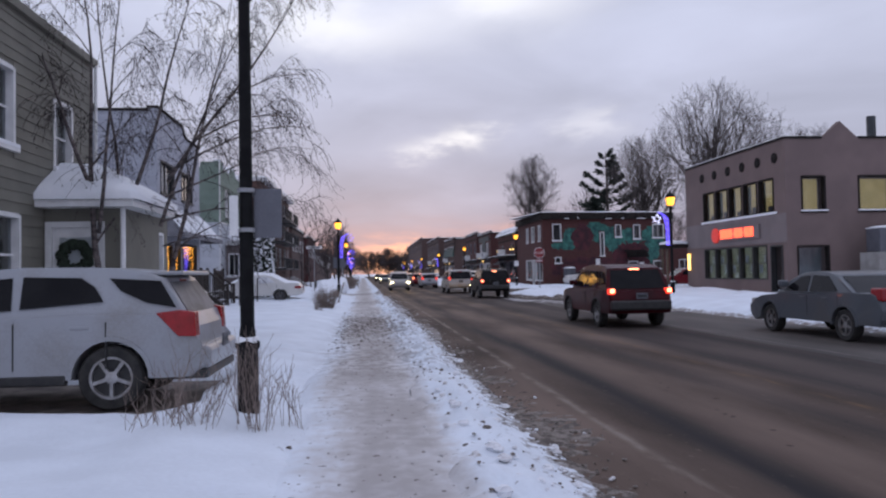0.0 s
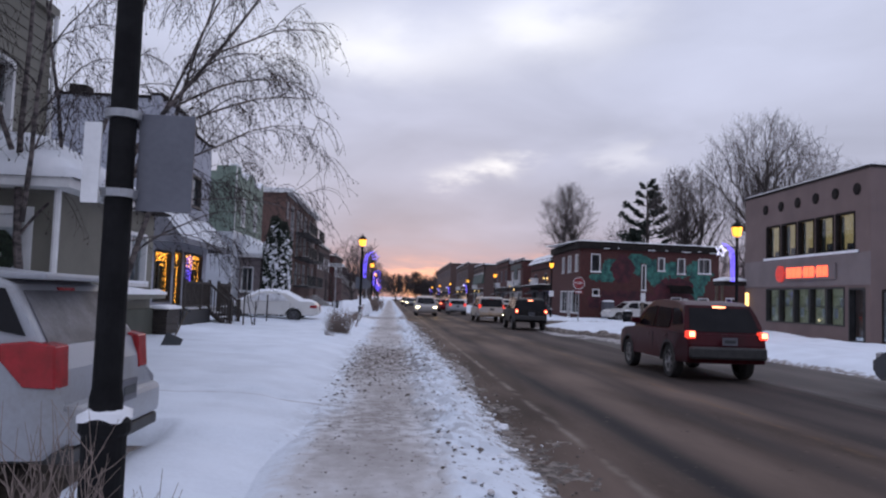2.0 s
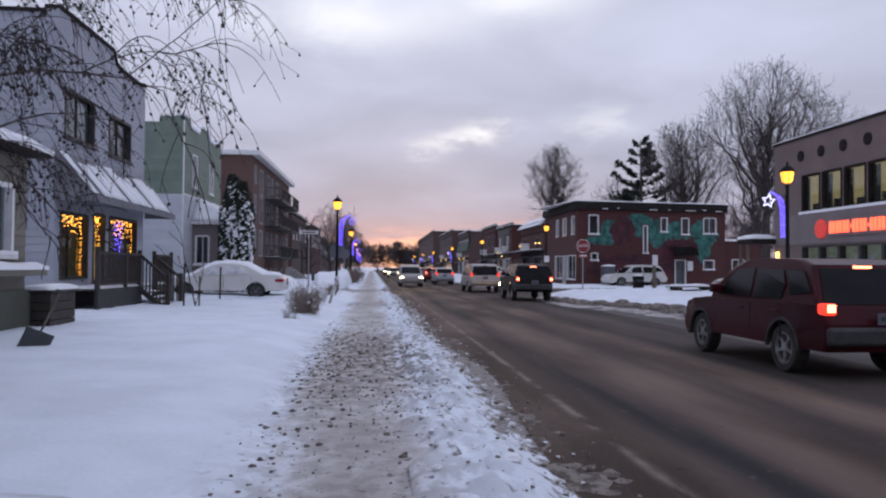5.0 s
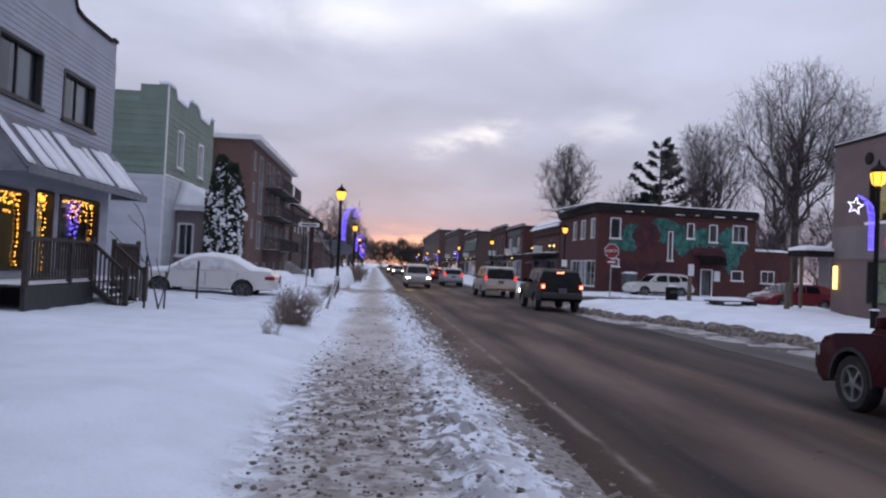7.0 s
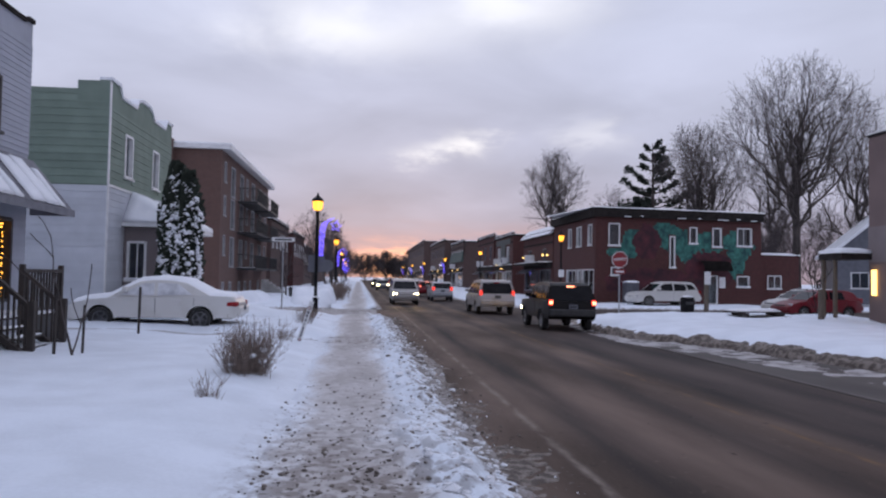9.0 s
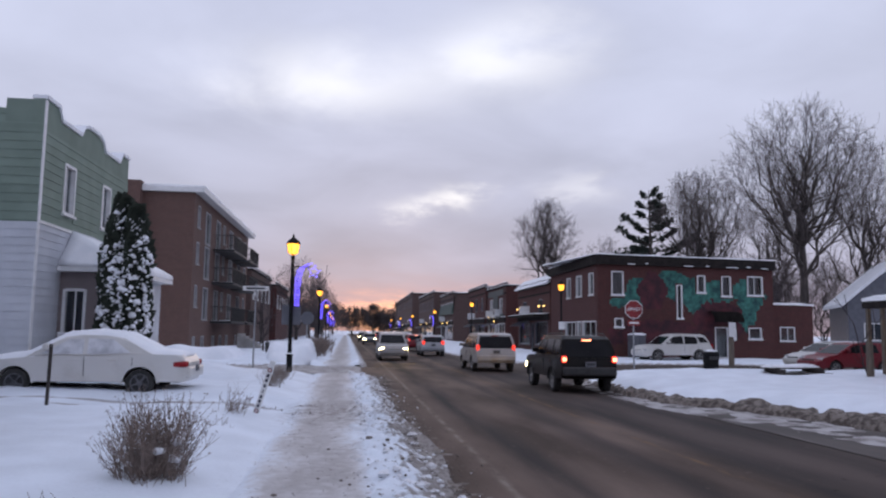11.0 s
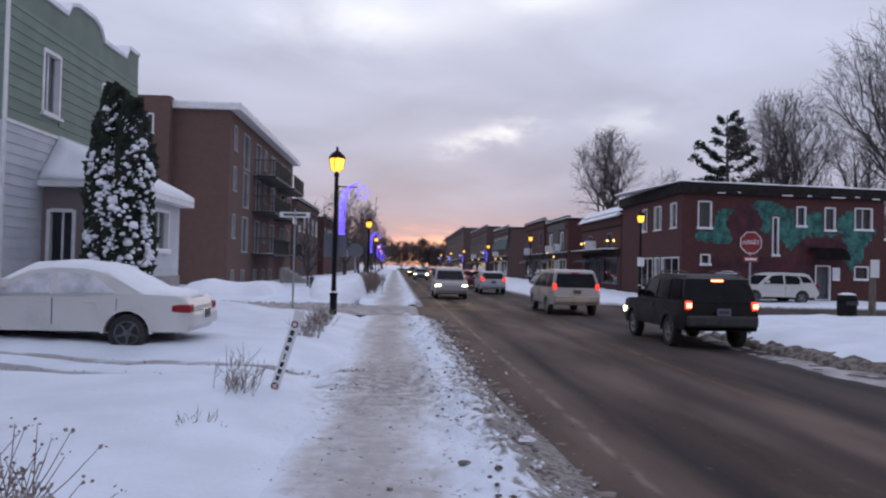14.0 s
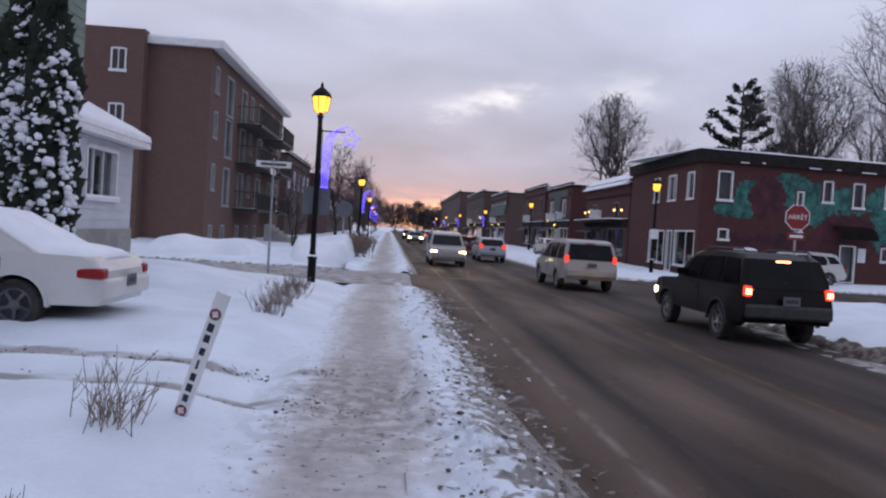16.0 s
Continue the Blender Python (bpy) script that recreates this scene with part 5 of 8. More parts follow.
part("end_wall", boxes((0.0, 0.3, 0.302, 9.0, 0, 6.5), m=ff), BRICK_RED, mural)
part("roof_snow", lumpy_slab(-0.28, ML + 0.12, -0.28, 9.5, 6.952, 0.14, step=0.7, m=fm), SNOW_ROOF, mural, smooth=True)
for u, w, z in ((2.1, 0.5, 6.33), (3.4, 0.2, 6.4), (6.3, 0.7, 6.33), (8.0, 0.25, 6.36), (9.6, 0.9, 6.33), (11.2, 0.3, 6.4), (12.4, 0.5, 6.33)):
    part("ledge_snow", boxes((u, u + w, -0.29, -0.252, z, z + 0.06), m=fm), SNOW_ROOF, mural)


def painted_patch(name, mat, cells, seed, parent, f, lift):
    """Mural paint: ragged-edged thin areas on the brick, from (u, z, radius u, radius z) blobs."""
    bm = bmesh.new()
    st = 0.14
    for i in range(int(ML / st)):
        for j in range(int(6.2 / st)):
            u, z = (i + 0.5) * st, (j + 0.5) * st
            d = min(((u - a) / ra) ** 2 + ((z - b) / rb) ** 2 for a, b, ra, rb in cells) + 0.55 * noise.noise(Vector((u * 1.3 + seed, z * 1.3, seed))) + 0.25 * noise.noise(Vector((u * 4 + seed, z * 4, seed)))
            if d < 1 and not any(o[0] - 0.12 < u < o[2] + 0.12 and o[1] - 0.12 < z < o[3] + 0.12 for o in mops):
                vs = [bm.verts.new(f @ Vector(p)) for p in ((u - st / 2, -lift, z - st / 2), (u + st / 2, -lift, z - st / 2), (u + st / 2, -lift, z + st / 2), (u - st / 2, -lift, z + st / 2))]
                bm.faces.new(vs)
    bmesh.ops.remove_doubles(bm, verts=bm.verts[:], dist=0.005)
    part(name, bm, mat, parent, "painted mural")


painted_patch("mural_paint", GREEN_PAINT, [(2.2, 3.9, 1.3, 0.55), (3.0, 4.9, 0.9, 0.6), (5.6, 5.0, 1.3, 0.9), (7.4, 4.3, 1.4, 1.2), (9.2, 4.7, 1.6, 0.8), (11.6, 4.6, 1.4, 1.1), (11.3, 3.2, 0.7, 1.3), (5.2, 5.3, 0.9, 0.7)], 2.0, mural, fm, 0.004)
painted_patch("mural_paint", MAROON_PAINT, [(4.0, 4.6, 1.1, 1.3), (9.1, 2.5, 1.9, 1.55), (4.4, 1.6, 3.5, 1.1)], 7.0, mural, fm, 0.008)
bm = bmesh.new()
prev = None
for k in range(9):
    a = math.pi / 2 * k / 8
    cur = [bm.verts.new(fm @ Vector((u, -0.015 - 0.85 * math.sin(a), 2.55 + 0.75 * math.cos(a)))) for u in (8.2, 8.35, 10.35, 10.5)]
    if prev:
        for q in range(3):
            bm.faces.new((prev[q], cur[q], cur[q + 1], prev[q + 1]))
    prev = cur
bmesh.ops.solidify(bm, geom=bm.faces[:], thickness=0.03)
part("door_canopy", bm, SOFFIT, mural, "dark rounded awning over the side door")
part("notice_board", boxes((9.9, 10.4, -0.03, -0.01, 1.3, 2.1), m=fm), WHITE_PAINT, mural)
cab = thing("utility_cabinet", face_frame(17.6, 70.4, MANG), "grey metal utility cabinet capped with snow", "cabinet")
part("body", boxes((-0.45, 0.45, -0.4, 0.4, 0, 1.6), bevel=0.02), SIGN_BACK, cab)
part("door_seam", boxes((-0.008, 0.008, -0.406, -0.401, 0.15, 1.5)), PLASTIC_DARK, cab)
part("snow_cap", lumpy_slab(-0.45, 0.45, -0.4, 0.4, 1.602, 0.14, step=0.15), SNOW_ROOF, cab, smooth=True)
# low annexe
part("annexe", boxes((ML + 0.0, ML + 4.2, 1.2, 7, 0, 3.9), m=fm), BRICK_RED, mural)
part("annexe_snow", lumpy_slab(ML, ML + 4.25, 1.1, 7, 3.902, 0.22, step=0.6, m=fm), SNOW_ROOF, mural, smooth=True)
fan = fm @ Matrix.Translation((ML, 1.2, 0))
window(mural, fan, 1.4, 1.3, 2.6, 2.3, deep=-0.02, mullions=1)

b2 = row_building("red brick two-storey shop with a snow-laden sloping parapet", face_frame(15.3, 96.0, -90), 12.3, 5.7, BRICK_RED, 2, lit=((1.0, 3.9), (2.2, 3.95), (4.0, 3.9), (9.6, 3.95), (11.4, 3.9)), win=SIGN_BACK, ww=1.3)
f2 = face_frame(15.3, 96.0, -90)
bm = bmesh.new()
vs = [bm.verts.new(f2 @ Vector(q)) for q in ((0, -0.45, 5.75), (12.3, -0.45, 5.75), (12.3, 0.5, 6.65), (0, 0.5, 6.65), (0, 0.5, 5.75), (12.3, 0.5, 5.75))]
for fc in ((0, 1, 2, 3), (0, 3, 4), (1, 5, 2), (3, 2, 5, 4), (0, 4, 5, 1)):
    bm.faces.new([vs[q] for q in fc])
part("sloped_parapet", bm, SNOW_ROOF, b2)
part("shop_canopy", boxes((0.3, 11.0, -1.1, -0.15, 3.05, 3.25), m=f2, bevel=0.02), SOFFIT, b2)
part("canopy_snow", lumpy_slab(0.3, 11.0, -1.1, -0.16, 3.252, 0.08, step=0.3, m=f2), SNOW_ROOF, b2, smooth=True)
b3 = row_building("narrow shop with dark teal front and amber-lit window", face_frame(15.1, 112.4, -90), 11.4, 6.5, BRICK_RED, 2, lit=((6.0, 2.9), (2.5, 3.4)), ww=1.5, store_mat=LIT_ROOM)
f3 = face_frame(15.1, 112.4, -90)
part("front_panel", boxes((1.2, 10.2, -0.09, -0.065, 3.4, 3.7), (1.2, 10.2, -0.09, -0.065, 5.65, 6.3), (4.2, 7.2, -0.09, -0.065, 3.7, 5.65), m=f3), TEAL_FRONT, b3)
acu = part("wall_air_conditioner", boxes((7.4, 8.5, -0.65, -0.1, 3.45, 4.15), m=f3, bevel=0.03), WHITE_PAINT, b3, "white wall air conditioner")
part("grille", boxes((7.5, 8.4, -0.665, -0.652, 3.55, 4.05), m=f3), SIGN_BACK, acu)
row_building("dark brick shop with stepped flat roof", face_frame(14.9, 126, -90), 13.4, 7.0, BRICK_RED, 3, lit=((4.0, 3.5),), win=SIGN_BACK, ww=1.1)
row_building("shop with dark green mansard roof", face_frame(13.9, 152, -90), 17, 7.3, BRICK_DARK, 6, roof="mansard", lit=((5.0, 3.0), (12.0, 3.0)))
row_building("three-storey brick building down the street", face_frame(13.0, 185, -90), 30, 8.4, BRICK_DARK, 7, win=SIGN_BACK, lit=((8.0, 3.0), (20.0, 3.0)))
row_building("long brick block down the street", face_frame(12.0, 262, -90), 70, 10.0, BRICK_DARK, 12, win=SIGN_BACK, lit=((8.0, 3.0), (40.0, 3.0)))
row_building("dark brick walk-up behind the apartments", face_frame(-10.9, 98, 90), 17, 7.4, BRICK_DARK, 5, store=False)
row_building("red brick walk-up along the street", face_frame(-10.4, 117, 90), 16, 7.0, BRICK_RED, 5, store=False)
row_building("dark two-storey building along the street", face_frame(-11.5, 136, 90), 26, 6.5, BRICK_DARK, 7, store=False)
row_building("low dark building far along the street", face_frame(-12.5, 165, 90), 60, 6.0, BRICK_DARK, 14, store=False)

# ---- mauve stucco office ----
office = thing("office_building", pose(0, 0, 0), "mauve stucco two-storey office with lit windows", "building")
fo = face_frame(18.85, 46.8, -90)
OL = 11.4
oops = [(2.5 + k * 1.6, 4.12, 2.5 + k * 1.6 + 1.42, 5.8) for k in range(5)]
low = [(2.5 + k * 1.42, 0.78, 2.5 + k * 1.42 + 1.36, 2.5) for k in range(5)] + [(9.9, 0.15, 11.0, 2.45)]
wall(office, fo, OL - 0.0, 7.55, oops + low, STUCCO)
for o in oops:
    window(office, fo, *o, frame_mat=SOFFIT, mullions=0, sill=False, deep=0.12)
    part("lit_room", boxes((o[0] + 0.03, o[2] - 0.03, 0.24, 0.26, o[1] + 0.05, o[3] - 0.05), m=fo), LIT_ROOM, office)
    k = round((o[0] - 2.5) / 1.6)
    part("drape", boxes((o[0] + 0.08, o[0] + 0.30 + 0.12 * (k % 2), 0.205, 0.22, o[1] + 0.06, o[3] - 0.1), m=fo), SLATE_ROOF, office)
    part("desk_clutter", boxes((o[0] + 0.5, o[0] + 1.0, 0.205, 0.225, o[1] + 0.06, o[1] + 0.34 + 0.1 * (k % 2)), m=fo), PLASTIC_DARK, office)
part("ledge", boxes((2.3, 10.6, -0.08, -0.002, 4.0, 4.12), m=fo), SNOW_ROOF, office)
for k, o in enumerate(low[:-1]):
    window(office, fo, *o, frame_mat=BLACK_TRIM, mullions=0, cross=True, sill=False, deep=0.15)
    part("lit_shop", boxes((o[0] + 0.03, o[2] - 0.03, 0.27, 0.285, o[1] + 0.03, o[3] - 0.03), m=fo), LIT_SHOP, office)
    for q in range(2):
        part("poster", boxes((o[0] + 0.2 + 0.5 * q, o[0] + 0.55 + 0.5 * q, 0.2, 0.21, 1.1 + 0.5 * ((k + q) % 2), 1.55 + 0.5 * ((k + q) % 2)), m=fo), WHITE_PAINT, office)
window(office, fo, *low[-1], frame_mat=BLACK_TRIM, mullions=0, sill=False, name="entrance_door", deep=0.2)
part("band", boxes((0.0, OL, -0.03, -0.002, 2.6, 4.0), m=fo), STUCCO_BAND, office)
for k in range(6):
    bm = bmesh.new()
    lathe(bm, [(0.26, 0), (0.26, 0.05), (0.18, 0.09), (0.1, 0.09)], 12, fo @ Matrix.Translation((2.4 + k * 1.62, 0, 6.75)) @ pose(0, 0, 0, 90, 0, 0))
    part("roundel", bm, SOFFIT, office)
fo2 = face_frame(18.85, 35.4, 0)
s_ops = [(0.8, 4.05, 2.0, 5.75), (3.7, 4.05, 5.6, 5.75), (7.5, 4.05, 9.0, 5.75), (0.5, 0.2, 2.1, 2.4)]
wall(office, fo2 @ Matrix.Translation((0.302, 0, 0)), 13.0, 7.55, [(a - 0.302, b, c - 0.302, d) for a, b, c, d in s_ops], STUCCO)
for o in s_ops:
    window(office, fo2, *o, frame_mat=SOFFIT, mullions=0, sill="snow" if o[1] > 1 else False, deep=0.2)
    part("lit_room", boxes((o[0] + 0.05, o[2] - 0.05, 0.6, 0.62, o[1] + 0.1, o[3] - 0.1), m=fo2), LIT_ROOM if o[1] > 1 else CURTAIN, office)
bm = bmesh.new()
pk = [(1.9, 7.55), (2.85, 8.4), (3.8, 7.55)]
a = [bm.verts.new(fo2 @ Vector((u, 0, z))) for u, z in pk]
b = [bm.verts.new(fo2 @ Vector((u, 0.3, z))) for u, z in pk]
bm.faces.new(a)
bm.faces.new(b[::-1])
for i in range(3):
    bm.faces.new((a[i], b[i], b[(i + 1) % 3], a[(i + 1) % 3]))
part("gable_peak", bm, STUCCO, office)
part("coping", boxes((0.0, OL + 0.05, -0.06, 0.32, 7.55, 7.66), m=fo), SOFFIT, office)
part("coping", boxes((0.33, 1.9, -0.06, 0.32, 7.551, 7.661), (3.8, 13.3, -0.06, 0.32, 7.551, 7.661), m=fo2), SOFFIT, office)
part("coping_snow", boxes((0.02, OL, -0.02, 0.28, 7.662, 7.71), m=fo), SNOW_ROOF, office)
part("roof", boxes((0.3, OL - 0.3, 0.3, 13, 7.2, 7.3), m=fo), SNOW_ROOF, office)
part("back_wall", boxes((0.0, 0.3, 0.302, 13.3, 0, 7.55), m=fo), STUCCO, office)
bm = bmesh.new()
tube(bm, [(24.6, 37.2, 7.2), (24.6, 37.2, 9.0)], 0.22, 10)
part("roof_vent", bm, PLASTIC_DARK, office)
sign = part("led_sign", boxes((4.7, 9.0, -0.12, -0.032, 2.9, 3.62), m=fo), STUCCO_BAND, office, "red glowing wall sign with bar lettering")
u = 4.85
for wdt in (0.5, 0.5, 0.5, 0.18, 0.5, 0.5, 0.18, 0.5, 0.5):
    if wdt < 0.3:
        part("bar", boxes((u, u + wdt, -0.17, -0.122, 3.2, 3.32), m=fo), RED_NEON, sign)
    else:
        part("bar", boxes((u, u + wdt * 0.28, -0.17, -0.122, 3.02, 3.52), (u + wdt * 0.46, u + wdt * 0.74, -0.17, -0.122, 3.02, 3.52), m=fo), RED_NEON, sign)
    u += wdt * 0.96
bm = bmesh.new()
lathe(bm, [(0.42, 0), (0.42, 0.1), (0.3, 0.13), (0.05, 0.13)], 20, fo @ Matrix.Translation((4.1, -0.03, 3.25)) @ pose(0, 0, 0, 90, 0, 0))
part("roundel_sign", bm, RED_NEON_DIM, office, "round dim red sign")
part("entry_canopy", boxes((-1.3, 0.2, -1.3, 0.0, 2.7, 2.95), m=fo), SOFFIT, office)
part("canopy_snow", lumpy_slab(-1.3, 0.2, -1.3, 0.0, 2.952, 0.25, step=0.3, m=fo), SNOW_ROOF, office, smooth=True)
part("canopy_post", boxes((-1.25, -1.13, -1.2, -1.08, 0, 2.7), (-0.5, -0.38, -1.2, -1.08, 0, 2.7), m=fo), GREY_WOOD, office)
# glowing panel added to give the entry its yellow light, no lamp fitting
part("entry_lamp", boxes((0.3, 0.5, -0.12, -0.032, 1.3, 2.3), m=fo), WARM_SPOT, office)
ac = thing("air_conditioner", pose(22.4, 33.6, 0), "grey rooftop air conditioner box beside the office", "air conditioner")
part("plinth", boxes((-0.6, 3.5, -0.6, 0.8, -0.3, 2.0), bevel=0.02), CONCRETE, ac)
part("casing", boxes((-0.4, 1.4, -0.4, 0.6, 2.0, 3.1), bevel=0.04), SIGN_BACK, ac)
bm = bmesh.new()
lathe(bm, [(0.38, 0), (0.38, 0.04), (0.3, 0.05), (0.06, 0.03)], 18, pose(0.3, -0.41, 2.55, 90, 0, 0))
part("fan_grille", bm, PLASTIC_DARK, ac)
part("snow_cap", lumpy_slab(-0.4, 1.4, -0.4, 0.6, 3.102, 0.12, step=0.2), SNOW_ROOF, ac, smooth=True)

box_ = thing("storage_container", pose(25.0, 31.5, 0, 0, 0, 4), "green storage container capped with deep snow", "container")
part("body", boxes((-1.3, 2.2, -0.9, 0.9, 0, 2.2), bevel=0.03), SLATE_ROOF, box_)
for k in range(9):
    part("rib", boxes((-1.2 + k * 0.4, -1.12 + k * 0.4, -0.94, -0.902, 0.1, 2.1)), SLATE_ROOF, box_)
part("snow_cap", lumpy_slab(-1.3, 2.2, -0.9, 0.9, 2.202, 0.3, step=0.3), SNOW_ROOF, box_, smooth=True)
# gabled house behind the far car park
gh = thing("house", pose(44, 80, 0, 0, 0, -25), "grey-sided gabled house with a snowy roof", "house")
bm = bmesh.new()
vs = [bm.verts.new(p) for p in ((-4, 0, 0), (4, 0, 0), (4, 0, 4.5), (0, 0, 8.0), (-4, 0, 4.5), (-4, 9, 0), (4, 9, 0), (4, 9, 4.5), (0, 9, 8.0), (-4, 9, 4.5))]
for fc in ((0, 1, 2, 3, 4), (9, 8, 7, 6, 5), (1, 6, 7, 2), (5, 0, 4, 9)):
    bm.faces.new([vs[i] for i in fc])
part("wall", bm, SIGN_BACK, gh)
for s in (-1, 1):
    bm = bmesh.new()
    pts = [(s * 4.5, -0.4, 4.15), (0, -0.4, 8.1), (0, 9.4, 8.1), (s * 4.5, 9.4, 4.15)]
    lo = [bm.verts.new(p) for p in pts]
    hi = [bm.verts.new((p[0], p[1], p[2] + 0.3)) for p in pts]
    bm.faces.new(lo)
    bm.faces.new(hi[::-1])
    for i in range(4):
        bm.faces.new((lo[i], lo[(i + 1) % 4], hi[(i + 1) % 4], hi[i]))
    part("roof", bm, SNOW_ROOF, gh)
window(gh, Matrix(), -0.6, 4.8, 0.6, 6.2, deep=-0.02)
window(gh, Matrix(), -2.8, 1.4, -1.4, 2.8, deep=-0.02)


# ---- vehicles ----
def spline(pts, step=0.12):
    out = []
    for a, b in zip(pts, pts[1:]):
        n = max(1, int(math.dist(a, b) / step))
        out += [(a[0] + (b[0] - a[0]) * k / n, a[1] + (b[1] - a[1]) * k / n) for k in range(n)]
    return out + [pts[-1]]


def vehicle(m, label, category, paint, lower, cabin, sides, W, wheels, R=0.34, tail=TAIL_OFF, head=HEAD_OFF, glass=CAR_GLASS, rim=RIM, tail_z=(0.85, 1.1), rear_w=None,
            hot=False, rear_glass=None, snow=False, tall_tail=False, roof_rails=False, lower_trim=None, spokes=5, tail_dx=None, tail_poly=None, sill_trim=False, tail_w=0.20, taper=0.10, spoiler=False, chrome=False):
    """lower: the body's side outline from the rear bottom over the top to the front bottom; cabin: the greenhouse's outline; sides: side panes as quads (x, z)."""
    car = thing("car", m, label, category)
    ztop = max(z for _, z in lower)
    zroof = max(z for _, z in cabin)
    xs = [x for x, _ in lower]
    xr, xf = min(xs), max(xs)

    def hw_low(x, z):
        k = max(0.0, (abs(x - (xr + xf) / 2) / ((xf - xr) / 2) - 0.72) / 0.28)
        t = abs(z - 0.62) / 0.6
        return W / 2 * (1 - taper * k * k) * (1 - 0.035 * t * t)

    def hw_cab(z):
        t = (z - ztop) / max(0.01, zroof - ztop)
        return W / 2 * (0.945 - 0.17 * max(0.0, t) ** 1.15)

    zb = lower[0][1]
    bottom = []
    for wx in sorted(wheels, reverse=True):
        r = R + 0.07
        n = 12
        a0 = math.asin(max(-1, min(1, (zb - R) / r)))
        arc = [(wx + r * math.cos(t), R + r * math.sin(t)) for t in [a0 + (math.pi - 2 * a0) * k / n for k in range(n + 1)]]
        bottom += arc
    outline = spline(lower) + bottom
    bm = bmesh.new()
    L = [bm.verts.new((x, hw_low(x, z), z)) for x, z in outline]
    Rr = [bm.verts.new((x, -hw_low(x, z), z)) for x, z in outline]
    n = len(outline)
    bm.faces.new(L)
    bm.faces.new(Rr[::-1])
    for i in range(n):
        bm.faces.new((L[(i + 1) % n], L[i], Rr[i], Rr[(i + 1) % n]))
    ns = len(spline(lower))
    bm.edges.ensure_lookup_table()
    top_edges = [e for e in bm.edges if (e.verts[0] in L[:ns] and e.verts[1] in L[:ns]) or (e.verts[0] in Rr[:ns] and e.verts[1] in Rr[:ns])]
    bmesh.ops.bevel(bm, geom=top_edges, offset=0.07, segments=3, affect="EDGES", profile=0.5, clamp_overlap=True)
    bmesh.ops.triangulate(bm, faces=[f for f in bm.faces if len(f.verts) > 4])
    body = part("body", bm, paint, car)
    # greenhouse
    co = spline(cabin, 0.2)
    bm = bmesh.new()
    A = [bm.verts.new((x, hw_cab(z), z)) for x, z in co]
    B = [bm.verts.new((x, -hw_cab(z), z)) for x, z in co]
    bm.faces.new(A)
    bm.faces.new(B[::-1])
    for i in range(len(co)):
        bm.faces.new((A[(i + 1) % len(co)], A[i], B[i], B[(i + 1) % len(co)]))
    ed = [e for e in bm.edges if (e.verts[0] in A and e.verts[1] in A) or (e.verts[0] in B and e.verts[1] in B)]
    bmesh.ops.bevel(bm, geom=ed, offset=0.05, segments=3, affect="EDGES", profile=0.5, clamp_overlap=True)
    bmesh.ops.triangulate(bm, faces=[f for f in bm.faces if len(f.verts) > 4])
    part("cabin", bm, paint, car)
    for s in (1, -1):
        for q in sides:
            bm = bmesh.new()
            o = [bm.verts.new((x, s * (hw_cab(z) + 0.008), z)) for x, z in q]
            i_ = [bm.verts.new((x, s * (hw_cab(z) - 0.02), z)) for x, z in q]
            bm.faces.new(o if s < 0 else o[::-1])
            for k in range(len(q)):
                bm.faces.new((o[k], o[(k + 1) % len(q)], i_[(k + 1) % len(q)], i_[k]))
            part("side_window", bm, glass, car)

    def screen(p, q, mat, name, shrink=0.10):
        d = Vector((q[0] - p[0], 0, q[1] - p[1])).normalized()
        nrm = Vector((-d.z, 0, d.x))
        if (nrm.x > 0) != (p[0] > 0):
            nrm = -nrm
        bm = bmesh.new()
        o = []
        for t, sgn in ((0.10, 1), (0.10, -1), (0.90, -1), (0.90, 1)):
            z = p[1] + (q[1] - p[1]) * t
            x = p[0] + (q[0] - p[0]) * t
            o.append(Vector((x, sgn * (hw_cab(z) - shrink), z)) + nrm * 0.012)
        ov = [bm.verts.new(v) for v in o]
        iv = [bm.verts.new(v - nrm * 0.03) for v in o]
        bm.faces.new(ov)
        bm.faces.new(iv[::-1])
        for k in range(4):
            bm.faces.new((ov[k], iv[k], iv[(k + 1) % 4], ov[(k + 1) % 4]))
        part(name, bm, mat, car)
    screen(cabin[0], cabin[1], rear_glass or glass, "rear_window")
    screen(cabin[-1], cabin[-2], glass, "windscreen")
    # wheels
    for wx in wheels:
        for s in (1, -1):
            y = s * (W / 2 - 0.13)
            bm = bmesh.new()
            mm = pose(wx, y, R, 90, 0, 0)
            lathe(bm, [(R * 0.66, -0.105), (R * 0.93, -0.11), (R, -0.07), (R, 0.07), (R * 0.93, 0.11), (R * 0.66, 0.105)], 28, mm, cap=False)
            wh = part("wheel", bm, TYRE, car, smooth=False)
            bm = bmesh.new()
            lathe(bm, [(R * 0.67, 0.0), (R * 0.67, 0.085), (R * 0.60, 0.09), (R * 0.58, 0.055), (0.06, 0.045)], 24, pose(wx, y, R, -90 * s, 0, 0))
            part("hub_dish", bm, BLACK_TRIM, wh)
            bm = bmesh.new()
            mw = pose(wx, y, R, -90 * s, 0, 0)
            lathe(bm, [(R * 0.665, 0.07), (R * 0.67, 0.098), (R * 0.59, 0.098), (R * 0.57, 0.06)], 26, mw, cap=False)
            lathe(bm, [(0.07, 0.05), (0.07, 0.092), (0.035, 0.097)], 12, mw)
            for k in range(spokes):
                box(bm, 0.05, R * 0.60, -0.020, 0.020, 0.052, 0.088, mw @ pose(0, 0, 0, 0, 0, k * 360 / spokes + 18))
            part("rim", bm, rim, wh)
            bm = bmesh.new()
            nn = 14
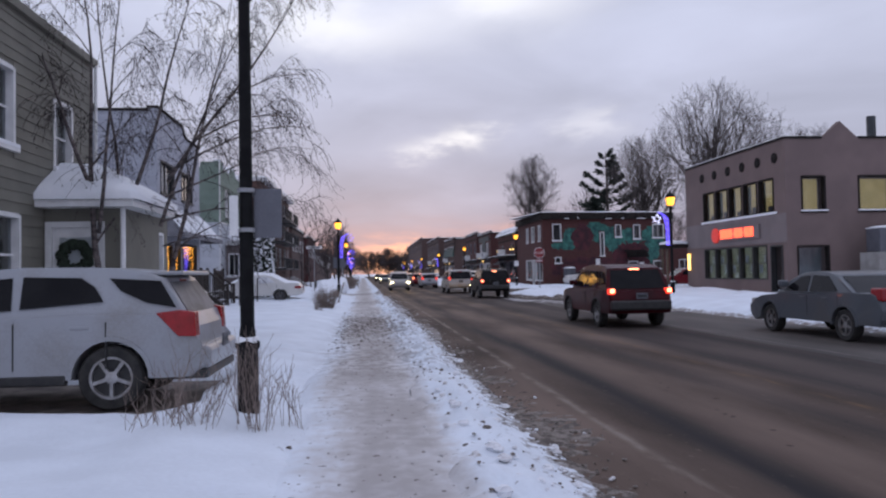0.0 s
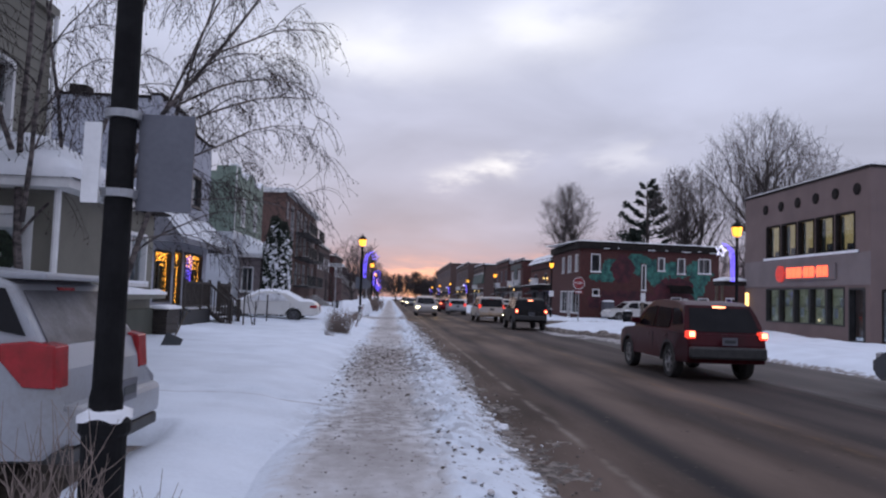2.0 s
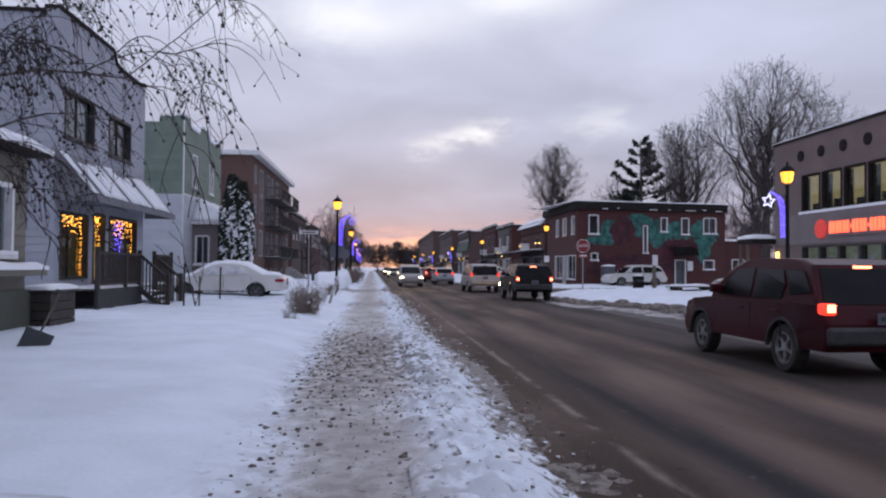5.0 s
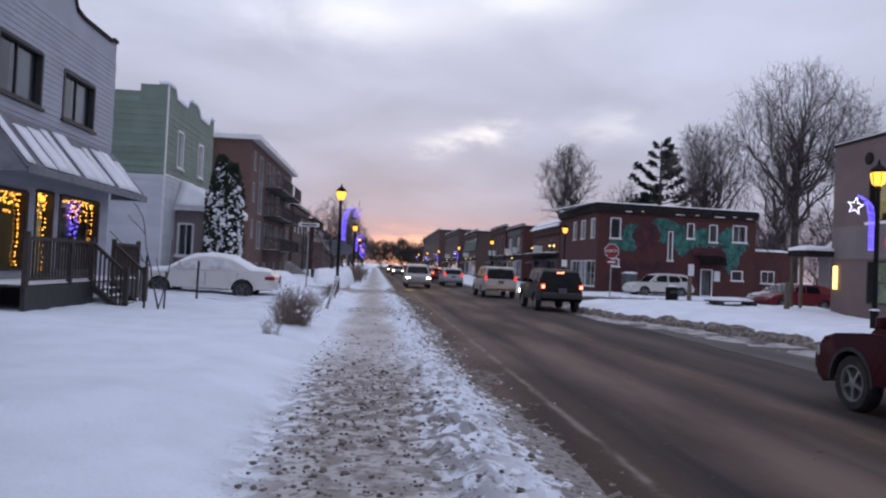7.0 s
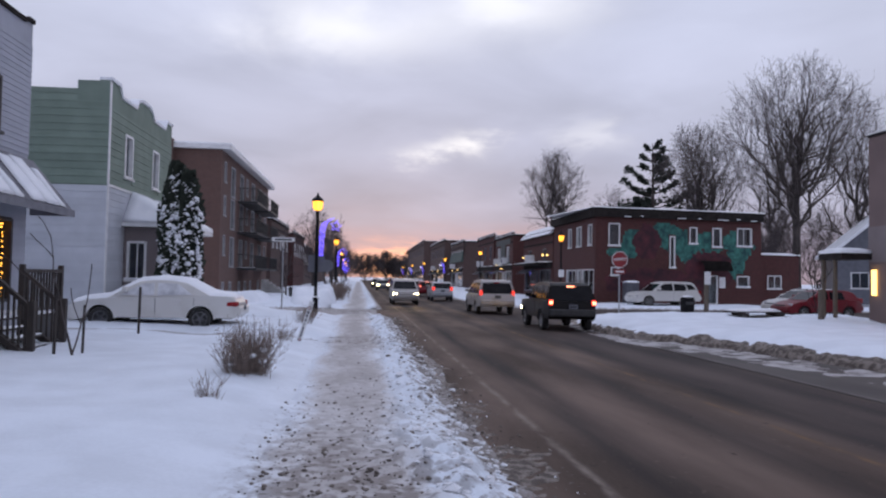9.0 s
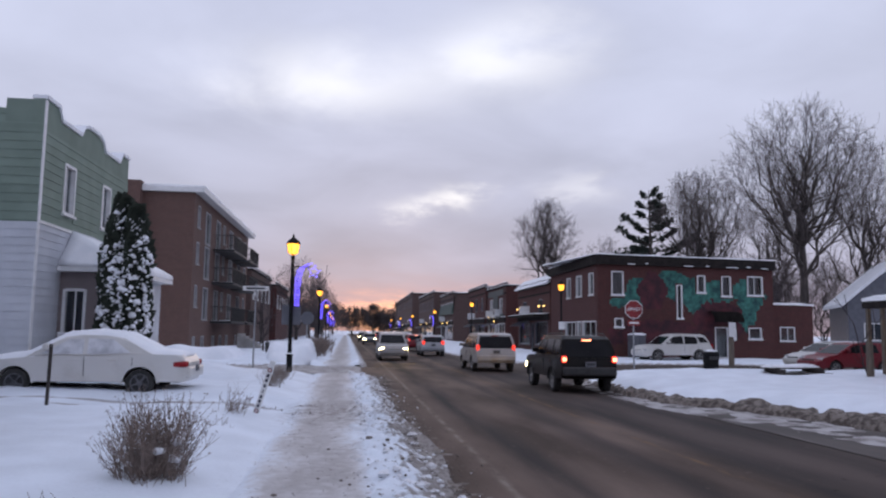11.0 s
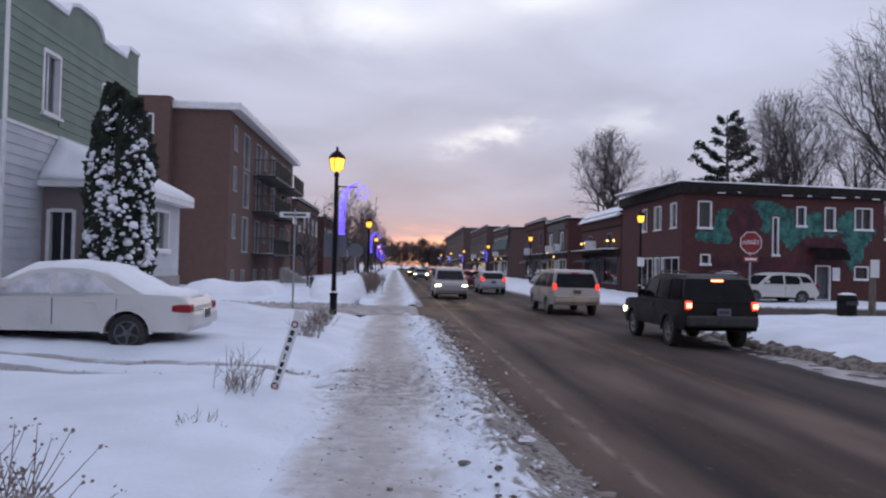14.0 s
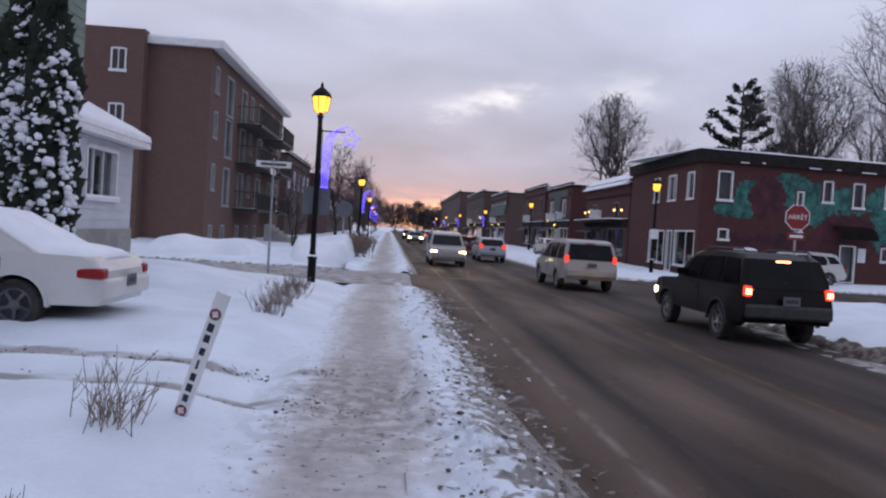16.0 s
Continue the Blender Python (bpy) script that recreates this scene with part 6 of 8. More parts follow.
            for k in range(nn):
                t0, t1 = math.pi * k / nn, math.pi * (k + 1) / nn
                r0, r1 = R + 0.055, R + 0.105
                ys = s * (hw_low(wx, 0.5) - 0.05), s * (hw_low(wx, 0.5) + 0.012)
                pv = [bm.verts.new((wx + r * math.cos(t), yy, R + r * math.sin(t))) for yy in ys for r, t in ((r0, t0), (r1, t0), (r1, t1), (r0, t1))]
                for fc in ((4, 5, 6, 7), (0, 3, 2, 1), (1, 2, 6, 5), (0, 4, 7, 3)):
                    bm.faces.new([pv[i] for i in fc])
            part("arch_trim", bm, lower_trim or paint, car)
    # lamps, bumpers, plate, mirrors
    for s in (1, -1):
        y1 = s * hw_low(xr + (0.05 if not tail_dx else 0.03 + (tail_dx[0] + tail_dx[1]) / 2), 0.9)
        x_at = min(x for x, z in outline if abs(z - (tail_z[0] + tail_z[1]) / 2) < 0.2)
        a, b = sorted((y1 - s * tail_w, y1 + s * 0.010))
        d0, d1 = tail_dx or (-0.012, 0.10 if tall_tail else 0.30)
        if tail_poly:
            bm = bmesh.new()
            oo = [bm.verts.new((x, s * (hw_low(x, z) + 0.012), z)) for x, z in tail_poly]
            ii = [bm.verts.new((x, s * (hw_low(x, z) - 0.20), z)) for x, z in tail_poly]
            bm.faces.new(oo)
            bm.faces.new(ii[::-1])
            for k in range(len(oo)):
                bm.faces.new((oo[k], ii[k], ii[(k + 1) % len(oo)], oo[(k + 1) % len(oo)]))
            bmesh.ops.recalc_face_normals(bm, faces=bm.faces[:])
            bmesh.ops.bevel(bm, geom=bm.edges[:], offset=0.012, segments=2, affect="EDGES", profile=0.5)
            tl = part("tail_lamp", bm, tail, car, "swept red tail lamp")
        else:
            tl = part("tail_lamp", boxes((x_at + d0, x_at + d1, a, b, *tail_z), bevel=0.03), tail, car, "red tail lamp")
        if hot:
            c = (a + b) / 2
            part("lamp_core", boxes((x_at - 0.02, x_at - 0.005, c - 0.06, c + 0.06, tail_z[0] + 0.04, tail_z[0] + 0.15), bevel=0.006), TAIL_HOT, tl)
        y2 = s * hw_low(xf - 0.1, 0.7)
        a, b = sorted((y2 - s * 0.30, y2 + s * 0.004))
        x_h = max(x for x, z in outline if 0.62 < z < 0.80)
        part("head_lamp", boxes((x_h - 0.22, x_h + 0.012, a, b, 0.62, 0.78), bevel=0.03), head, car, "head lamp")
        mx = max(x for x, z in cabin) - 0.55
        mz = ztop + 0.08
        a, b = sorted((s * (W / 2 - 0.06), s * (W / 2 + 0.15)))
        part("wing_mirror", boxes((mx - 0.05, mx + 0.08, a, b, mz, mz + 0.15), bevel=0.03), paint, car)
    part("rear_bumper", boxes((xr - 0.05, xr + 0.16, -W / 2 * 0.90, W / 2 * 0.90, zb + 0.08, zb + 0.34), bevel=0.05), lower_trim or paint, car)
    part("front_bumper", boxes((xf - 0.16, xf + 0.05, -W / 2 * 0.90, W / 2 * 0.90, zb + 0.03, zb + 0.28), bevel=0.05), lower_trim or paint, car)
    part("grille", boxes((xf - 0.04, xf + 0.018, -0.42, 0.42, 0.50, 0.70), bevel=0.01), BLACK_TRIM, car)
    part("underbody", boxes((xr + 0.2, xf - 0.2, -W / 2 * 0.8, W / 2 * 0.8, zb - 0.02, zb + 0.05)), BLACK_TRIM, car)
    pl = part("number_plate", boxes((xr - 0.07, xr - 0.052, -0.16, 0.16, tail_z[0] - 0.12, tail_z[0] + 0.04)), SIGN_BACK, car)
    part("plate_bar", boxes((xr - 0.074, xr - 0.0705, -0.12, 0.12, tail_z[0] - 0.075, tail_z[0] - 0.01)), PLASTIC_DARK, pl)
    x_r, z_r = cabin[1]
    part("high_brake_lamp", boxes((x_r - 0.03, x_r + 0.04, -0.14, 0.14, z_r - 0.06, z_r - 0.015)), TAIL_HOT if hot else TAIL_OFF, car)
    bm = bmesh.new()
    tube(bm, [(x_r - 0.16, 0.05, z_r - 0.42), (x_r - 0.12, -0.42, z_r - 0.36)], 0.012, 4)
    part("rear_wiper", bm, BLACK_TRIM, car)
    for s in (1, -1):
        if len(sides) > 1:
            for q in sides[:2]:
                hx = sum(x for x, _ in q) / len(q) - 0.3
                yy = s * (hw_low(hx, ztop - 0.12) + 0.012)
                a, b = sorted((yy, yy - s * 0.03))
                part("door_handle", boxes((hx, hx + 0.2, a, b, ztop - 0.16, ztop - 0.12), bevel=0.008), paint, car)
    if sill_trim:
        for s in (1, -1):
            a, b = sorted((s * (W / 2 - 0.10), s * (W / 2 + 0.006)))
            part("sill_cladding", boxes((wheels[0] + R + 0.12, wheels[1] - R - 0.12, a, b, zb - 0.06, zb + 0.06), bevel=0.02), BLACK_TRIM, car)
    for s in (1, -1):
        for q in sides[:2]:
            xx = q[0][0] - 0.05
            yy = s * (hw_low(xx, 0.75) + 0.001)
            a, b = sorted((yy, yy - s * 0.03))
            part("door_seam", boxes((xx - 0.006, xx + 0.006, a, b, zb + 0.12, ztop - 0.08)), BLACK_TRIM, car)
    if chrome:
        part("chrome_strip", boxes((xr + 0.005, xr + 0.03, -0.62, 0.62, tail_z[0] - 0.20, tail_z[0] - 0.165), bevel=0.008), GALV, car)
    if spoiler:
        x_r, z_r = cabin[1]
        h = hw_cab(z_r) - 0.04
        part("spoiler", boxes((x_r - 0.20, x_r + 0.22, -h, h, z_r + 0.035, z_r + 0.085), bevel=0.02), paint, car)
        part("skid_trim", boxes((xr - 0.02, xr + 0.5, -W / 2 * 0.93, W / 2 * 0.93, zb - 0.03, zb + 0.07), bevel=0.02), BLACK_TRIM, car)
    if roof_rails:
        for s in (1, -1):
            bm = bmesh.new()
            y = s * (hw_cab(zroof) - 0.08)
            tube(bm, [(cabin[1][0] + 0.15, y, zroof + 0.01), (cabin[1][0] + 0.3, y, zroof + 0.06), (cabin[-2][0] - 0.5, y, zroof + 0.06), (cabin[-2][0] - 0.3, y, zroof)], 0.018, 6)
            part("roof_rail", bm, BLACK_TRIM, car)
    if snow:
        # a thick settled blanket over bonnet, roof and boot
        prof = spline([p for p in snow], 0.15)
        bm = bmesh.new()
        rows = []
        for x, z in prof:
            row = []
            for k in range(13):
                v = -1 + 2 * k / 12
                h = hw_cab(z) if z > ztop + 0.05 else hw_low(x, z) * 0.97
                dome = 0.15 * (1 - v ** 4)
                row.append(bm.verts.new((x, v * h * 1.01, z - 0.03 + dome + 0.025 * nz(x * 2, v * 3, 1.0, 4) - (0.10 if abs(v) > 0.99 else 0))))
            rows.append(row)
        for r0, r1 in zip(rows, rows[1:]):
            for k in range(12):
                bm.faces.new((r0[k], r0[k + 1], r1[k + 1], r1[k]))
        ret = bmesh.ops.extrude_face_region(bm, geom=bm.faces[:])
        for v in ret["geom"]:
            if isinstance(v, bmesh.types.BMVert):
                v.co.z -= 0.06
        bmesh.ops.recalc_face_normals(bm, faces=bm.faces[:])
        part("snow_cover", bm, SNOW_ROOF, car, "thick snow lying on the car", smooth=True)
    elif snow is None:
        x0, x1 = cabin[1][0] + 0.1, cabin[-2][0] - 0.05
        h = hw_cab(zroof) - 0.05
        part("roof_frost", lumpy_slab(x0, x1, -h, h, zroof - 0.004, 0.035, step=0.25, amp=0.01), SNOW_ROOF, car, smooth=True)
    return car


SUV_LOW = [(-2.32, 0.40), (-2.38, 0.55), (-2.36, 0.78), (-2.27, 1.00), (-1.0, 1.04), (0.3, 1.03), (1.15, 1.03), (1.9, 0.97), (2.2, 0.86), (2.33, 0.62), (2.30, 0.34), (2.15, 0.28)]
SUV_CAB = [(-2.22, 0.98), (-1.86, 1.60), (-1.55, 1.68), (-0.4, 1.71), (0.2, 1.66), (0.45, 1.58), (1.22, 0.98)]
SUV_SIDE = [[(-0.32, 1.08), (-0.30, 1.56), (0.30, 1.52), (0.85, 1.10)], [(-1.24, 1.09), (-1.30, 1.30), (-1.16, 1.52), (-0.42, 1.55), (-0.42, 1.08)], [(-2.00, 1.20), (-1.72, 1.50), (-1.26, 1.53), (-1.38, 1.36), (-1.45, 1.16)]]
VAN_LOW = [(-2.5, 0.42), (-2.56, 0.58), (-2.52, 0.80), (-2.44, 1.02), (-1.0, 1.02), (0.8, 1.0), (1.5, 0.98), (2.1, 0.88), (2.42, 0.68), (2.45, 0.40), (2.25, 0.27)]
VAN_CAB = [(-2.42, 1.0), (-2.18, 1.66), (-1.9, 1.74), (-0.6, 1.76), (0.3, 1.70), (0.6, 1.60), (1.75, 0.97)]
VAN_SIDE = [[(0.0, 1.06), (0.0, 1.60), (0.45, 1.55), (1.25, 1.06)], [(-1.15, 1.06), (-1.12, 1.62), (-0.1, 1.61), (-0.1, 1.06)], [(-2.22, 1.08), (-2.04, 1.60), (-1.25, 1.62), (-1.28, 1.06)]]
JEEP_LOW = [(-2.28, 0.45), (-2.34, 0.60), (-2.30, 0.85), (-2.24, 1.06), (-1.0, 1.08), (0.6, 1.07), (1.0, 1.07), (1.9, 1.02), (2.2, 0.95), (2.28, 0.65), (2.28, 0.42), (2.1, 0.36)]
JEEP_CAB = [(-2.20, 1.02), (-1.98, 1.62), (-1.75, 1.71), (-0.5, 1.73), (0.05, 1.70), (0.28, 1.64), (0.98, 1.04)]
JEEP_SIDE = [[(-0.35, 1.13), (-0.35, 1.60), (0.16, 1.58), (0.62, 1.13)], [(-1.22, 1.13), (-1.18, 1.62), (-0.45, 1.61), (-0.45, 1.13)], [(-2.02, 1.15), (-1.86, 1.60), (-1.30, 1.62), (-1.34, 1.13)]]
SED_LOW = [(-2.38, 0.36), (-2.45, 0.52), (-2.42, 0.80), (-2.30, 0.98), (-1.55, 1.00), (-0.5, 0.94), (0.9, 0.93), (1.7, 0.86), (2.2, 0.74), (2.42, 0.58), (2.40, 0.32), (2.2, 0.24)]
SED_CAB = [(-1.72, 0.95), (-0.95, 1.36), (-0.55, 1.42), (0.0, 1.43), (0.35, 1.38), (1.22, 0.90)]
SED_SIDE = [[(-0.08, 0.99), (-0.06, 1.34), (0.26, 1.32), (0.85, 0.99)], [(-1.15, 1.02), (-0.72, 1.33), (-0.16, 1.35), (-0.18, 0.99)]]
HAT_LOW = [(-2.05, 0.36), (-2.12, 0.52), (-2.08, 0.80), (-2.0, 0.98), (-1.0, 0.98), (0.9, 0.95), (1.6, 0.87), (2.0, 0.72), (2.12, 0.55), (2.1, 0.32), (1.95, 0.25)]
HAT_CAB = [(-1.95, 0.95), (-1.55, 1.42), (-1.2, 1.50), (-0.3, 1.51), (0.25, 1.45), (1.2, 0.92)]
HAT_SIDE = [[(-0.1, 1.02), (-0.1, 1.40), (0.2, 1.38), (0.82, 1.02)], [(-1.05, 1.02), (-0.95, 1.40), (-0.2, 1.41), (-0.2, 1.02)]]

EQ_LOW = [(-2.34, 0.36), (-2.46, 0.46), (-2.48, 0.62), (-2.38, 0.70), (-2.36, 0.93), (-2.30, 1.09), (-1.0, 1.09), (0.3, 1.05), (1.15, 1.02), (1.9, 0.96), (2.2, 0.88), (2.33, 0.62), (2.30, 0.34), (2.15, 0.28)]
EQ_CAB = [(-2.30, 1.04), (-2.00, 1.50), (-1.80, 1.59), (-1.2, 1.64), (-0.4, 1.65), (0.2, 1.61), (0.45, 1.54), (1.22, 0.98)]
EQ_SIDE = [[(-0.32, 1.16), (-0.30, 1.53), (0.30, 1.49), (0.90, 1.12)], [(-1.33, 1.24), (-1.22, 1.41), (-1.06, 1.52), (-0.42, 1.54), (-0.42, 1.17)],
           [(-2.15, 1.16), (-1.96, 1.47), (-1.38, 1.51), (-1.52, 1.36), (-1.82, 1.22)]]
vehicle(pose(-5.36, 11.12, -0.05, 0, 0, 180), "dusty silver parked SUV with unlit red tail lamp", "SUV", SILVER, EQ_LOW, EQ_CAB, EQ_SIDE, 1.86, (-1.43, 1.42), R=0.37, taper=0.05,
        rear_glass=FROST_GLASS, tail_z=(0.76, 1.04), tail_poly=[(-2.38, 0.82), (-2.36, 1.10), (-2.20, 1.13), (-1.93, 1.10), (-2.18, 0.83)], sill_trim=True, spokes=5, spoiler=True)
vehicle(pose(-7.05, 41.95, 0.06, 0, 0, 180), "white parked sedan under a thick blanket of snow", "car", WHITE_CAR, SED_LOW, SED_CAB, SED_SIDE, 1.82, (-1.38, 1.38), R=0.33,
        glass=SNOWY_GLASS, rim=FROST_GLASS, tail_z=(0.70, 0.84), tail_dx=(-0.01, 0.34), snow=[(-2.33, 0.87), (-2.15, 0.95), (-1.7, 1.0), (-0.95, 1.38), (-0.3, 1.45), (0.35, 1.41), (1.2, 0.95), (2.1, 0.80), (2.36, 0.62)])
vehicle(pose(6.1, 22.9, -0.12, 0, 0, 90.6), "dark maroon SUV driving with lit brake lamps", "SUV", MAROON_CAR, SUV_LOW, SUV_CAB, SUV_SIDE, 1.84, (-1.36, 1.42), R=0.36,
        tail=TAIL_ON, hot=True, tail_z=(0.90, 1.06), tail_w=0.16, tail_dx=(-0.012, 0.2), lower_trim=BLACK_TRIM)
vehicle(pose(5.6, 58.8, -0.12, 0, 0, 90.6), "salt-stained silver minivan with red tail lamps", "minivan", GOLD_CAR, VAN_LOW, VAN_CAB, VAN_SIDE, 1.95, (-1.50, 1.50), R=0.34,
        tail=TAIL_ON, tail_z=(0.95, 1.22), tall_tail=True, tail_w=0.13)
vehicle(pose(6.25, 47.0, -0.12, 0, 0, 90.6), "black boxy SUV with lit brake lamps", "SUV", BLACK_CAR, JEEP_LOW, JEEP_CAB, JEEP_SIDE, 1.84, (-1.32, 1.34), R=0.36,
        tail=TAIL_ON, hot=True, tail_z=(0.92, 1.12), tall_tail=True, tail_w=0.13, roof_rails=True, lower_trim=BLACK_TRIM, head=HEAD_ON, chrome=True)
vehicle(pose(4.9, 79.0, -0.12, 0, 0, 90.6), "silver hatchback in the traffic lane", "car", SILVER, HAT_LOW, HAT_CAB, HAT_SIDE, 1.76, (-1.25, 1.28), R=0.32, tail=TAIL_ON)
vehicle(pose(4.75, 92.0, -0.12, 0, 0, 90.6), "red hatchback with lit tail lamps", "car", RED_CAR, HAT_LOW, HAT_CAB, HAT_SIDE, 1.76, (-1.25, 1.28), R=0.32, tail=TAIL_ON, hot=True)
vehicle(pose(4.5, 105, -0.12, 0, 0, 90.6), "dark sedan with lit tail lamps", "car", BLACK_CAR, SED_LOW, SED_CAB, SED_SIDE, 1.8, (-1.38, 1.38), R=0.33, tail=TAIL_ON, hot=True)
vehicle(pose(4.2, 118, -0.12, 0, 0, 90.6), "grey hatchback with lit tail lamps", "car", GREY_CAR, HAT_LOW, HAT_CAB, HAT_SIDE, 1.76, (-1.25, 1.28), R=0.32, tail=TAIL_ON, hot=True)
vehicle(pose(1.6, 70.5, -0.12, 0, 0, -89.4), "pale SUV approaching with bright headlights", "SUV", GOLD_CAR, SUV_LOW, SUV_CAB, SUV_SIDE, 1.84, (-1.36, 1.42), R=0.36, head=HEAD_ON)
for hx in (-0.65, 0.65):
    for eye, aim in (((1.6 + hx, 67.9, 0.62), (1.6 + hx, 61.5, -0.12)), ((6.23 + hx, 49.5, 0.62), (5.7 + hx, 56.2, 0.30))):
        beam = bpy.data.lights.new("headlight_beam", "SPOT")
        beam.energy, beam.color, beam.spot_size, beam.spot_blend, beam.shadow_soft_size = 110, (1.0, 0.60, 0.18), radians(21), 0.9, 0.08
        new("headlight_beam", beam).matrix_world = look(eye, aim)
vehicle(pose(1.2, 122, -0.12, 0, 0, -89.4), "sedan approaching with bright headlights", "car", GREY_CAR, SED_LOW, SED_CAB, SED_SIDE, 1.8, (-1.38, 1.38), R=0.33, head=HEAD_ON)
vehicle(pose(0.7, 148, -0.12, 0, 0, -89.4), "hatchback approaching with bright headlights", "car", BLACK_CAR, HAT_LOW, HAT_CAB, HAT_SIDE, 1.76, (-1.25, 1.28), R=0.32, head=HEAD_ON)
vehicle(pose(9.5, 17.2, -0.11, 0, 0, 91.0), "dark grey sedan parked along the far kerb", "car", GREY_CAR, SED_LOW, SED_CAB, SED_SIDE, 1.8, (-1.38, 1.38), R=0.33)
vehicle(pose(10.9, 88.8, 0.12, 0, 0, 92), "white sedan parked before the shops", "car", WHITE_CAR, SED_LOW, SED_CAB, SED_SIDE, 1.8, (-1.38, 1.38), R=0.33)
vehicle(pose(18.9, 67.9, 0.02, 0, 0, 186), "white SUV parked beside the mural wall", "SUV", WHITE_CAR, SUV_LOW, SUV_CAB, SUV_SIDE, 1.84, (-1.36, 1.42), R=0.36)
vehicle(pose(22.8, 56.6, -0.10, 0, 0, 183), "red parked hatchback on the snowy lot", "car", RED_CAR, HAT_LOW, HAT_CAB, HAT_SIDE, 1.76, (-1.25, 1.28), R=0.32)
vehicle(pose(24.2, 60.2, -0.10, 0, 0, 184), "white hatchback parked behind the red one", "car", WHITE_CAR, HAT_LOW, HAT_CAB, HAT_SIDE, 1.76, (-1.25, 1.28), R=0.32, snow=None)


for k, (x, y, lab, pnt) in enumerate(((4.0, 131, "dark hatchback in the far queue", BLACK_CAR), (3.8, 143, "silver hatchback in the far queue", SILVER), (3.6, 156, "maroon hatchback in the far queue", MAROON_CAR),
                                      (3.4, 170, "grey hatchback in the far queue", GREY_CAR))):
    vehicle(pose(x, y, -0.12, 0, 0, 90.6), lab + " with lit tail lamps", "car", pnt, HAT_LOW, HAT_CAB, HAT_SIDE, 1.76, (-1.25, 1.28), R=0.32, tail=TAIL_ON, hot=True)


# ---- street furniture ----
def street_lamp(x, y, label, arm=0, deco=0, sign_side=False, base=True, light=True, scale=1.0):
    lamp = thing("street_lamp", pose(x, y, 0) @ Matrix.Scale(scale, 4), label, "street lamp", group="street lamps")
    bm = bmesh.new()
    lathe(bm, [(0.16, -0.05), (0.16, 0.04), (0.105, 0.08), (0.105, 0.72), (0.122, 0.74), (0.122, 0.79), (0.08, 0.83), (0.08, 0.90), (0.07, 0.95), (0.058, 4.25), (0.08, 4.27), (0.08, 4.33), (0.05, 4.36), (0.05, 4.40)], 20)
    part("pole", bm, POST_BLACK, lamp, smooth=False)
    bm = lumpy_slab(-0.10, 0.10, -0.10, 0.10, 0.792, 0.09, step=0.06, amp=0.02)
    part("collar_snow", bm, SNOW_ROOF, lamp, smooth=True)
    bm = bmesh.new()
    lathe(bm, [(0.09, 4.40), (0.17, 4.46), (0.22, 4.74), (0.20, 4.80)], 12)
    gl = part("lantern", bm, AMBER, lamp, "glowing amber lantern")
    bm = bmesh.new()
    for k in range(6):
        a = k * math.tau / 6 + 0.26
        tube(bm, [(0.095 * math.cos(a), 0.095 * math.sin(a), 4.40), (0.18 * math.cos(a), 0.18 * math.sin(a), 4.46), (0.23 * math.cos(a), 0.23 * math.sin(a), 4.76)], 0.012, 4)
    part("lantern_frame", bm, POST_BLACK, gl)
    bm = bmesh.new()
    lathe(bm, [(0.25, 4.78), (0.25, 4.81), (0.20, 4.90), (0.08, 5.0), (0.04, 5.03), (0.035, 5.10), (0.012, 5.16)], 16)
    part("cap", bm, POST_BLACK, gl)
    if light:
        li = bpy.data.lights.new("lamp_light", "POINT")
        li.energy, li.color, li.shadow_soft_size = 14, (1.0, 0.55, 0.15), 0.25
        lo = new("lamp_light", li)
        lo.parent = lamp
        lo.location = (0.35, -0.35, 4.5)
    if deco:
        d = deco
        bm = bmesh.new()
        tube(bm, [(0, 0, 3.95), (d * 0.75, 0, 3.95)], 0.018, 6)
        part("arm", bm, POST_BLACK, lamp)
        dec = part("decoration_frame", boxes((d * 0.08 if d > 0 else d * 0.1, d * 0.1 if d > 0 else d * 0.08, -0.01, 0.01, 2.7, 4.0)), POST_BLACK, lamp, "blue light-string star decoration")
        bm, bw = bmesh.new(), bmesh.new()
        for off in (-0.075, -0.025, 0.03, 0.085):
            curve = [(d * (0.22 + off * (1 + t) + 0.42 * t ** 3.2), 0.012 * math.sin(off * 90 + 9 * t), 2.55 + 1.45 * math.sin(t * 1.62) + off * t) for t in [k / 12 for k in range(13)]]
            tube(bm, curve, 0.011, 5)
            for p in curve[::2]:
                bmesh.ops.create_icosphere(bm, subdivisions=1, radius=0.03, matrix=Matrix.Translation(p))
        tips = [(d * 0.92 + (0.25 if k % 2 == 0 else 0.105) * math.sin(k * math.pi / 5 + 0.15), -0.02, 3.78 + (0.25 if k % 2 == 0 else 0.105) * math.cos(k * math.pi / 5 + 0.15)) for k in range(11)]
        tube(bw, tips, 0.016, 5)
        part("light_string", bm, BLUE_LED, dec, kind="stuff")
        part("star_outline", bw, WHITE_LED if deco < 0 else BLUE_LED, dec, kind="stuff")
    return lamp


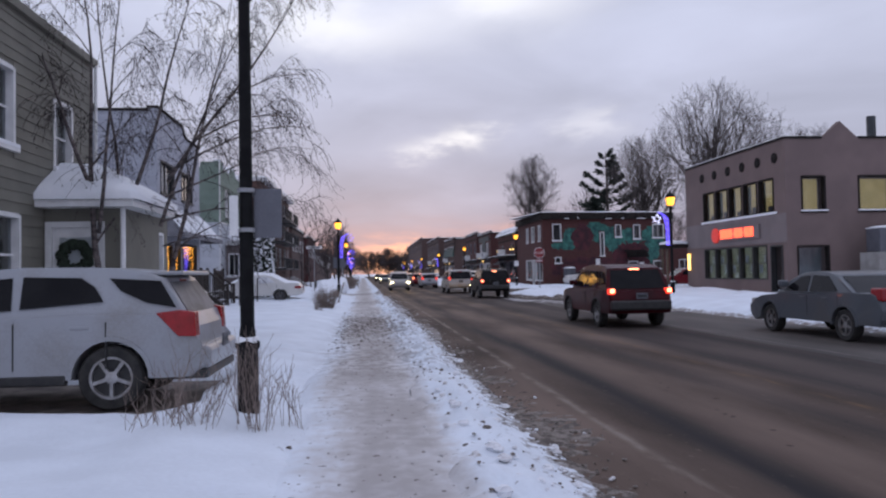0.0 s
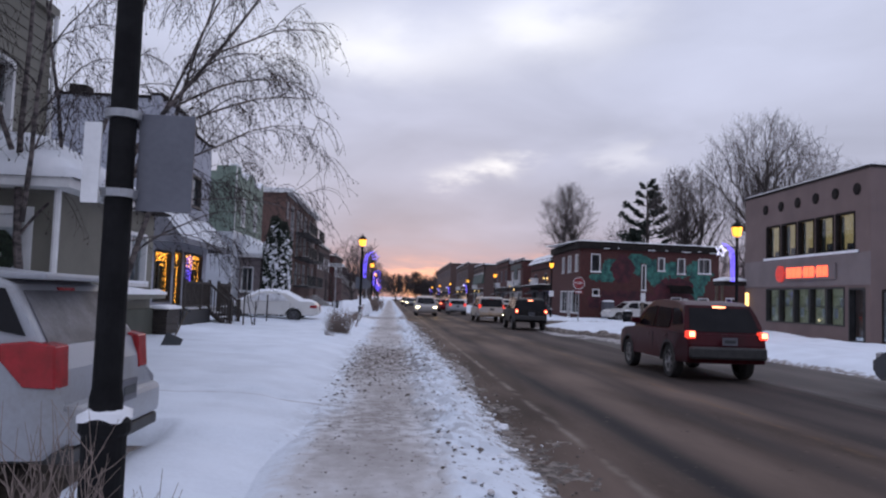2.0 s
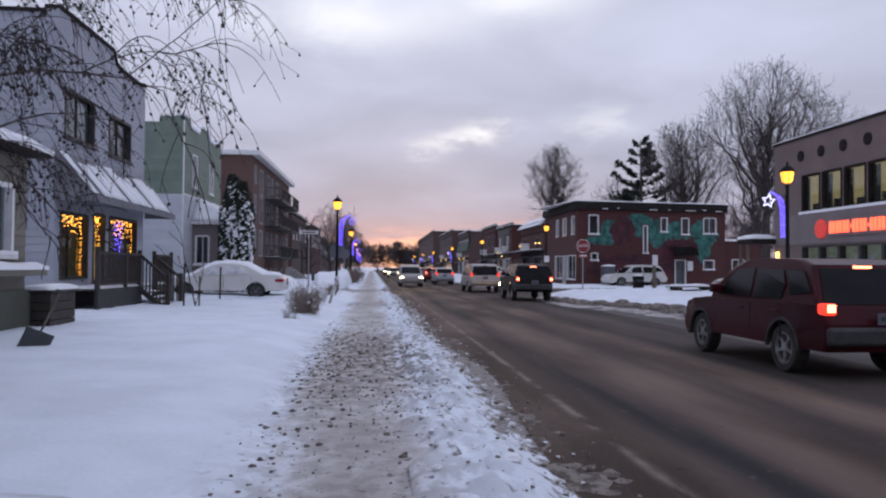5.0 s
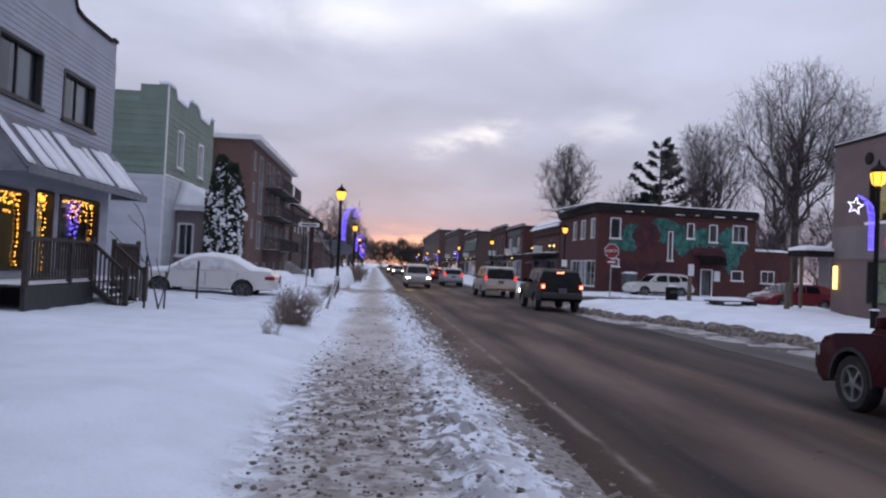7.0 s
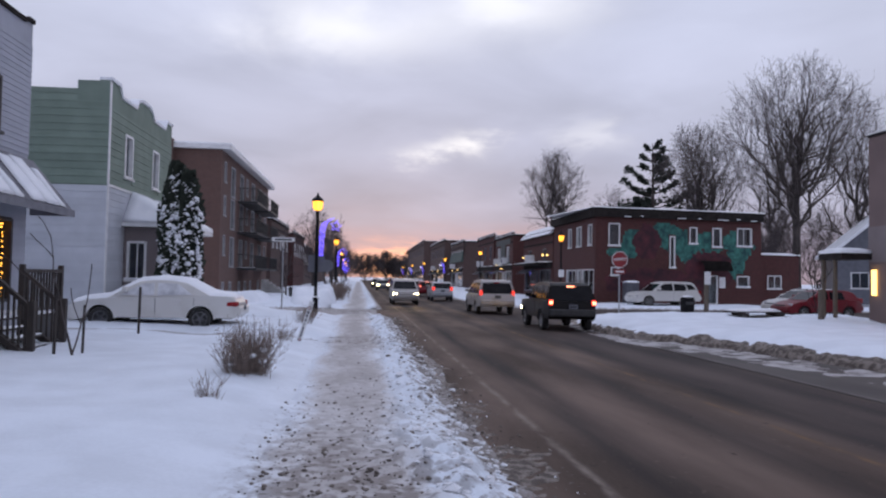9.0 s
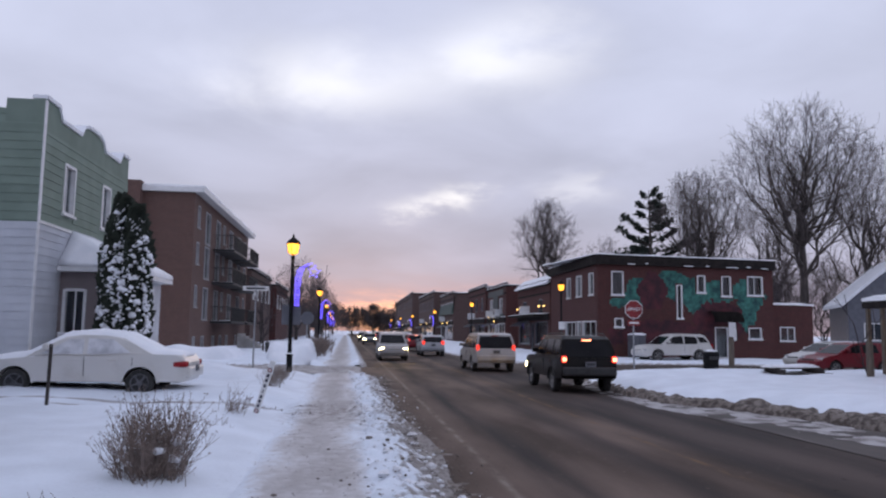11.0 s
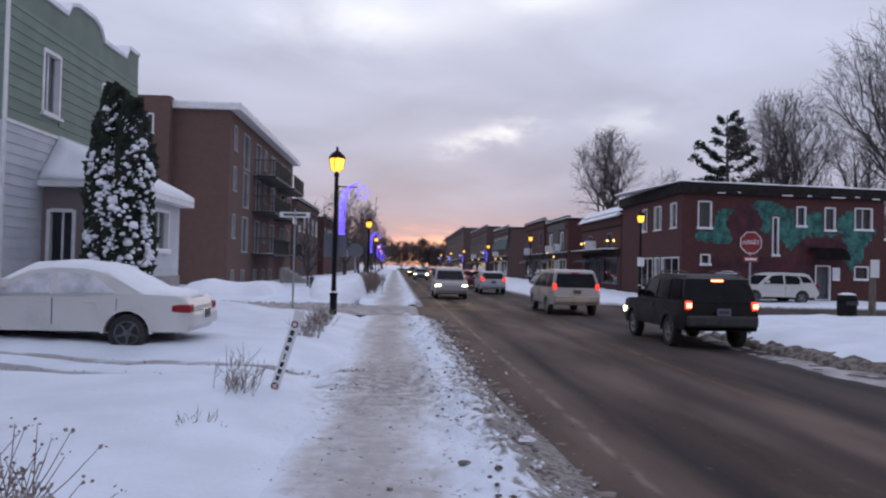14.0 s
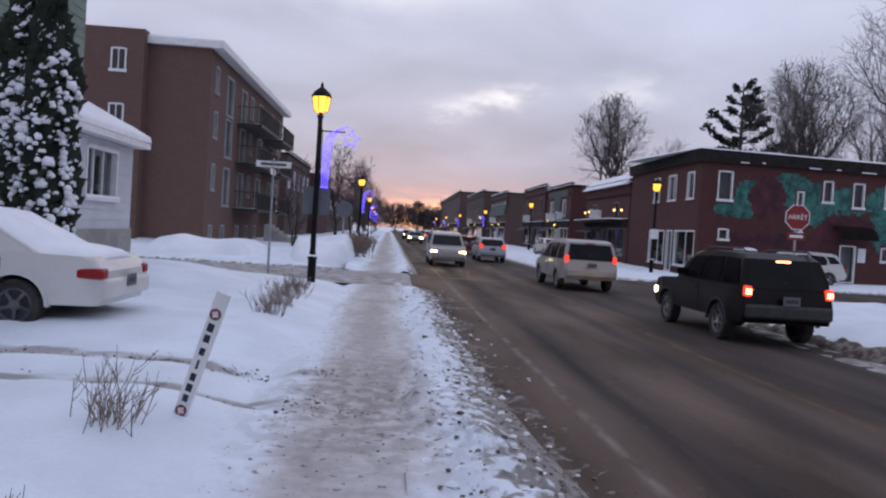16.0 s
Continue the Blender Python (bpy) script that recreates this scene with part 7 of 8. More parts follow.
LAMP_LABEL = "black street lamp with glowing amber lantern"
lamp_a = street_lamp(-2.2, 9.0, "black street lamp post beside the snowy pavement", light=False)
for z in (2.32, 1.92):
    bm = bmesh.new()
    lathe(bm, [(0.075, z - 0.02), (0.088, z - 0.02), (0.088, z + 0.02), (0.075, z + 0.02)], 16)
    part("clamp", bm, GALV, lamp_a)
sg = part("sign_panel", boxes((0.07, 0.35, 0.03, 0.05, 1.84, 2.34), bevel=0.004), SIGN_BACK, lamp_a, "grey back of a parking sign")
part("sign_bracket", boxes((0.05, 0.2, 0.051, 0.065, 2.26, 2.30)), GALV, sg)
sg = part("sign_panel", boxes((-0.15, -0.065, -0.10, -0.085, 1.86, 2.26), bevel=0.003), WHITE_PAINT, lamp_a, "white parking sign edge")
lamp_b = street_lamp(-3.03, 50.41, LAMP_LABEL, deco=0.85)
part("sign_panel", boxes((-0.34, 0.34, 0.10, 0.12, 1.85, 2.55)), SIGN_BACK, lamp_b)
street_lamp(13.2, 35.57, LAMP_LABEL, deco=-0.75)
lr2 = street_lamp(12.53, 70.3, LAMP_LABEL, light=False)
part("sign_panel", boxes((-0.2, 0.2, -0.12, -0.10, 1.9, 2.4)), WHITE_PAINT, lr2)
for x, y, d in ((-3.6, 84, 0.8), (-4.3, 118, 0.8), (-5.2, 155, 0.8), (11.9, 104, 0), (11.4, 138, -0.8), (10.8, 175, -0.8), (-6.0, 190, 0.8), (10.2, 206, -0.8), (-6.6, 226, 0.8), (9.6, 240, -0.8)):
    street_lamp(x, y, LAMP_LABEL, deco=d, light=False)


def sign_post(x, y, h, label, name="sign_post"):
    s = thing(name, pose(x, y, 0), label, "sign")
    bm = bmesh.new()
    tube(bm, [(0, 0, -0.2), (0, 0, h)], 0.035, 8)
    part("post", bm, GALV, s)
    return s


stop = sign_post(10.76, 52.9, 3.05, "red octagonal stop sign on a steel post", "stop_sign")
bm = bmesh.new()
lathe(bm, [(0.40, 0), (0.40, 0.012)], 8, pose(0, -0.05, 2.69, 90, 0, 0) @ pose(0, 0, 0, 0, 0, 22.5))
pl = part("plate", bm, WHITE_PAINT, stop)
bm = bmesh.new()
lathe(bm, [(0.37, 0), (0.37, 0.006)], 8, pose(0, -0.063, 2.69, 90, 0, 0) @ pose(0, 0, 0, 0, 0, 22.5))
part("red_face", bm, STOP_RED, pl)
cu = bpy.data.curves.new("lettering", "FONT")
cu.body, cu.size, cu.align_x, cu.align_y, cu.extrude = "ARRÊT", 0.2, "CENTER", "CENTER", 0.002
cu.materials.append(WHITE_PAINT)
tx = new("lettering", cu)
tx.parent = pl
tx.matrix_basis = pose(0, -0.074, 2.69, 90, 0, 0)
part("tab", boxes((-0.27, 0.27, -0.06, -0.045, 2.02, 2.24), bevel=0.004), STOP_RED, stop)
part("tab_bar", boxes((-0.2, 0.2, -0.066, -0.061, 2.09, 2.17)), WHITE_PAINT, stop)
ns_ = sign_post(-4.96, 55.5, 3.6, "street name sign with two pale blades", "street_sign")
part("blade", boxes((-0.55, 0.55, -0.02, 0.0, 3.3, 3.5), bevel=0.004), WHITE_PAINT, ns_)
part("blade", boxes((-0.02, 0.0, -0.45, 0.45, 3.06, 3.26), bevel=0.004), WHITE_PAINT, ns_)
part("bar", boxes((-0.4, 0.4, -0.026, -0.021, 3.36, 3.44)), PLASTIC_DARK, ns_)
s3 = sign_post(-3.3, 64.3, 2.6, "back of a stop sign on a steel post", "stop_sign")
bm = bmesh.new()
lathe(bm, [(0.38, 0), (0.38, 0.012)], 8, pose(0, -0.04, 2.3, 90, 0, 0) @ pose(0, 0, 0, 0, 0, 22.5))
part("plate", bm, SIGN_BACK, s3)
up = thing("utility_post", pose(14.8, 52.5, 0), "short wooden post with small white signs", "post")
bm = bmesh.new()
tube(bm, [(0, 0, -0.2), (0, 0, 2.1)], [0.12, 0.10], 10)
part("post", bm, GREY_WOOD, up)
part("plate", boxes((-0.15, 0.15, -0.14, -0.125, 1.6, 2.2)), WHITE_PAINT, up)
up = thing("utility_post", pose(16.9, 46.9, 0), "weathered wooden guard post in the snow", "post")
bm = bmesh.new()
tube(bm, [(0, 0, -0.2), (0, 0, 1.5)], [0.13, 0.11], 10)
part("post", bm, GREY_WOOD, up)
bin_ = thing("litter_bin", pose(13.8, 52.3, 0.05), "dark round litter bin capped with snow", "litter bin")
bm = bmesh.new()
lathe(bm, [(0.27, 0), (0.30, 0.06), (0.31, 0.78), (0.33, 0.80), (0.33, 0.86), (0.26, 0.95)], 20)
part("body", bm, POST_BLACK, bin_)
part("opening_band", boxes((-0.2, 0.2, -0.325, -0.30, 0.62, 0.76)), BLACK_TRIM, bin_)
part("snow_cap", lumpy_slab(-0.2, 0.2, -0.2, 0.2, 0.952, 0.08, step=0.1), SNOW_ROOF, bin_, smooth=True)
tb = thing("picnic_table", pose(15.6, 49.6, 0.2, 0, 0, 12), "dark picnic bench half buried in snow", "bench")
part("top", boxes((-1.2, 1.2, -0.35, 0.35, 0.25, 0.30), bevel=0.01), DARK_WOOD, tb)
part("seat", boxes((-1.2, 1.2, -0.85, -0.6, 0.08, 0.12), bevel=0.01), DARK_WOOD, tb)
for u in (-0.9, 0.9):
    part("leg", boxes((u - 0.05, u + 0.05, -0.7, 0.3, -0.3, 0.25)), DARK_WOOD, tb)
part("snow", lumpy_slab(-1.1, 1.1, -0.3, 0.3, 0.302, 0.12, step=0.15), SNOW_ROOF, tb, smooth=True)
hy = thing("fire_hydrant", pose(-5.8, 68.0, 0.2), "dark fire hydrant in the snow", "hydrant")
bm = bmesh.new()
lathe(bm, [(0.16, -0.2), (0.16, 0.05), (0.11, 0.08), (0.11, 0.55), (0.15, 0.58), (0.13, 0.68), (0.05, 0.75)], 14)
part("barrel", bm, BLACK_TRIM, hy)

# leaning campaign post with block lettering
lean = thing("leaning_post", pose(-2.52, 37.2, 0.10, 0, 17, -8) @ Matrix.Scale(0.87, 4), "leaning white marker post with blue letters", "marker post")
part("board", boxes((-0.062, 0.062, -0.022, 0.022, 0.0, 1.18), bevel=0.006), WHITE_PAINT, lean)
for z in (0.08, 0.98):
    bm = bmesh.new()
    lathe(bm, [(0.052, 0), (0.052, 0.004), (0.040, 0.005), (0.040, 0.0)], 18, pose(0, -0.0225, z, 90, 0, 0), cap=False)
    ring = part("ring", bm, PLASTIC_DARK, lean)
    bm = bmesh.new()
    lathe(bm, [(0.039, 0), (0.039, 0.003)], 18, pose(0, -0.0225, z, 90, 0, 0))
    part("disc", bm, INK_RED, ring)
    bm = bmesh.new()
    for a in (0, 90):
        box(bm, -0.011, 0.011, -0.0285, -0.0258, -0.032, 0.032, pose(0, 0, z, 0, a + 20, 0))
    part("cross", bm, WHITE_PAINT, ring)
for z, w, h in ((0.82, 0.06, 0.075), (0.72, 0.055, 0.07), (0.60, 0.05, 0.065), (0.47, 0.02, 0.085), (0.36, 0.05, 0.07), (0.26, 0.055, 0.07), (0.165, 0.05, 0.065)):
    part("letter_bar", boxes((-w / 2, w / 2, -0.0262, -0.0225, z, z + h)), INK_DARK, lean)

# stakes and saplings in the yard
for x, y, h, r in ((-6.28, 32.5, 1.35, 0.03), (-6.30, 37.4, 1.25, 0.035), (-5.95, 32.9, 1.0, 0.025)):
    st = thing("garden_stake", pose(x, y, 0.1), "thin dark garden stake standing in the snow", "stake", group="yard stakes")
    bm = bmesh.new()
    tube(bm, [(0, 0, -0.15), (0.02, 0, h)], r, 6)
    part("stick", bm, DARK_WOOD, st)
crate = thing("storage_bin", pose(-6.95, 25.35, 0.0), "dark brown wooden storage bin capped with snow", "bin")
for k in range(5):
    part("plank", boxes((-0.32, 0.30, -0.55, 0.55, 0.06 + k * 0.165, 0.06 + k * 0.165 + 0.155), bevel=0.008), DARK_WOOD, crate)
part("lid", boxes((-0.38, 0.36, -0.6, 0.6, 0.885, 0.93), bevel=0.01), DARK_WOOD, crate)
part("snow_cap", lumpy_slab(-0.36, 0.34, -0.58, 0.58, 0.932, 0.10, step=0.12, amp=0.04), SNOW_ROOF, crate, smooth=True)
spade = thing("snow_shovel", pose(-5.75, 22.0, 0.12, 0, 24, 35), "dark blue plastic snow shovel stuck in the snow", "shovel")
bm = bmesh.new()
tube(bm, [(0, 0, 0.3), (0, 0, 0.95)], 0.016, 6)
part("shaft", bm, GREY_WOOD, spade)
part("blade", boxes((-0.2, 0.2, -0.012, 0.012, -0.12, 0.34), bevel=0.01), PLASTIC_DARK, spade)
part("grip", boxes((-0.07, 0.07, -0.02, 0.02, 0.93, 0.98), bevel=0.01), PLASTIC_DARK, spade)


# ---- trees and shrubs ----
class Wood:
    """Collects tapered limbs as plain vertex and face lists."""

    def __init__(self):
        self.v, self.f = [], []

    def limb(self, pts, radii, sides):
        base = len(self.v)
        for i, p in enumerate(pts):
            d = (pts[min(i + 1, len(pts) - 1)] - pts[max(i - 1, 0)])
            d = d.normalized() if d.length > 1e-6 else Vector((0, 0, 1))
            a = d.orthogonal().normalized()
            b = d.cross(a)
            for k in range(sides):
                t = k * math.tau / sides
                self.v.append(p + radii[i] * (math.cos(t) * a + math.sin(t) * b))
        for i in range(len(pts) - 1):
            for k in range(sides):
                k2 = (k + 1) % sides
                self.f.append((base + i * sides + k, base + i * sides + k2, base + (i + 1) * sides + k2, base + (i + 1) * sides + k))

    def leaf(self, p, d, s):
        base = len(self.v)
        a = d.orthogonal().normalized() * s * 0.45
        self.v += [p, p + d * s * 0.5 + a, p + d * s, p + d * s * 0.5 - a]
        self.f.append((base, base + 1, base + 2, base + 3))

    def mesh(self, name, mat, parent, kind="", label="", smooth=False):
        me = bpy.data.meshes.new(name)
        me.from_pydata(self.v, [], self.f)
        me.materials.append(mat)
        if smooth:
            me.polygons.foreach_set("use_smooth", [True] * len(self.f))
        ob = new(name, me)
        ob.parent = parent
        return tagged(ob, label, kind=kind)


def grow(rng, thick, fine, leaves, p, d, length, r, depth, opt):
    """One limb and its branches. opt: split, spread, lift, droop, ratio, thin (the least radius), leaf."""
    n = 5 if depth > 1 else 4
    pts, radii = [p.copy()], [r]
    end = max(opt["thin"], r * (0.55 if depth else 0.4))
    for i in range(n):
        d = (d + Vector((rng.gauss(0, opt["bend"]), rng.gauss(0, opt["bend"]), rng.gauss(0, opt["bend"]) + (opt["lift"] if depth > 1 else -opt["droop"])))).normalized()
        p = p + d * (length / n)
        if p.y > opt.get("limit", 1e9):
            break
        pts.append(p.copy())
        radii.append(r + (end - r) * (i + 1) / n)
    if len(pts) < 2:
        return
    n = len(pts) - 1
    (thick if r > opt["cut"] else fine).limb(pts, radii, 8 if r > 0.08 else 5 if r > opt["cut"] else 3)
    if leaves is not None and depth == 0 and opt["leaf"]:
        for q in pts[1:]:
            if rng.random() < opt["leafy"]:
                leaves.leaf(q, Vector((rng.gauss(0, 0.5), rng.gauss(0, 0.5), -1)).normalized(), opt["leaf"] * rng.uniform(0.7, 1.3))
    if depth == 0:
        return
    kids = opt["split"][depth - 1]
    for k in range(kids):
        i = min(n, 1 + int((k + rng.random()) / kids * n)) if k < kids - 1 else n
        q, rr = pts[i], radii[i]
        axis = d.orthogonal().normalized()
        axis.rotate(Matrix.Rotation(rng.random() * math.tau, 3, d))
        ang = rng.uniform(*opt["spread"]) * (0.5 if k == kids - 1 else 1)
        nd = d.copy()
        nd.rotate(Matrix.Rotation(ang, 3, axis))
        grow(rng, thick, fine, leaves, q, nd.normalized(), length * opt["ratio"] * rng.uniform(0.75, 1.15), max(opt["thin"], rr * rng.uniform(0.5, 0.72)), depth - 1, opt)


def bare_tree(x, y, z, height, label, seed, stems=1, depth=4, spread=(0.35, 0.8), split=(4, 4, 4, 4), thin=0.015, bark=None, twig=None, lean=(0, 0), ratio=0.62, droop=0.0, lift=0.06,
              leaf=0.0, leafy=0.0, r=None, trunk=0.32, bend=0.09, cut=0.035):
    rng = random.Random(seed)
    tree = thing("tree", pose(x, y, z), label, "tree")
    thick, fine, leaves = Wood(), Wood(), Wood()
    opt = dict(split=split, spread=spread, lift=lift, droop=droop, ratio=ratio, thin=thin, leaf=leaf, leafy=leafy, bend=bend, cut=cut)
    for s in range(stems):
        a = s * math.tau / max(1, stems) + rng.random()
        d = Vector((lean[0] + (0.25 * math.cos(a) if stems > 1 else 0), lean[1] + (0.25 * math.sin(a) if stems > 1 else 0), 1)).normalized()
        grow(rng, thick, fine, leaves, Vector((0, 0, -0.2)), d, height * trunk * 1.2, (r or height * 0.013) * (0.8 if s else 1), depth, opt)
    thick.mesh("trunk", bark or BARK, tree)
    fine.mesh("crown", twig or TWIG, tree, kind="stuff")
    if leaves.v:
        leaves.mesh("dry_leaves", twig or TWIG, tree, kind="stuff", label="few withered hanging leaves and catkins")
    return tree


def birch(x, y, label, seed, stems, boughs=()):
    """A birch from (start, direction, length, radius) stems; slim boughs arch out of the stems and hanging twigs with withered catkins trail from them."""
    rng = random.Random(seed)
    tree = thing("tree", pose(x, y, 0.1), label, "tree")
    thick, fine, leaves = Wood(), Wood(), Wood()

    def whip(p, length, r0, drift):
        """A twig that leaves sideways and then hangs."""
        d = Vector((drift.x + rng.gauss(0, 0.35), drift.y + rng.gauss(0, 0.35), rng.uniform(-0.5, 0.35))).normalized()
        pts = [p]
        n = 5
        for i in range(n):
            d = (d + Vector((rng.gauss(0, 0.12), rng.gauss(0, 0.12), -0.36))).normalized()
            pts.append(pts[-1] + d * length / n)
        fine.limb(pts, [max(0.0022, r0 * (1 - 0.6 * i / n)) for i in range(n + 1)], 3)
        for q in pts[2:]:
            if rng.random() < 0.42:
                leaves.leaf(q, Vector((rng.gauss(0, 0.35), rng.gauss(0, 0.35), -1)).normalized(), rng.uniform(0.018, 0.040))
            if rng.random() < 0.5:
                e = q + Vector((rng.gauss(0, 0.07), rng.gauss(0, 0.07), rng.uniform(-0.16, -0.04)))
                fine.limb([q, e], [0.0024, 0.002], 3)
                if rng.random() < 0.5:
                    leaves.leaf(e, Vector((rng.gauss(0, 0.3), rng.gauss(0, 0.3), -1)).normalized(), rng.uniform(0.02, 0.042))
        return pts

    def bough(p, d, length, r0, depth):
        """A branch that rises, levels out and dips at its end, with side branches and hanging twigs."""
        n = 8
        pts, radii = [p.copy()], [r0]
        for i in range(n):
            d = (d + Vector((rng.gauss(0, 0.10), rng.gauss(0, 0.10), rng.gauss(0, 0.08) - 0.028 * i))).normalized()
            q = pts[-1] + d * length / n
            if q.y > 1.6 or q.y < -1.3 or q.x > 3.55 - 0.3 * rng.random():
                break
            pts.append(q)
            radii.append(max(0.004, r0 * (1 - 0.82 * (i + 1) / n)))
        if len(pts) < 3:
            return
        (thick if r0 > 0.014 else fine).limb(pts, radii, 6 if r0 > 0.014 else 4)
        for i in range(2, len(pts)):
            tan = (pts[i] - pts[i - 1]).normalized()
            if depth and rng.random() < 0.55:
                axis = tan.orthogonal().normalized()
                axis.rotate(Matrix.Rotation(rng.random() * math.tau, 3, tan))
                e = tan.copy()
                e.rotate(Matrix.Rotation(rng.uniform(0.4, 0.9), 3, axis))
                bough(pts[i], e, length * rng.uniform(0.28, 0.45), max(0.006, radii[i] * 0.65), depth - 1)
            for _ in range(2 if r0 > 0.02 and i > 3 else 1):
                if pts[i].z > 1.9 and rng.random() < 0.9:
                    whip(pts[i].lerp(pts[i - 1], rng.random()), rng.uniform(0.25, 0.80), 0.0040, Vector((tan.x, tan.y, 0)) * 0.8)

    for start, d, length, r in stems:
        d = Vector(d).normalized()
        n = 10
        pts = [Vector(start)]
        for i in range(n):
            d = (d + Vector((rng.gauss(0, 0.045), rng.gauss(0, 0.045), 0.015))).normalized()
            pts.append(pts[-1] + d * length / n)
        thick.limb(pts, [max(0.008, r * (1 - 0.85 * i / n)) for i in range(n + 1)], 8)
        for i in range(3, n + 1):
            if rng.random() < 0.8:
                a = rng.random() * math.tau
                e = (d * 0.8 + Vector((math.cos(a), math.sin(a) * 0.7, 0.25)) * rng.uniform(0.5, 0.9)).normalized()
                if pts[i].z > 1.9:
                    bough(pts[i], e, length * rng.uniform(0.16, 0.28), max(0.009, r * 0.42 * (1 - 0.7 * i / n)), 1)
    for start, d, length, r in boughs:
        bough(Vector(start), Vector(d).normalized(), length, r, 2)
    thick.mesh("trunk", BIRCH_BARK, tree, label="grey-white birch stems")
    fine.mesh("crown", TWIG, tree, kind="stuff")
    leaves.mesh("dry_leaves", TWIG, tree, kind="stuff", label="few withered hanging leaves and catkins")


birch(-5.75, 15.7, "leaning birch with pale bark and drooping twigs", 3, [((0, 0, -0.2), (-0.13, 0, 1), 7.4, 0.075), ((-0.4, 0, 3.2), (-0.45, 0.1, 1), 4.2, 0.04), ((-0.2, 0, 2.2), (0.2, -0.2, 1), 4.6, 0.04)])
birch(-5.3, 17.0, "many-stemmed birch with drooping leafy twigs", 8, [((0, 0, -0.2), (0.10, 0, 1), 7.2, 0.062), ((0.25, 0, 3.3), (0.70, -0.12, 1), 4.8, 0.045), ((-0.4, 0, -0.2), (-0.05, 0, 1), 7.2, 0.055),
       ((-0.45, 0, 3.0), (0.36, 0.05, 1), 4.6, 0.045), ((0.1, 0, 2.4), (0.3, 0.1, 1), 4.6, 0.04)],
      [((0.15, 0, 2.5), (1, -0.20, 0.30), 3.0, 0.022), ((0.15, 0, 2.0), (1, -0.12, 0.26), 1.9, 0.016), ((0.2, 0, 3.0), (1, -0.20, 0.42), 3.3, 0.024), ((0.25, 0, 3.5), (1, -0.12, 0.58), 3.4, 0.026),
       ((0.9, 0, 4.2), (1, -0.10, 0.55), 2.8, 0.022), ((1.4, -0.1, 5.0), (1, 0.1, 0.5), 2.2, 0.020)])


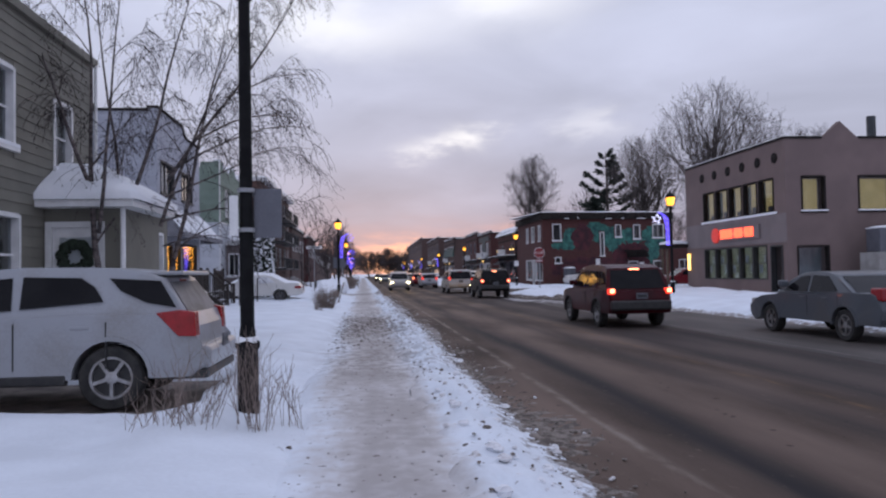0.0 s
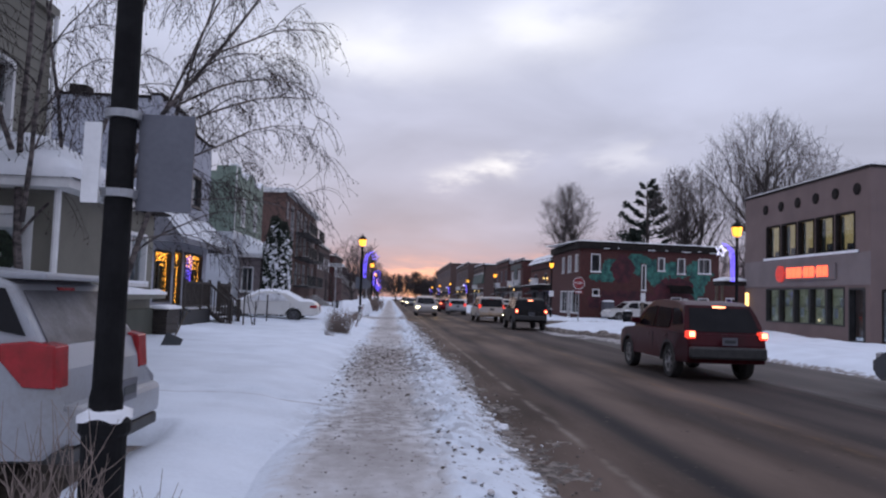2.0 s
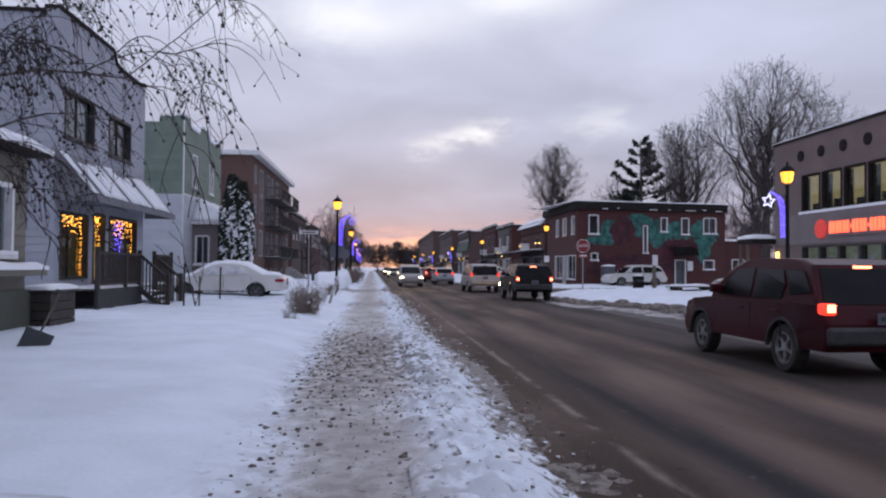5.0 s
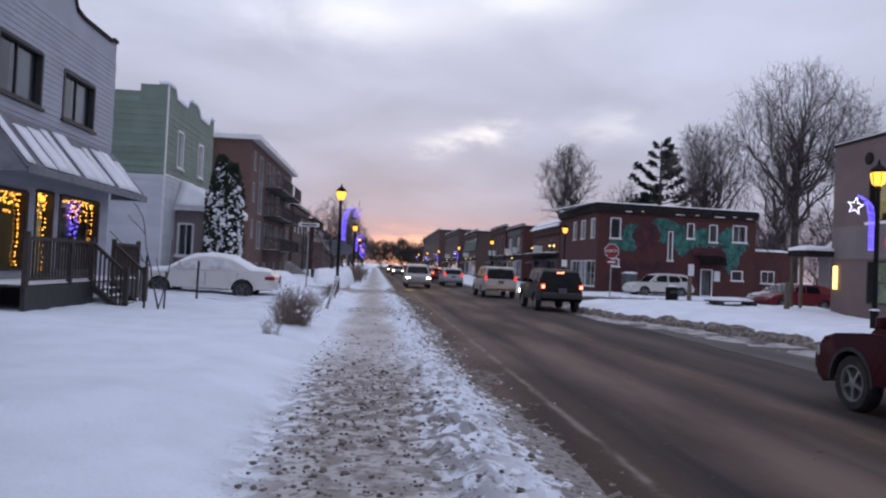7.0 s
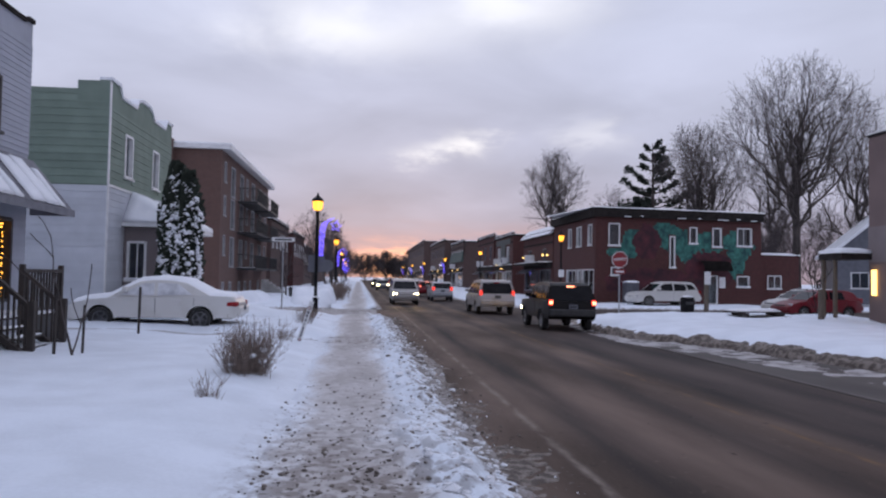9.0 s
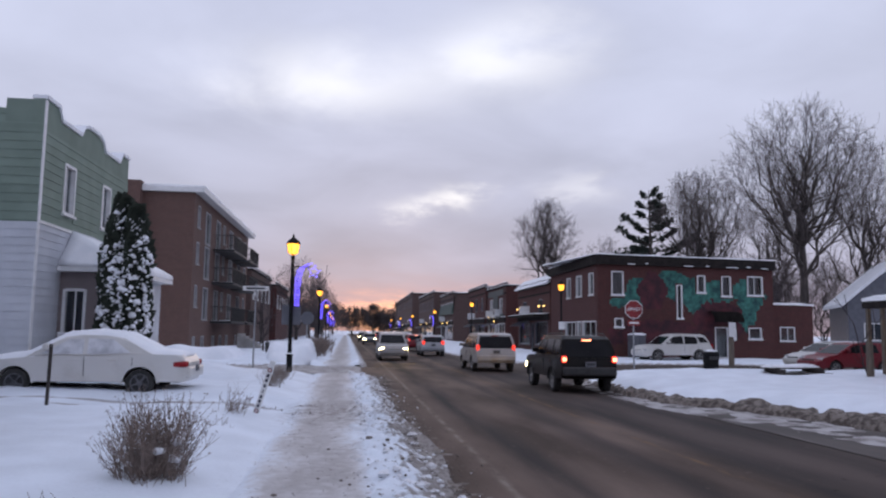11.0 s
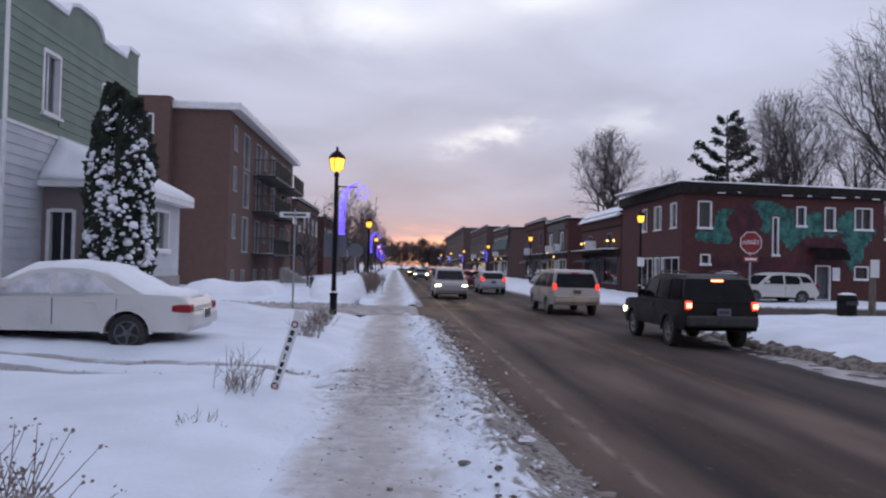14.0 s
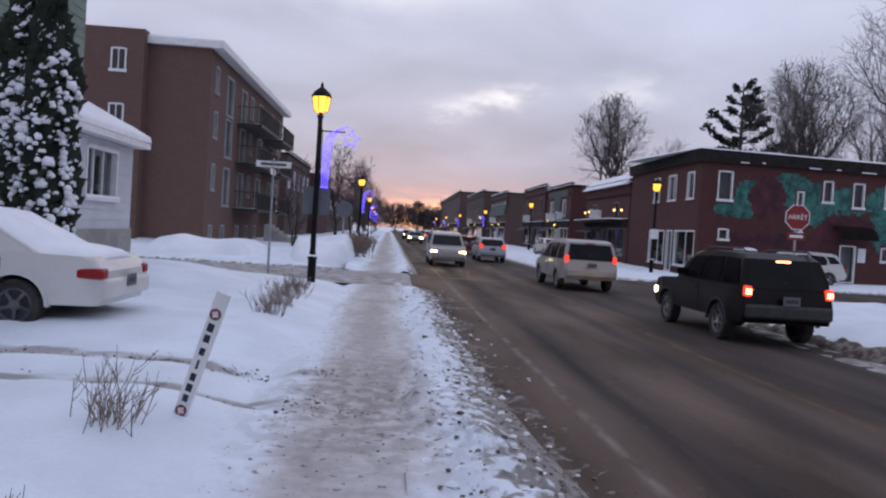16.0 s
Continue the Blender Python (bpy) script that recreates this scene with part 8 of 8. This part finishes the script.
def crown_tree(x, y, height, width, fork, label, seed, leaders=10, twig=None, thin=0.012, r=None):
    """A tall bare tree: leaders fan out of the fork and rise into one rounded crown of fine twigs."""
    rng = random.Random(seed)
    tree = thing("tree", pose(x, y, 0), label, "tree")
    thick, fine = Wood(), Wood()
    r = r or height * 0.0165
    zc, rz, rx = (fork * 0.7 + height) / 2, (height - fork * 0.7) / 2, width / 2

    def inside(p, slack):
        return (p.x * p.x + p.y * p.y) / (rx * rx) + ((p.z - zc) / rz) ** 2 < slack

    def shoot(p, d, length, r0, n, slack):
        pts = [p]
        for _ in range(n):
            d = (d + Vector((rng.gauss(0, 0.13), rng.gauss(0, 0.13), rng.gauss(0.05, 0.11)))).normalized()
            q = pts[-1] + d * (length / n)
            if not inside(q, slack) and len(pts) > 1:
                break
            pts.append(q)
        (thick if r0 > 0.045 else fine).limb(pts, [max(thin * 0.7, r0 * (1 - 0.75 * i / n)) for i in range(len(pts))], 5 if r0 > 0.05 else 3)
        return pts

    def around(d, ang):
        axis = d.orthogonal().normalized()
        axis.rotate(Matrix.Rotation(rng.random() * math.tau, 3, d))
        e = d.copy()
        e.rotate(Matrix.Rotation(ang, 3, axis))
        return e

    top = Vector((rng.gauss(0, 0.2), rng.gauss(0, 0.2), fork))
    stem = [Vector((0, 0, -0.3)), top * 0.5, top]
    crown_h = height - fork
    for i in range(1, 5):
        stem.append(top + Vector((rng.gauss(0, 0.2) * i, rng.gauss(0, 0.2) * i, crown_h * 0.14 * i)))
    thick.limb(stem, [r * 1.2, r, r * 0.92, r * 0.72, r * 0.55, r * 0.40, r * 0.28], 9)
    for k in range(leaders):
        a = k * 2.4 + rng.uniform(-0.35, 0.35)
        polar = 0.05 + 1.28 * ((k + 0.3) / leaders) ** 0.85
        sn, cs = math.sin(polar), math.cos(polar)
        reach = rng.uniform(0.80, 1.04)
        goal = Vector((rx * sn * math.cos(a) * reach, rx * sn * math.sin(a) * reach, zc + rz * cs * reach))
        up = 1 - polar / 1.55
        p0 = stem[min(6, 2 + int(up * 4.5 * rng.uniform(0.3, 1.0)))] if rng.random() < 0.7 else top * rng.uniform(0.86, 1.0)
        mid = Vector((p0.x + (goal.x - p0.x) * 0.60, p0.y + (goal.y - p0.y) * 0.60, p0.z + (goal.z - p0.z) * 0.40))
        n = 9
        pts = []
        for i in range(n + 1):
            t = i / n
            q = p0 * (1 - t) ** 2 + mid * 2 * t * (1 - t) + goal * t * t
            if i:
                q = q + Vector((rng.gauss(0, 0.016), rng.gauss(0, 0.016), rng.gauss(0, 0.012))) * width
            pts.append(q)
        rl = r * rng.uniform(0.40, 0.58)
        rad = [max(thin * 1.4, rl * (1 - 0.93 * (i / n) ** 0.8)) for i in range(n + 1)]
        thick.limb(pts, rad, 6)
        for i in range(2, n + 1):
            tan = (pts[i] - pts[i - 1]).normalized()
            for _ in range(2 if i < n else 3):
                d1 = (around(tan, rng.uniform(0.45, 0.95)) + Vector((0, 0, 0.12))).normalized()
                sec = shoot(pts[i], d1, width * rng.uniform(0.15, 0.30) * (1.15 - 0.45 * i / n), max(thin * 1.6, rad[i] * 0.62), 4, rng.uniform(0.92, 1.15))
                for q in sec[1:]:
                    for _ in range(2):
                        d2 = around((sec[-1] - sec[0]).normalized(), rng.uniform(0.4, 1.0))
                        ter = shoot(q, d2, width * rng.uniform(0.06, 0.12), thin * 1.15, 2, rng.uniform(1.0, 1.2))
                        for u in ter[1:]:
                            shoot(u, around(d2, rng.uniform(0.35, 0.9)), width * rng.uniform(0.03, 0.065), thin * 0.75, 1, 1.25)
    thick.mesh("trunk", BARK, tree)
    fine.mesh("crown", twig or HOARY_TWIG, tree, kind="stuff")
    return tree


HOARY = "bare deciduous tree with fine hoary twigs"
crown_tree(39.3, 86, 22.6, 14.6, 7.5, "tall bare deciduous tree behind the mural building", 21, leaders=19, thin=0.013)
crown_tree(48, 90, 20, 13, 5, HOARY, 22)
crown_tree(34.8, 98, 18.5, 11, 7, HOARY, 23, leaders=13, thin=0.015)
crown_tree(40, 106, 20.5, 13, 5, HOARY, 24)
crown_tree(56, 93, 19, 12, 5, HOARY, 25)
crown_tree(63, 86, 15, 11, 4, HOARY, 26)
crown_tree(29.5, 140, 22.5, 11.5, 9, "bare round-crowned tree above the rooftops", 127, leaders=16, thin=0.018)
crown_tree(48, 165, 20, 13, 5, "distant bare tree above the rooftops", 28, thin=0.016)
crown_tree(52, 112, 20, 13, 5, HOARY, 61)
for k, (x, y, h) in enumerate(((37.5, 95, 8.0), (43.5, 97, 9.5), (50, 99, 10.0), (57, 101, 10.0))):
    crown_tree(x, y, h, 9.5, 0.5, "low bare thicket tree behind the shops", 90 + k, leaders=8, thin=0.016, twig=FROSTY_TWIG)
for k in range(9):
    bare_tree(33 + k * 5.2, 108 + 9 * (k % 3), 0, 13 + 2 * (k % 2), "bare tree in the thicket behind the shops", 140 + k, spread=(0.4, 0.95), ratio=0.66, trunk=0.26, depth=4, split=(6, 6, 5, 5), thin=0.018, twig=FROSTY_TWIG, cut=0.06)
bare_tree(-9.5, 96, 0, 9, "bare street tree before the apartments", 29, spread=(0.3, 0.8), ratio=0.64, depth=3, split=(4, 4, 4), thin=0.02, twig=FROSTY_TWIG)
bare_tree(-6.5, 72, 0.2, 5.5, "slim bare street tree", 30, spread=(0.3, 0.8), ratio=0.6, depth=3, split=(4, 4, 4), thin=0.012, r=0.07)
bare_tree(-7.5, 110, 0, 8, "bare street tree by the walk-ups", 31, depth=3, split=(4, 4, 4), thin=0.025, twig=FROSTY_TWIG)
bare_tree(-7.0, 150, 0, 15, "bare tree far along the street", 32, depth=3, split=(5, 4, 4), thin=0.04, twig=FROSTY_TWIG)
bare_tree(-7.5, 182, 0, 17, "bare tree far along the street", 33, depth=3, split=(5, 4, 4), thin=0.05, twig=FROSTY_TWIG)
bare_tree(-5.87, 32.35, 0.15, 2.7, "thin bare sapling in the snowy yard", 34, depth=2, split=(2, 3), thin=0.01, r=0.028, trunk=0.5, twig=BARK)
bare_tree(17.4, 47.6, 0.1, 4.0, "thin bare sapling by the office", 35, depth=2, split=(3, 3), thin=0.012, r=0.03, trunk=0.5, lean=(-0.3, 0.1))
for k in range(17):
    crown_tree(-40 + k * 4.8 + 2.0 * math.sin(k * 5.1), 258 + 13 * (k % 4), 7.5 + 3.0 * ((k * 7) % 5) / 4, 13.0, 0.3, "distant bare tree at the street's end", 40 + k, leaders=9, thin=0.05, twig=FROSTY_TWIG)
for k, (x, y, h) in enumerate(((-6.6, 101, 8.5), (-7.0, 131, 9.5), (-8.2, 166, 10.5), (-8.0, 206, 11.0), (-7.0, 238, 10.0))):
    crown_tree(x, y, h, h * 0.8, 1.6, "bare street tree with fine twigs", 80 + k, leaders=6, thin=0.014, twig=FROSTY_TWIG)


def conifer(x, y, height, seed):
    """A pine with ragged level boughs."""
    rng = random.Random(seed)
    tree = thing("tree", pose(x, y, 0), "dark ragged pine with level boughs", "tree")
    w, nd = Wood(), Wood()
    w.limb([Vector((0, 0, 0)), Vector((0.1, 0, height * 0.6)), Vector((0, 0, height))], [0.3, 0.2, 0.04], 8)
    for k in range(34):
        whorl = k // 4
        h = min(1.0, (whorl + 0.12 * (k % 4)) / 8.4)
        z = height * (0.34 + 0.64 * h)
        ln = ((1 - h) ** 0.75 * height * 0.25 + 0.7) * rng.uniform(0.55, 1.3)
        a = k * 2.05 + rng.uniform(-0.4, 0.4)
        out = Vector((math.cos(a), math.sin(a), 0))
        lift = rng.uniform(0.10, 0.36) + 0.35 * h
        p0 = Vector((0, 0, z))
        w.limb([p0, p0 + out * ln * 0.5 + Vector((0, 0, 0.25 * lift * ln)), p0 + out * ln * 0.85 + Vector((0, 0, 0.72 * lift * ln)), p0 + out * ln + Vector((0, 0, lift * ln))], [0.09, 0.06, 0.035, 0.015], 4)
        for j in range(int(16 + ln * 11)):
            t = 0.30 + 0.72 * rng.random() ** 0.7
            side = Vector((-out.y, out.x, 0)) * rng.gauss(0, 0.20 * ln * t)
            q = p0 + out * ln * t + side + Vector((0, 0, lift * ln * t * t + rng.gauss(0.06, 0.09)))
            for _ in range(6):
                nd.leaf(q + Vector((rng.gauss(0, 0.07), rng.gauss(0, 0.07), rng.gauss(0, 0.05))), (Vector((rng.gauss(0, 0.8), rng.gauss(0, 0.8), rng.gauss(0.45, 0.5))) + out * 0.5).normalized(), rng.uniform(0.20, 0.42))
    w.mesh("trunk", BARK, tree)
    nd.mesh("crown", NEEDLE, tree, kind="stuff")


conifer(32.2, 104, 18.0, 5)


def cedar(x, y, z, height):
    """A pair of narrow cedar spires loaded with clumps of snow."""
    rng = random.Random(12)
    tree = thing("tree", pose(x, y, z), "narrow twin-topped cedar loaded with snow clumps", "tree")
    w, nd, sn = Wood(), Wood(), Wood()
    for dx, dy, h, rad in ((-0.20, 0.1, height, 0.36), (0.23, -0.05, height * 0.94, 0.33)):
        w.limb([Vector((dx, dy, -0.2)), Vector((dx, dy, h))], [0.09, 0.02], 6)
        for k in range(2600):
            t = rng.random() ** 0.85
            a = rng.random() * math.tau
            prof = rad * min(1.0, (1 - t) * 3.4 + 0.06) * min(1, 0.72 + t * 1.4)
            r = prof * math.sqrt(rng.uniform(0.35, 1.05)) * (1 + 0.16 * math.sin(a * 3 + t * 17))
            p = Vector((dx + r * math.cos(a), dy + r * math.sin(a), t * h))
            nd.leaf(p, Vector((math.cos(a) * 0.6, math.sin(a) * 0.6, rng.uniform(0.2, 1.2))).normalized(), rng.uniform(0.12, 0.34))
        for k in range(900):
            t = rng.uniform(0.02, 0.985)
            a = rng.random() * math.tau
            prof = rad * min(1.0, (1 - t) * 3.4 + 0.06) * min(1, 0.72 + t * 1.4)
            r = prof * rng.uniform(1.0, 1.18) + 0.08
            c = Vector((dx + r * math.cos(a), dy + r * math.sin(a), t * h))
            s = rng.uniform(0.016, 0.068) * (1.5 if rng.random() < 0.12 else 1)
            base = len(sn.v)
            ring = []
            for q in range(3):
                for m_ in range(6):
                    th = m_ * math.tau / 6
                    rr = s * (1.0, 1.15, 0.6)[q] * rng.uniform(0.8, 1.2)
                    sn.v.append(c + Vector((rr * math.cos(th), rr * math.sin(th), s * (-0.7, 0.0, 0.7)[q] + rng.uniform(-0.2, 0.2) * s)))
            for q in range(2):
                for m_ in range(6):
                    m2 = (m_ + 1) % 6
                    sn.f.append((base + q * 6 + m_, base + q * 6 + m2, base + (q + 1) * 6 + m2, base + (q + 1) * 6 + m_))
            sn.f.append(tuple(base + 12 + m_ for m_ in range(6)))
            sn.f.append(tuple(base + 5 - m_ for m_ in range(6)))
    w.mesh("trunk", BARK, tree)
    nd.mesh("foliage", CEDAR_LEAF, tree, kind="stuff")
    sn.mesh("snow_clumps", SNOW_ROOF, tree, kind="stuff", smooth=True)


cedar(-7.05, 44.3, 0.2, 5.0)
for k, (x, y) in enumerate(((-7.5, 44.6), (-6.6, 44.9), (-7.2, 46.2))):
    rng = random.Random(90 + k)
    sh = thing("shrub", pose(x, y, 0.2), "low evergreen shrub under snow", "shrub", group="foundation shrubs")
    nd = Wood()
    for _ in range(900):
        v = Vector((rng.gauss(0, 1), rng.gauss(0, 1), abs(rng.gauss(0, 1)))).normalized()
        nd.leaf(Vector((v.x * 0.42, v.y * 0.42, v.z * 0.75)) * rng.uniform(0.7, 1.0), v, rng.uniform(0.08, 0.18))
    nd.mesh("foliage", CEDAR_LEAF, sh, kind="stuff")
    part("snow_cap", lumpy_slab(-0.35, 0.35, -0.35, 0.35, 0.62, 0.2, step=0.12, amp=0.12, seed=k), SNOW_ROOF, sh, smooth=True)


def shrub(x, y, z, height, spread, stems, label, seed, thick=0.005, kids=4, group="", heads=False):
    rng = random.Random(seed)
    sh = thing("shrub", pose(x, y, z), label, "shrub", group=group)
    w, seeds = Wood(), Wood()
    for _ in range(stems):
        a = rng.random() * math.tau
        p = Vector((rng.gauss(0, spread * 0.25), rng.gauss(0, spread * 0.25), -0.1))
        d = Vector((math.cos(a) * rng.uniform(0, 0.5) * spread / height * 1.6, math.sin(a) * rng.uniform(0, 0.5) * spread / height * 1.6, 1)).normalized()
        ln = height * rng.uniform(0.55, 1.05)
        pts = [p]
        for i in range(4):
            d = (d + Vector((rng.gauss(0, 0.13), rng.gauss(0, 0.13), 0))).normalized()
            pts.append(pts[-1] + d * ln / 4)
        w.limb(pts, [thick, thick * 0.9, thick * 0.8, thick * 0.6, thick * 0.4], 4)
        for _k in range(kids):
            i = rng.randint(1, 3)
            dd = (d + Vector((rng.gauss(0, 0.55), rng.gauss(0, 0.55), rng.uniform(-0.1, 0.4)))).normalized()
            q = pts[i] + (pts[i + 1] - pts[i]) * rng.random()
            l2 = ln * rng.uniform(0.15, 0.38)
            tip = q + dd * l2 + Vector((0, 0, 0.02))
            w.limb([q, q + dd * l2 * 0.5, tip], [thick * 0.7, thick * 0.55, thick * 0.35], 3)
            for _j in range(3 if heads else 0):
                seeds.leaf(tip + Vector((rng.gauss(0, 0.012), rng.gauss(0, 0.012), rng.gauss(0, 0.012))), Vector((rng.gauss(0, 1), rng.gauss(0, 1), rng.gauss(0.6, 0.6))).normalized(), rng.uniform(0.010, 0.024))
    w.mesh("twig_tangle", SHRUB_TWIG, sh, kind="stuff")
    if heads:
        seeds.mesh("dry_foliage", SHRUB_TWIG, sh, kind="stuff", label="dry brown seed heads and curled leaves")
        for k in range(9):
            a = rng.random() * math.tau
            c = Vector((spread * 0.45 * math.cos(a), spread * 0.45 * math.sin(a), rng.uniform(0.1, height * 0.6)))
            bm = bmesh.new()
            bmesh.ops.create_icosphere(bm, subdivisions=2, radius=rng.uniform(0.03, 0.07), matrix=Matrix.Translation(c) @ Matrix.Diagonal((1.2, 1.0, 0.7, 1)))
            for v in bm.verts:
                v.co += 0.02 * noise.noise_vector(v.co * 14)
            part("caught_snow", bm, SNOW_ROOF, sh, smooth=True)
    return sh


shrub(-2.55, 8.2, 0.1, 0.75, 0.45, 34, "dry bare shrub twigs round the lamp post", 51, kids=6, thick=0.0032)
shrub(-2.0, 8.25, 0.1, 0.85, 0.3, 30, "dry bare shrub twigs round the lamp post", 52, kids=6, thick=0.0032)
shrub(-2.95, 8.5, 0.1, 0.55, 0.4, 18, "dry bare shrub twigs in the snow", 53, thick=0.0032)
shrub(-1.75, 8.55, 0.1, 0.55, 0.25, 14, "dry bare shrub twigs in the snow", 54, thick=0.0032)
shrub(-2.74, 30.8, 0.0, 0.92, 0.54, 150, "round leafless brown shrub with dry seed heads in the snow", 55, kids=9, thick=0.005, heads=True)
shrub(-2.80, 28.35, 0.02, 0.50, 0.16, 22, "small leafless shrub poking from the snow", 56, kids=6)
shrub(-2.87, 36.6, 0.1, 0.62, 0.45, 30, "sparse dry twigs poking from the snow", 57, kids=4)
shrub(-2.88, 35.1, 0.05, 0.35, 0.3, 14, "sparse dry twigs poking from the snow", 58)
for k in range(5):
    shrub(-2.9 - 0.03 * k, 43.6 + k * 1.15, 0.1, 0.5 + 0.08 * (k % 2), 0.45, 34, "dry bare hedge twigs by the pavement", 60 + k, kids=6, group="hedge twigs")
for k in range(4):
    shrub(-2.75 - 0.1 * k, 66 + k * 4, 0.3, 1.0, 1.2, 60, "bare hedge beyond the side street", 70 + k, kids=8, thick=0.015, group="far hedge")


# ---- loose clods ----
def clods(name, n, area, sizes, mat, label, seed):
    """Uncountable lumps of snow and grit scattered on the ground: area(rng) gives x, y, z."""
    rng = random.Random(seed)
    verts, faces = [], []
    for _ in range(n):
        x, y, z = area(rng)
        s = rng.uniform(*sizes) * (0.6 + rng.random() ** 3)
        base = len(verts)
        for zz, rr in ((-0.4, 0.8), (0.1, 1.0), (0.5, 0.55)):
            for k in range(5):
                a = k * math.tau / 5 + zz
                q = rr * s * rng.uniform(0.7, 1.3)
                verts.append((x + q * math.cos(a), y + q * math.sin(a), z + s * zz * rng.uniform(0.7, 1.2)))
        for q in range(2):
            for k in range(5):
                k2 = (k + 1) % 5
                faces.append((base + q * 5 + k, base + q * 5 + k2, base + (q + 1) * 5 + k2, base + (q + 1) * 5 + k))
        faces.append(tuple(base + 10 + k for k in range(5)))
    me = bpy.data.meshes.new(name)
    me.from_pydata(verts, [], faces)
    me.materials.append(mat)
    tagged(new(name, me), label, "snow lumps", kind="stuff")


def on_ridge(rng):
    y = rng.uniform(-4, 52)
    x = rng.uniform(-0.35, 0.62)
    return x + sx(y), y, ridge_height(x, y) + 0.01


def on_gutter(rng):
    y = rng.uniform(-4, 52)
    x = 0.42 + abs(rng.gauss(0, 0.28))
    return x + sx(y), y, max(-0.105, ridge_height(x, y))


def on_tread(rng):
    y = rng.uniform(-4, 52)
    x = rng.choice((rng.uniform(-1.5, -0.4), rng.gauss(-0.6, 0.2), rng.gauss(-1.5, 0.15)))
    z = tread_height(max(-1.6, min(-0.3, x)), y) if x > -1.6 else yard_height(x, y)
    return x + sx(y), y, z + 0.004


def on_drive(rng):
    x = rng.choice((rng.uniform(-6.5, -0.8), rng.uniform(-3.5, -1.2)))
    y = rng.choice((38.35 - 0.16 * (x + 3.0), 39.75 - 0.10 * (x + 3.0))) + rng.gauss(0, 0.13)
    y += 0.05 * nz(x, 0, 0.7, 2.0)
    z = yard_height(x, y) if x < -1.6 else 0.02
    return x + sx(y), y, z + 0.01


clods("snow_lumps", 950, on_ridge, (0.006, 0.065), SNOW_LUMP, "broken lumps of ploughed dirty snow", 1)
clods("grit_lumps", 3600, on_gutter, (0.003, 0.018), SLUSH, "brown slush crumbs along the kerb", 2)
clods("trodden_crumbs", 1500, on_tread, (0.003, 0.012), TREAD_CRUMB, "grey crumbs of trodden snow", 3)
clods("drive_crumbs", 700, on_drive, (0.003, 0.016), SLUSH, "brown slush crumbs in the wheel tracks", 4)
clods("dirt_clods", 800, on_ridge, (0.004, 0.032), SLUSH, "dark brown clods in the ploughed snow", 5)
clods("gutter_snow", 260, on_gutter, (0.006, 0.036), SNOW_LUMP, "broken white lumps fallen into the gutter", 6)


def on_mud(rng):
    y = rng.gauss(22.6, 3.6)
    x = rng.uniform(-1.75, 0.1)
    z = tread_height(max(-1.6, min(-0.3, x)), y) if x > -1.6 else yard_height(x, y)
    return x + sx(y), y, z + 0.006


clods("mud_crumbs", 1500, on_mud, (0.004, 0.026), SLUSH, "dark brown mud crumbs trodden into the pavement snow", 7)
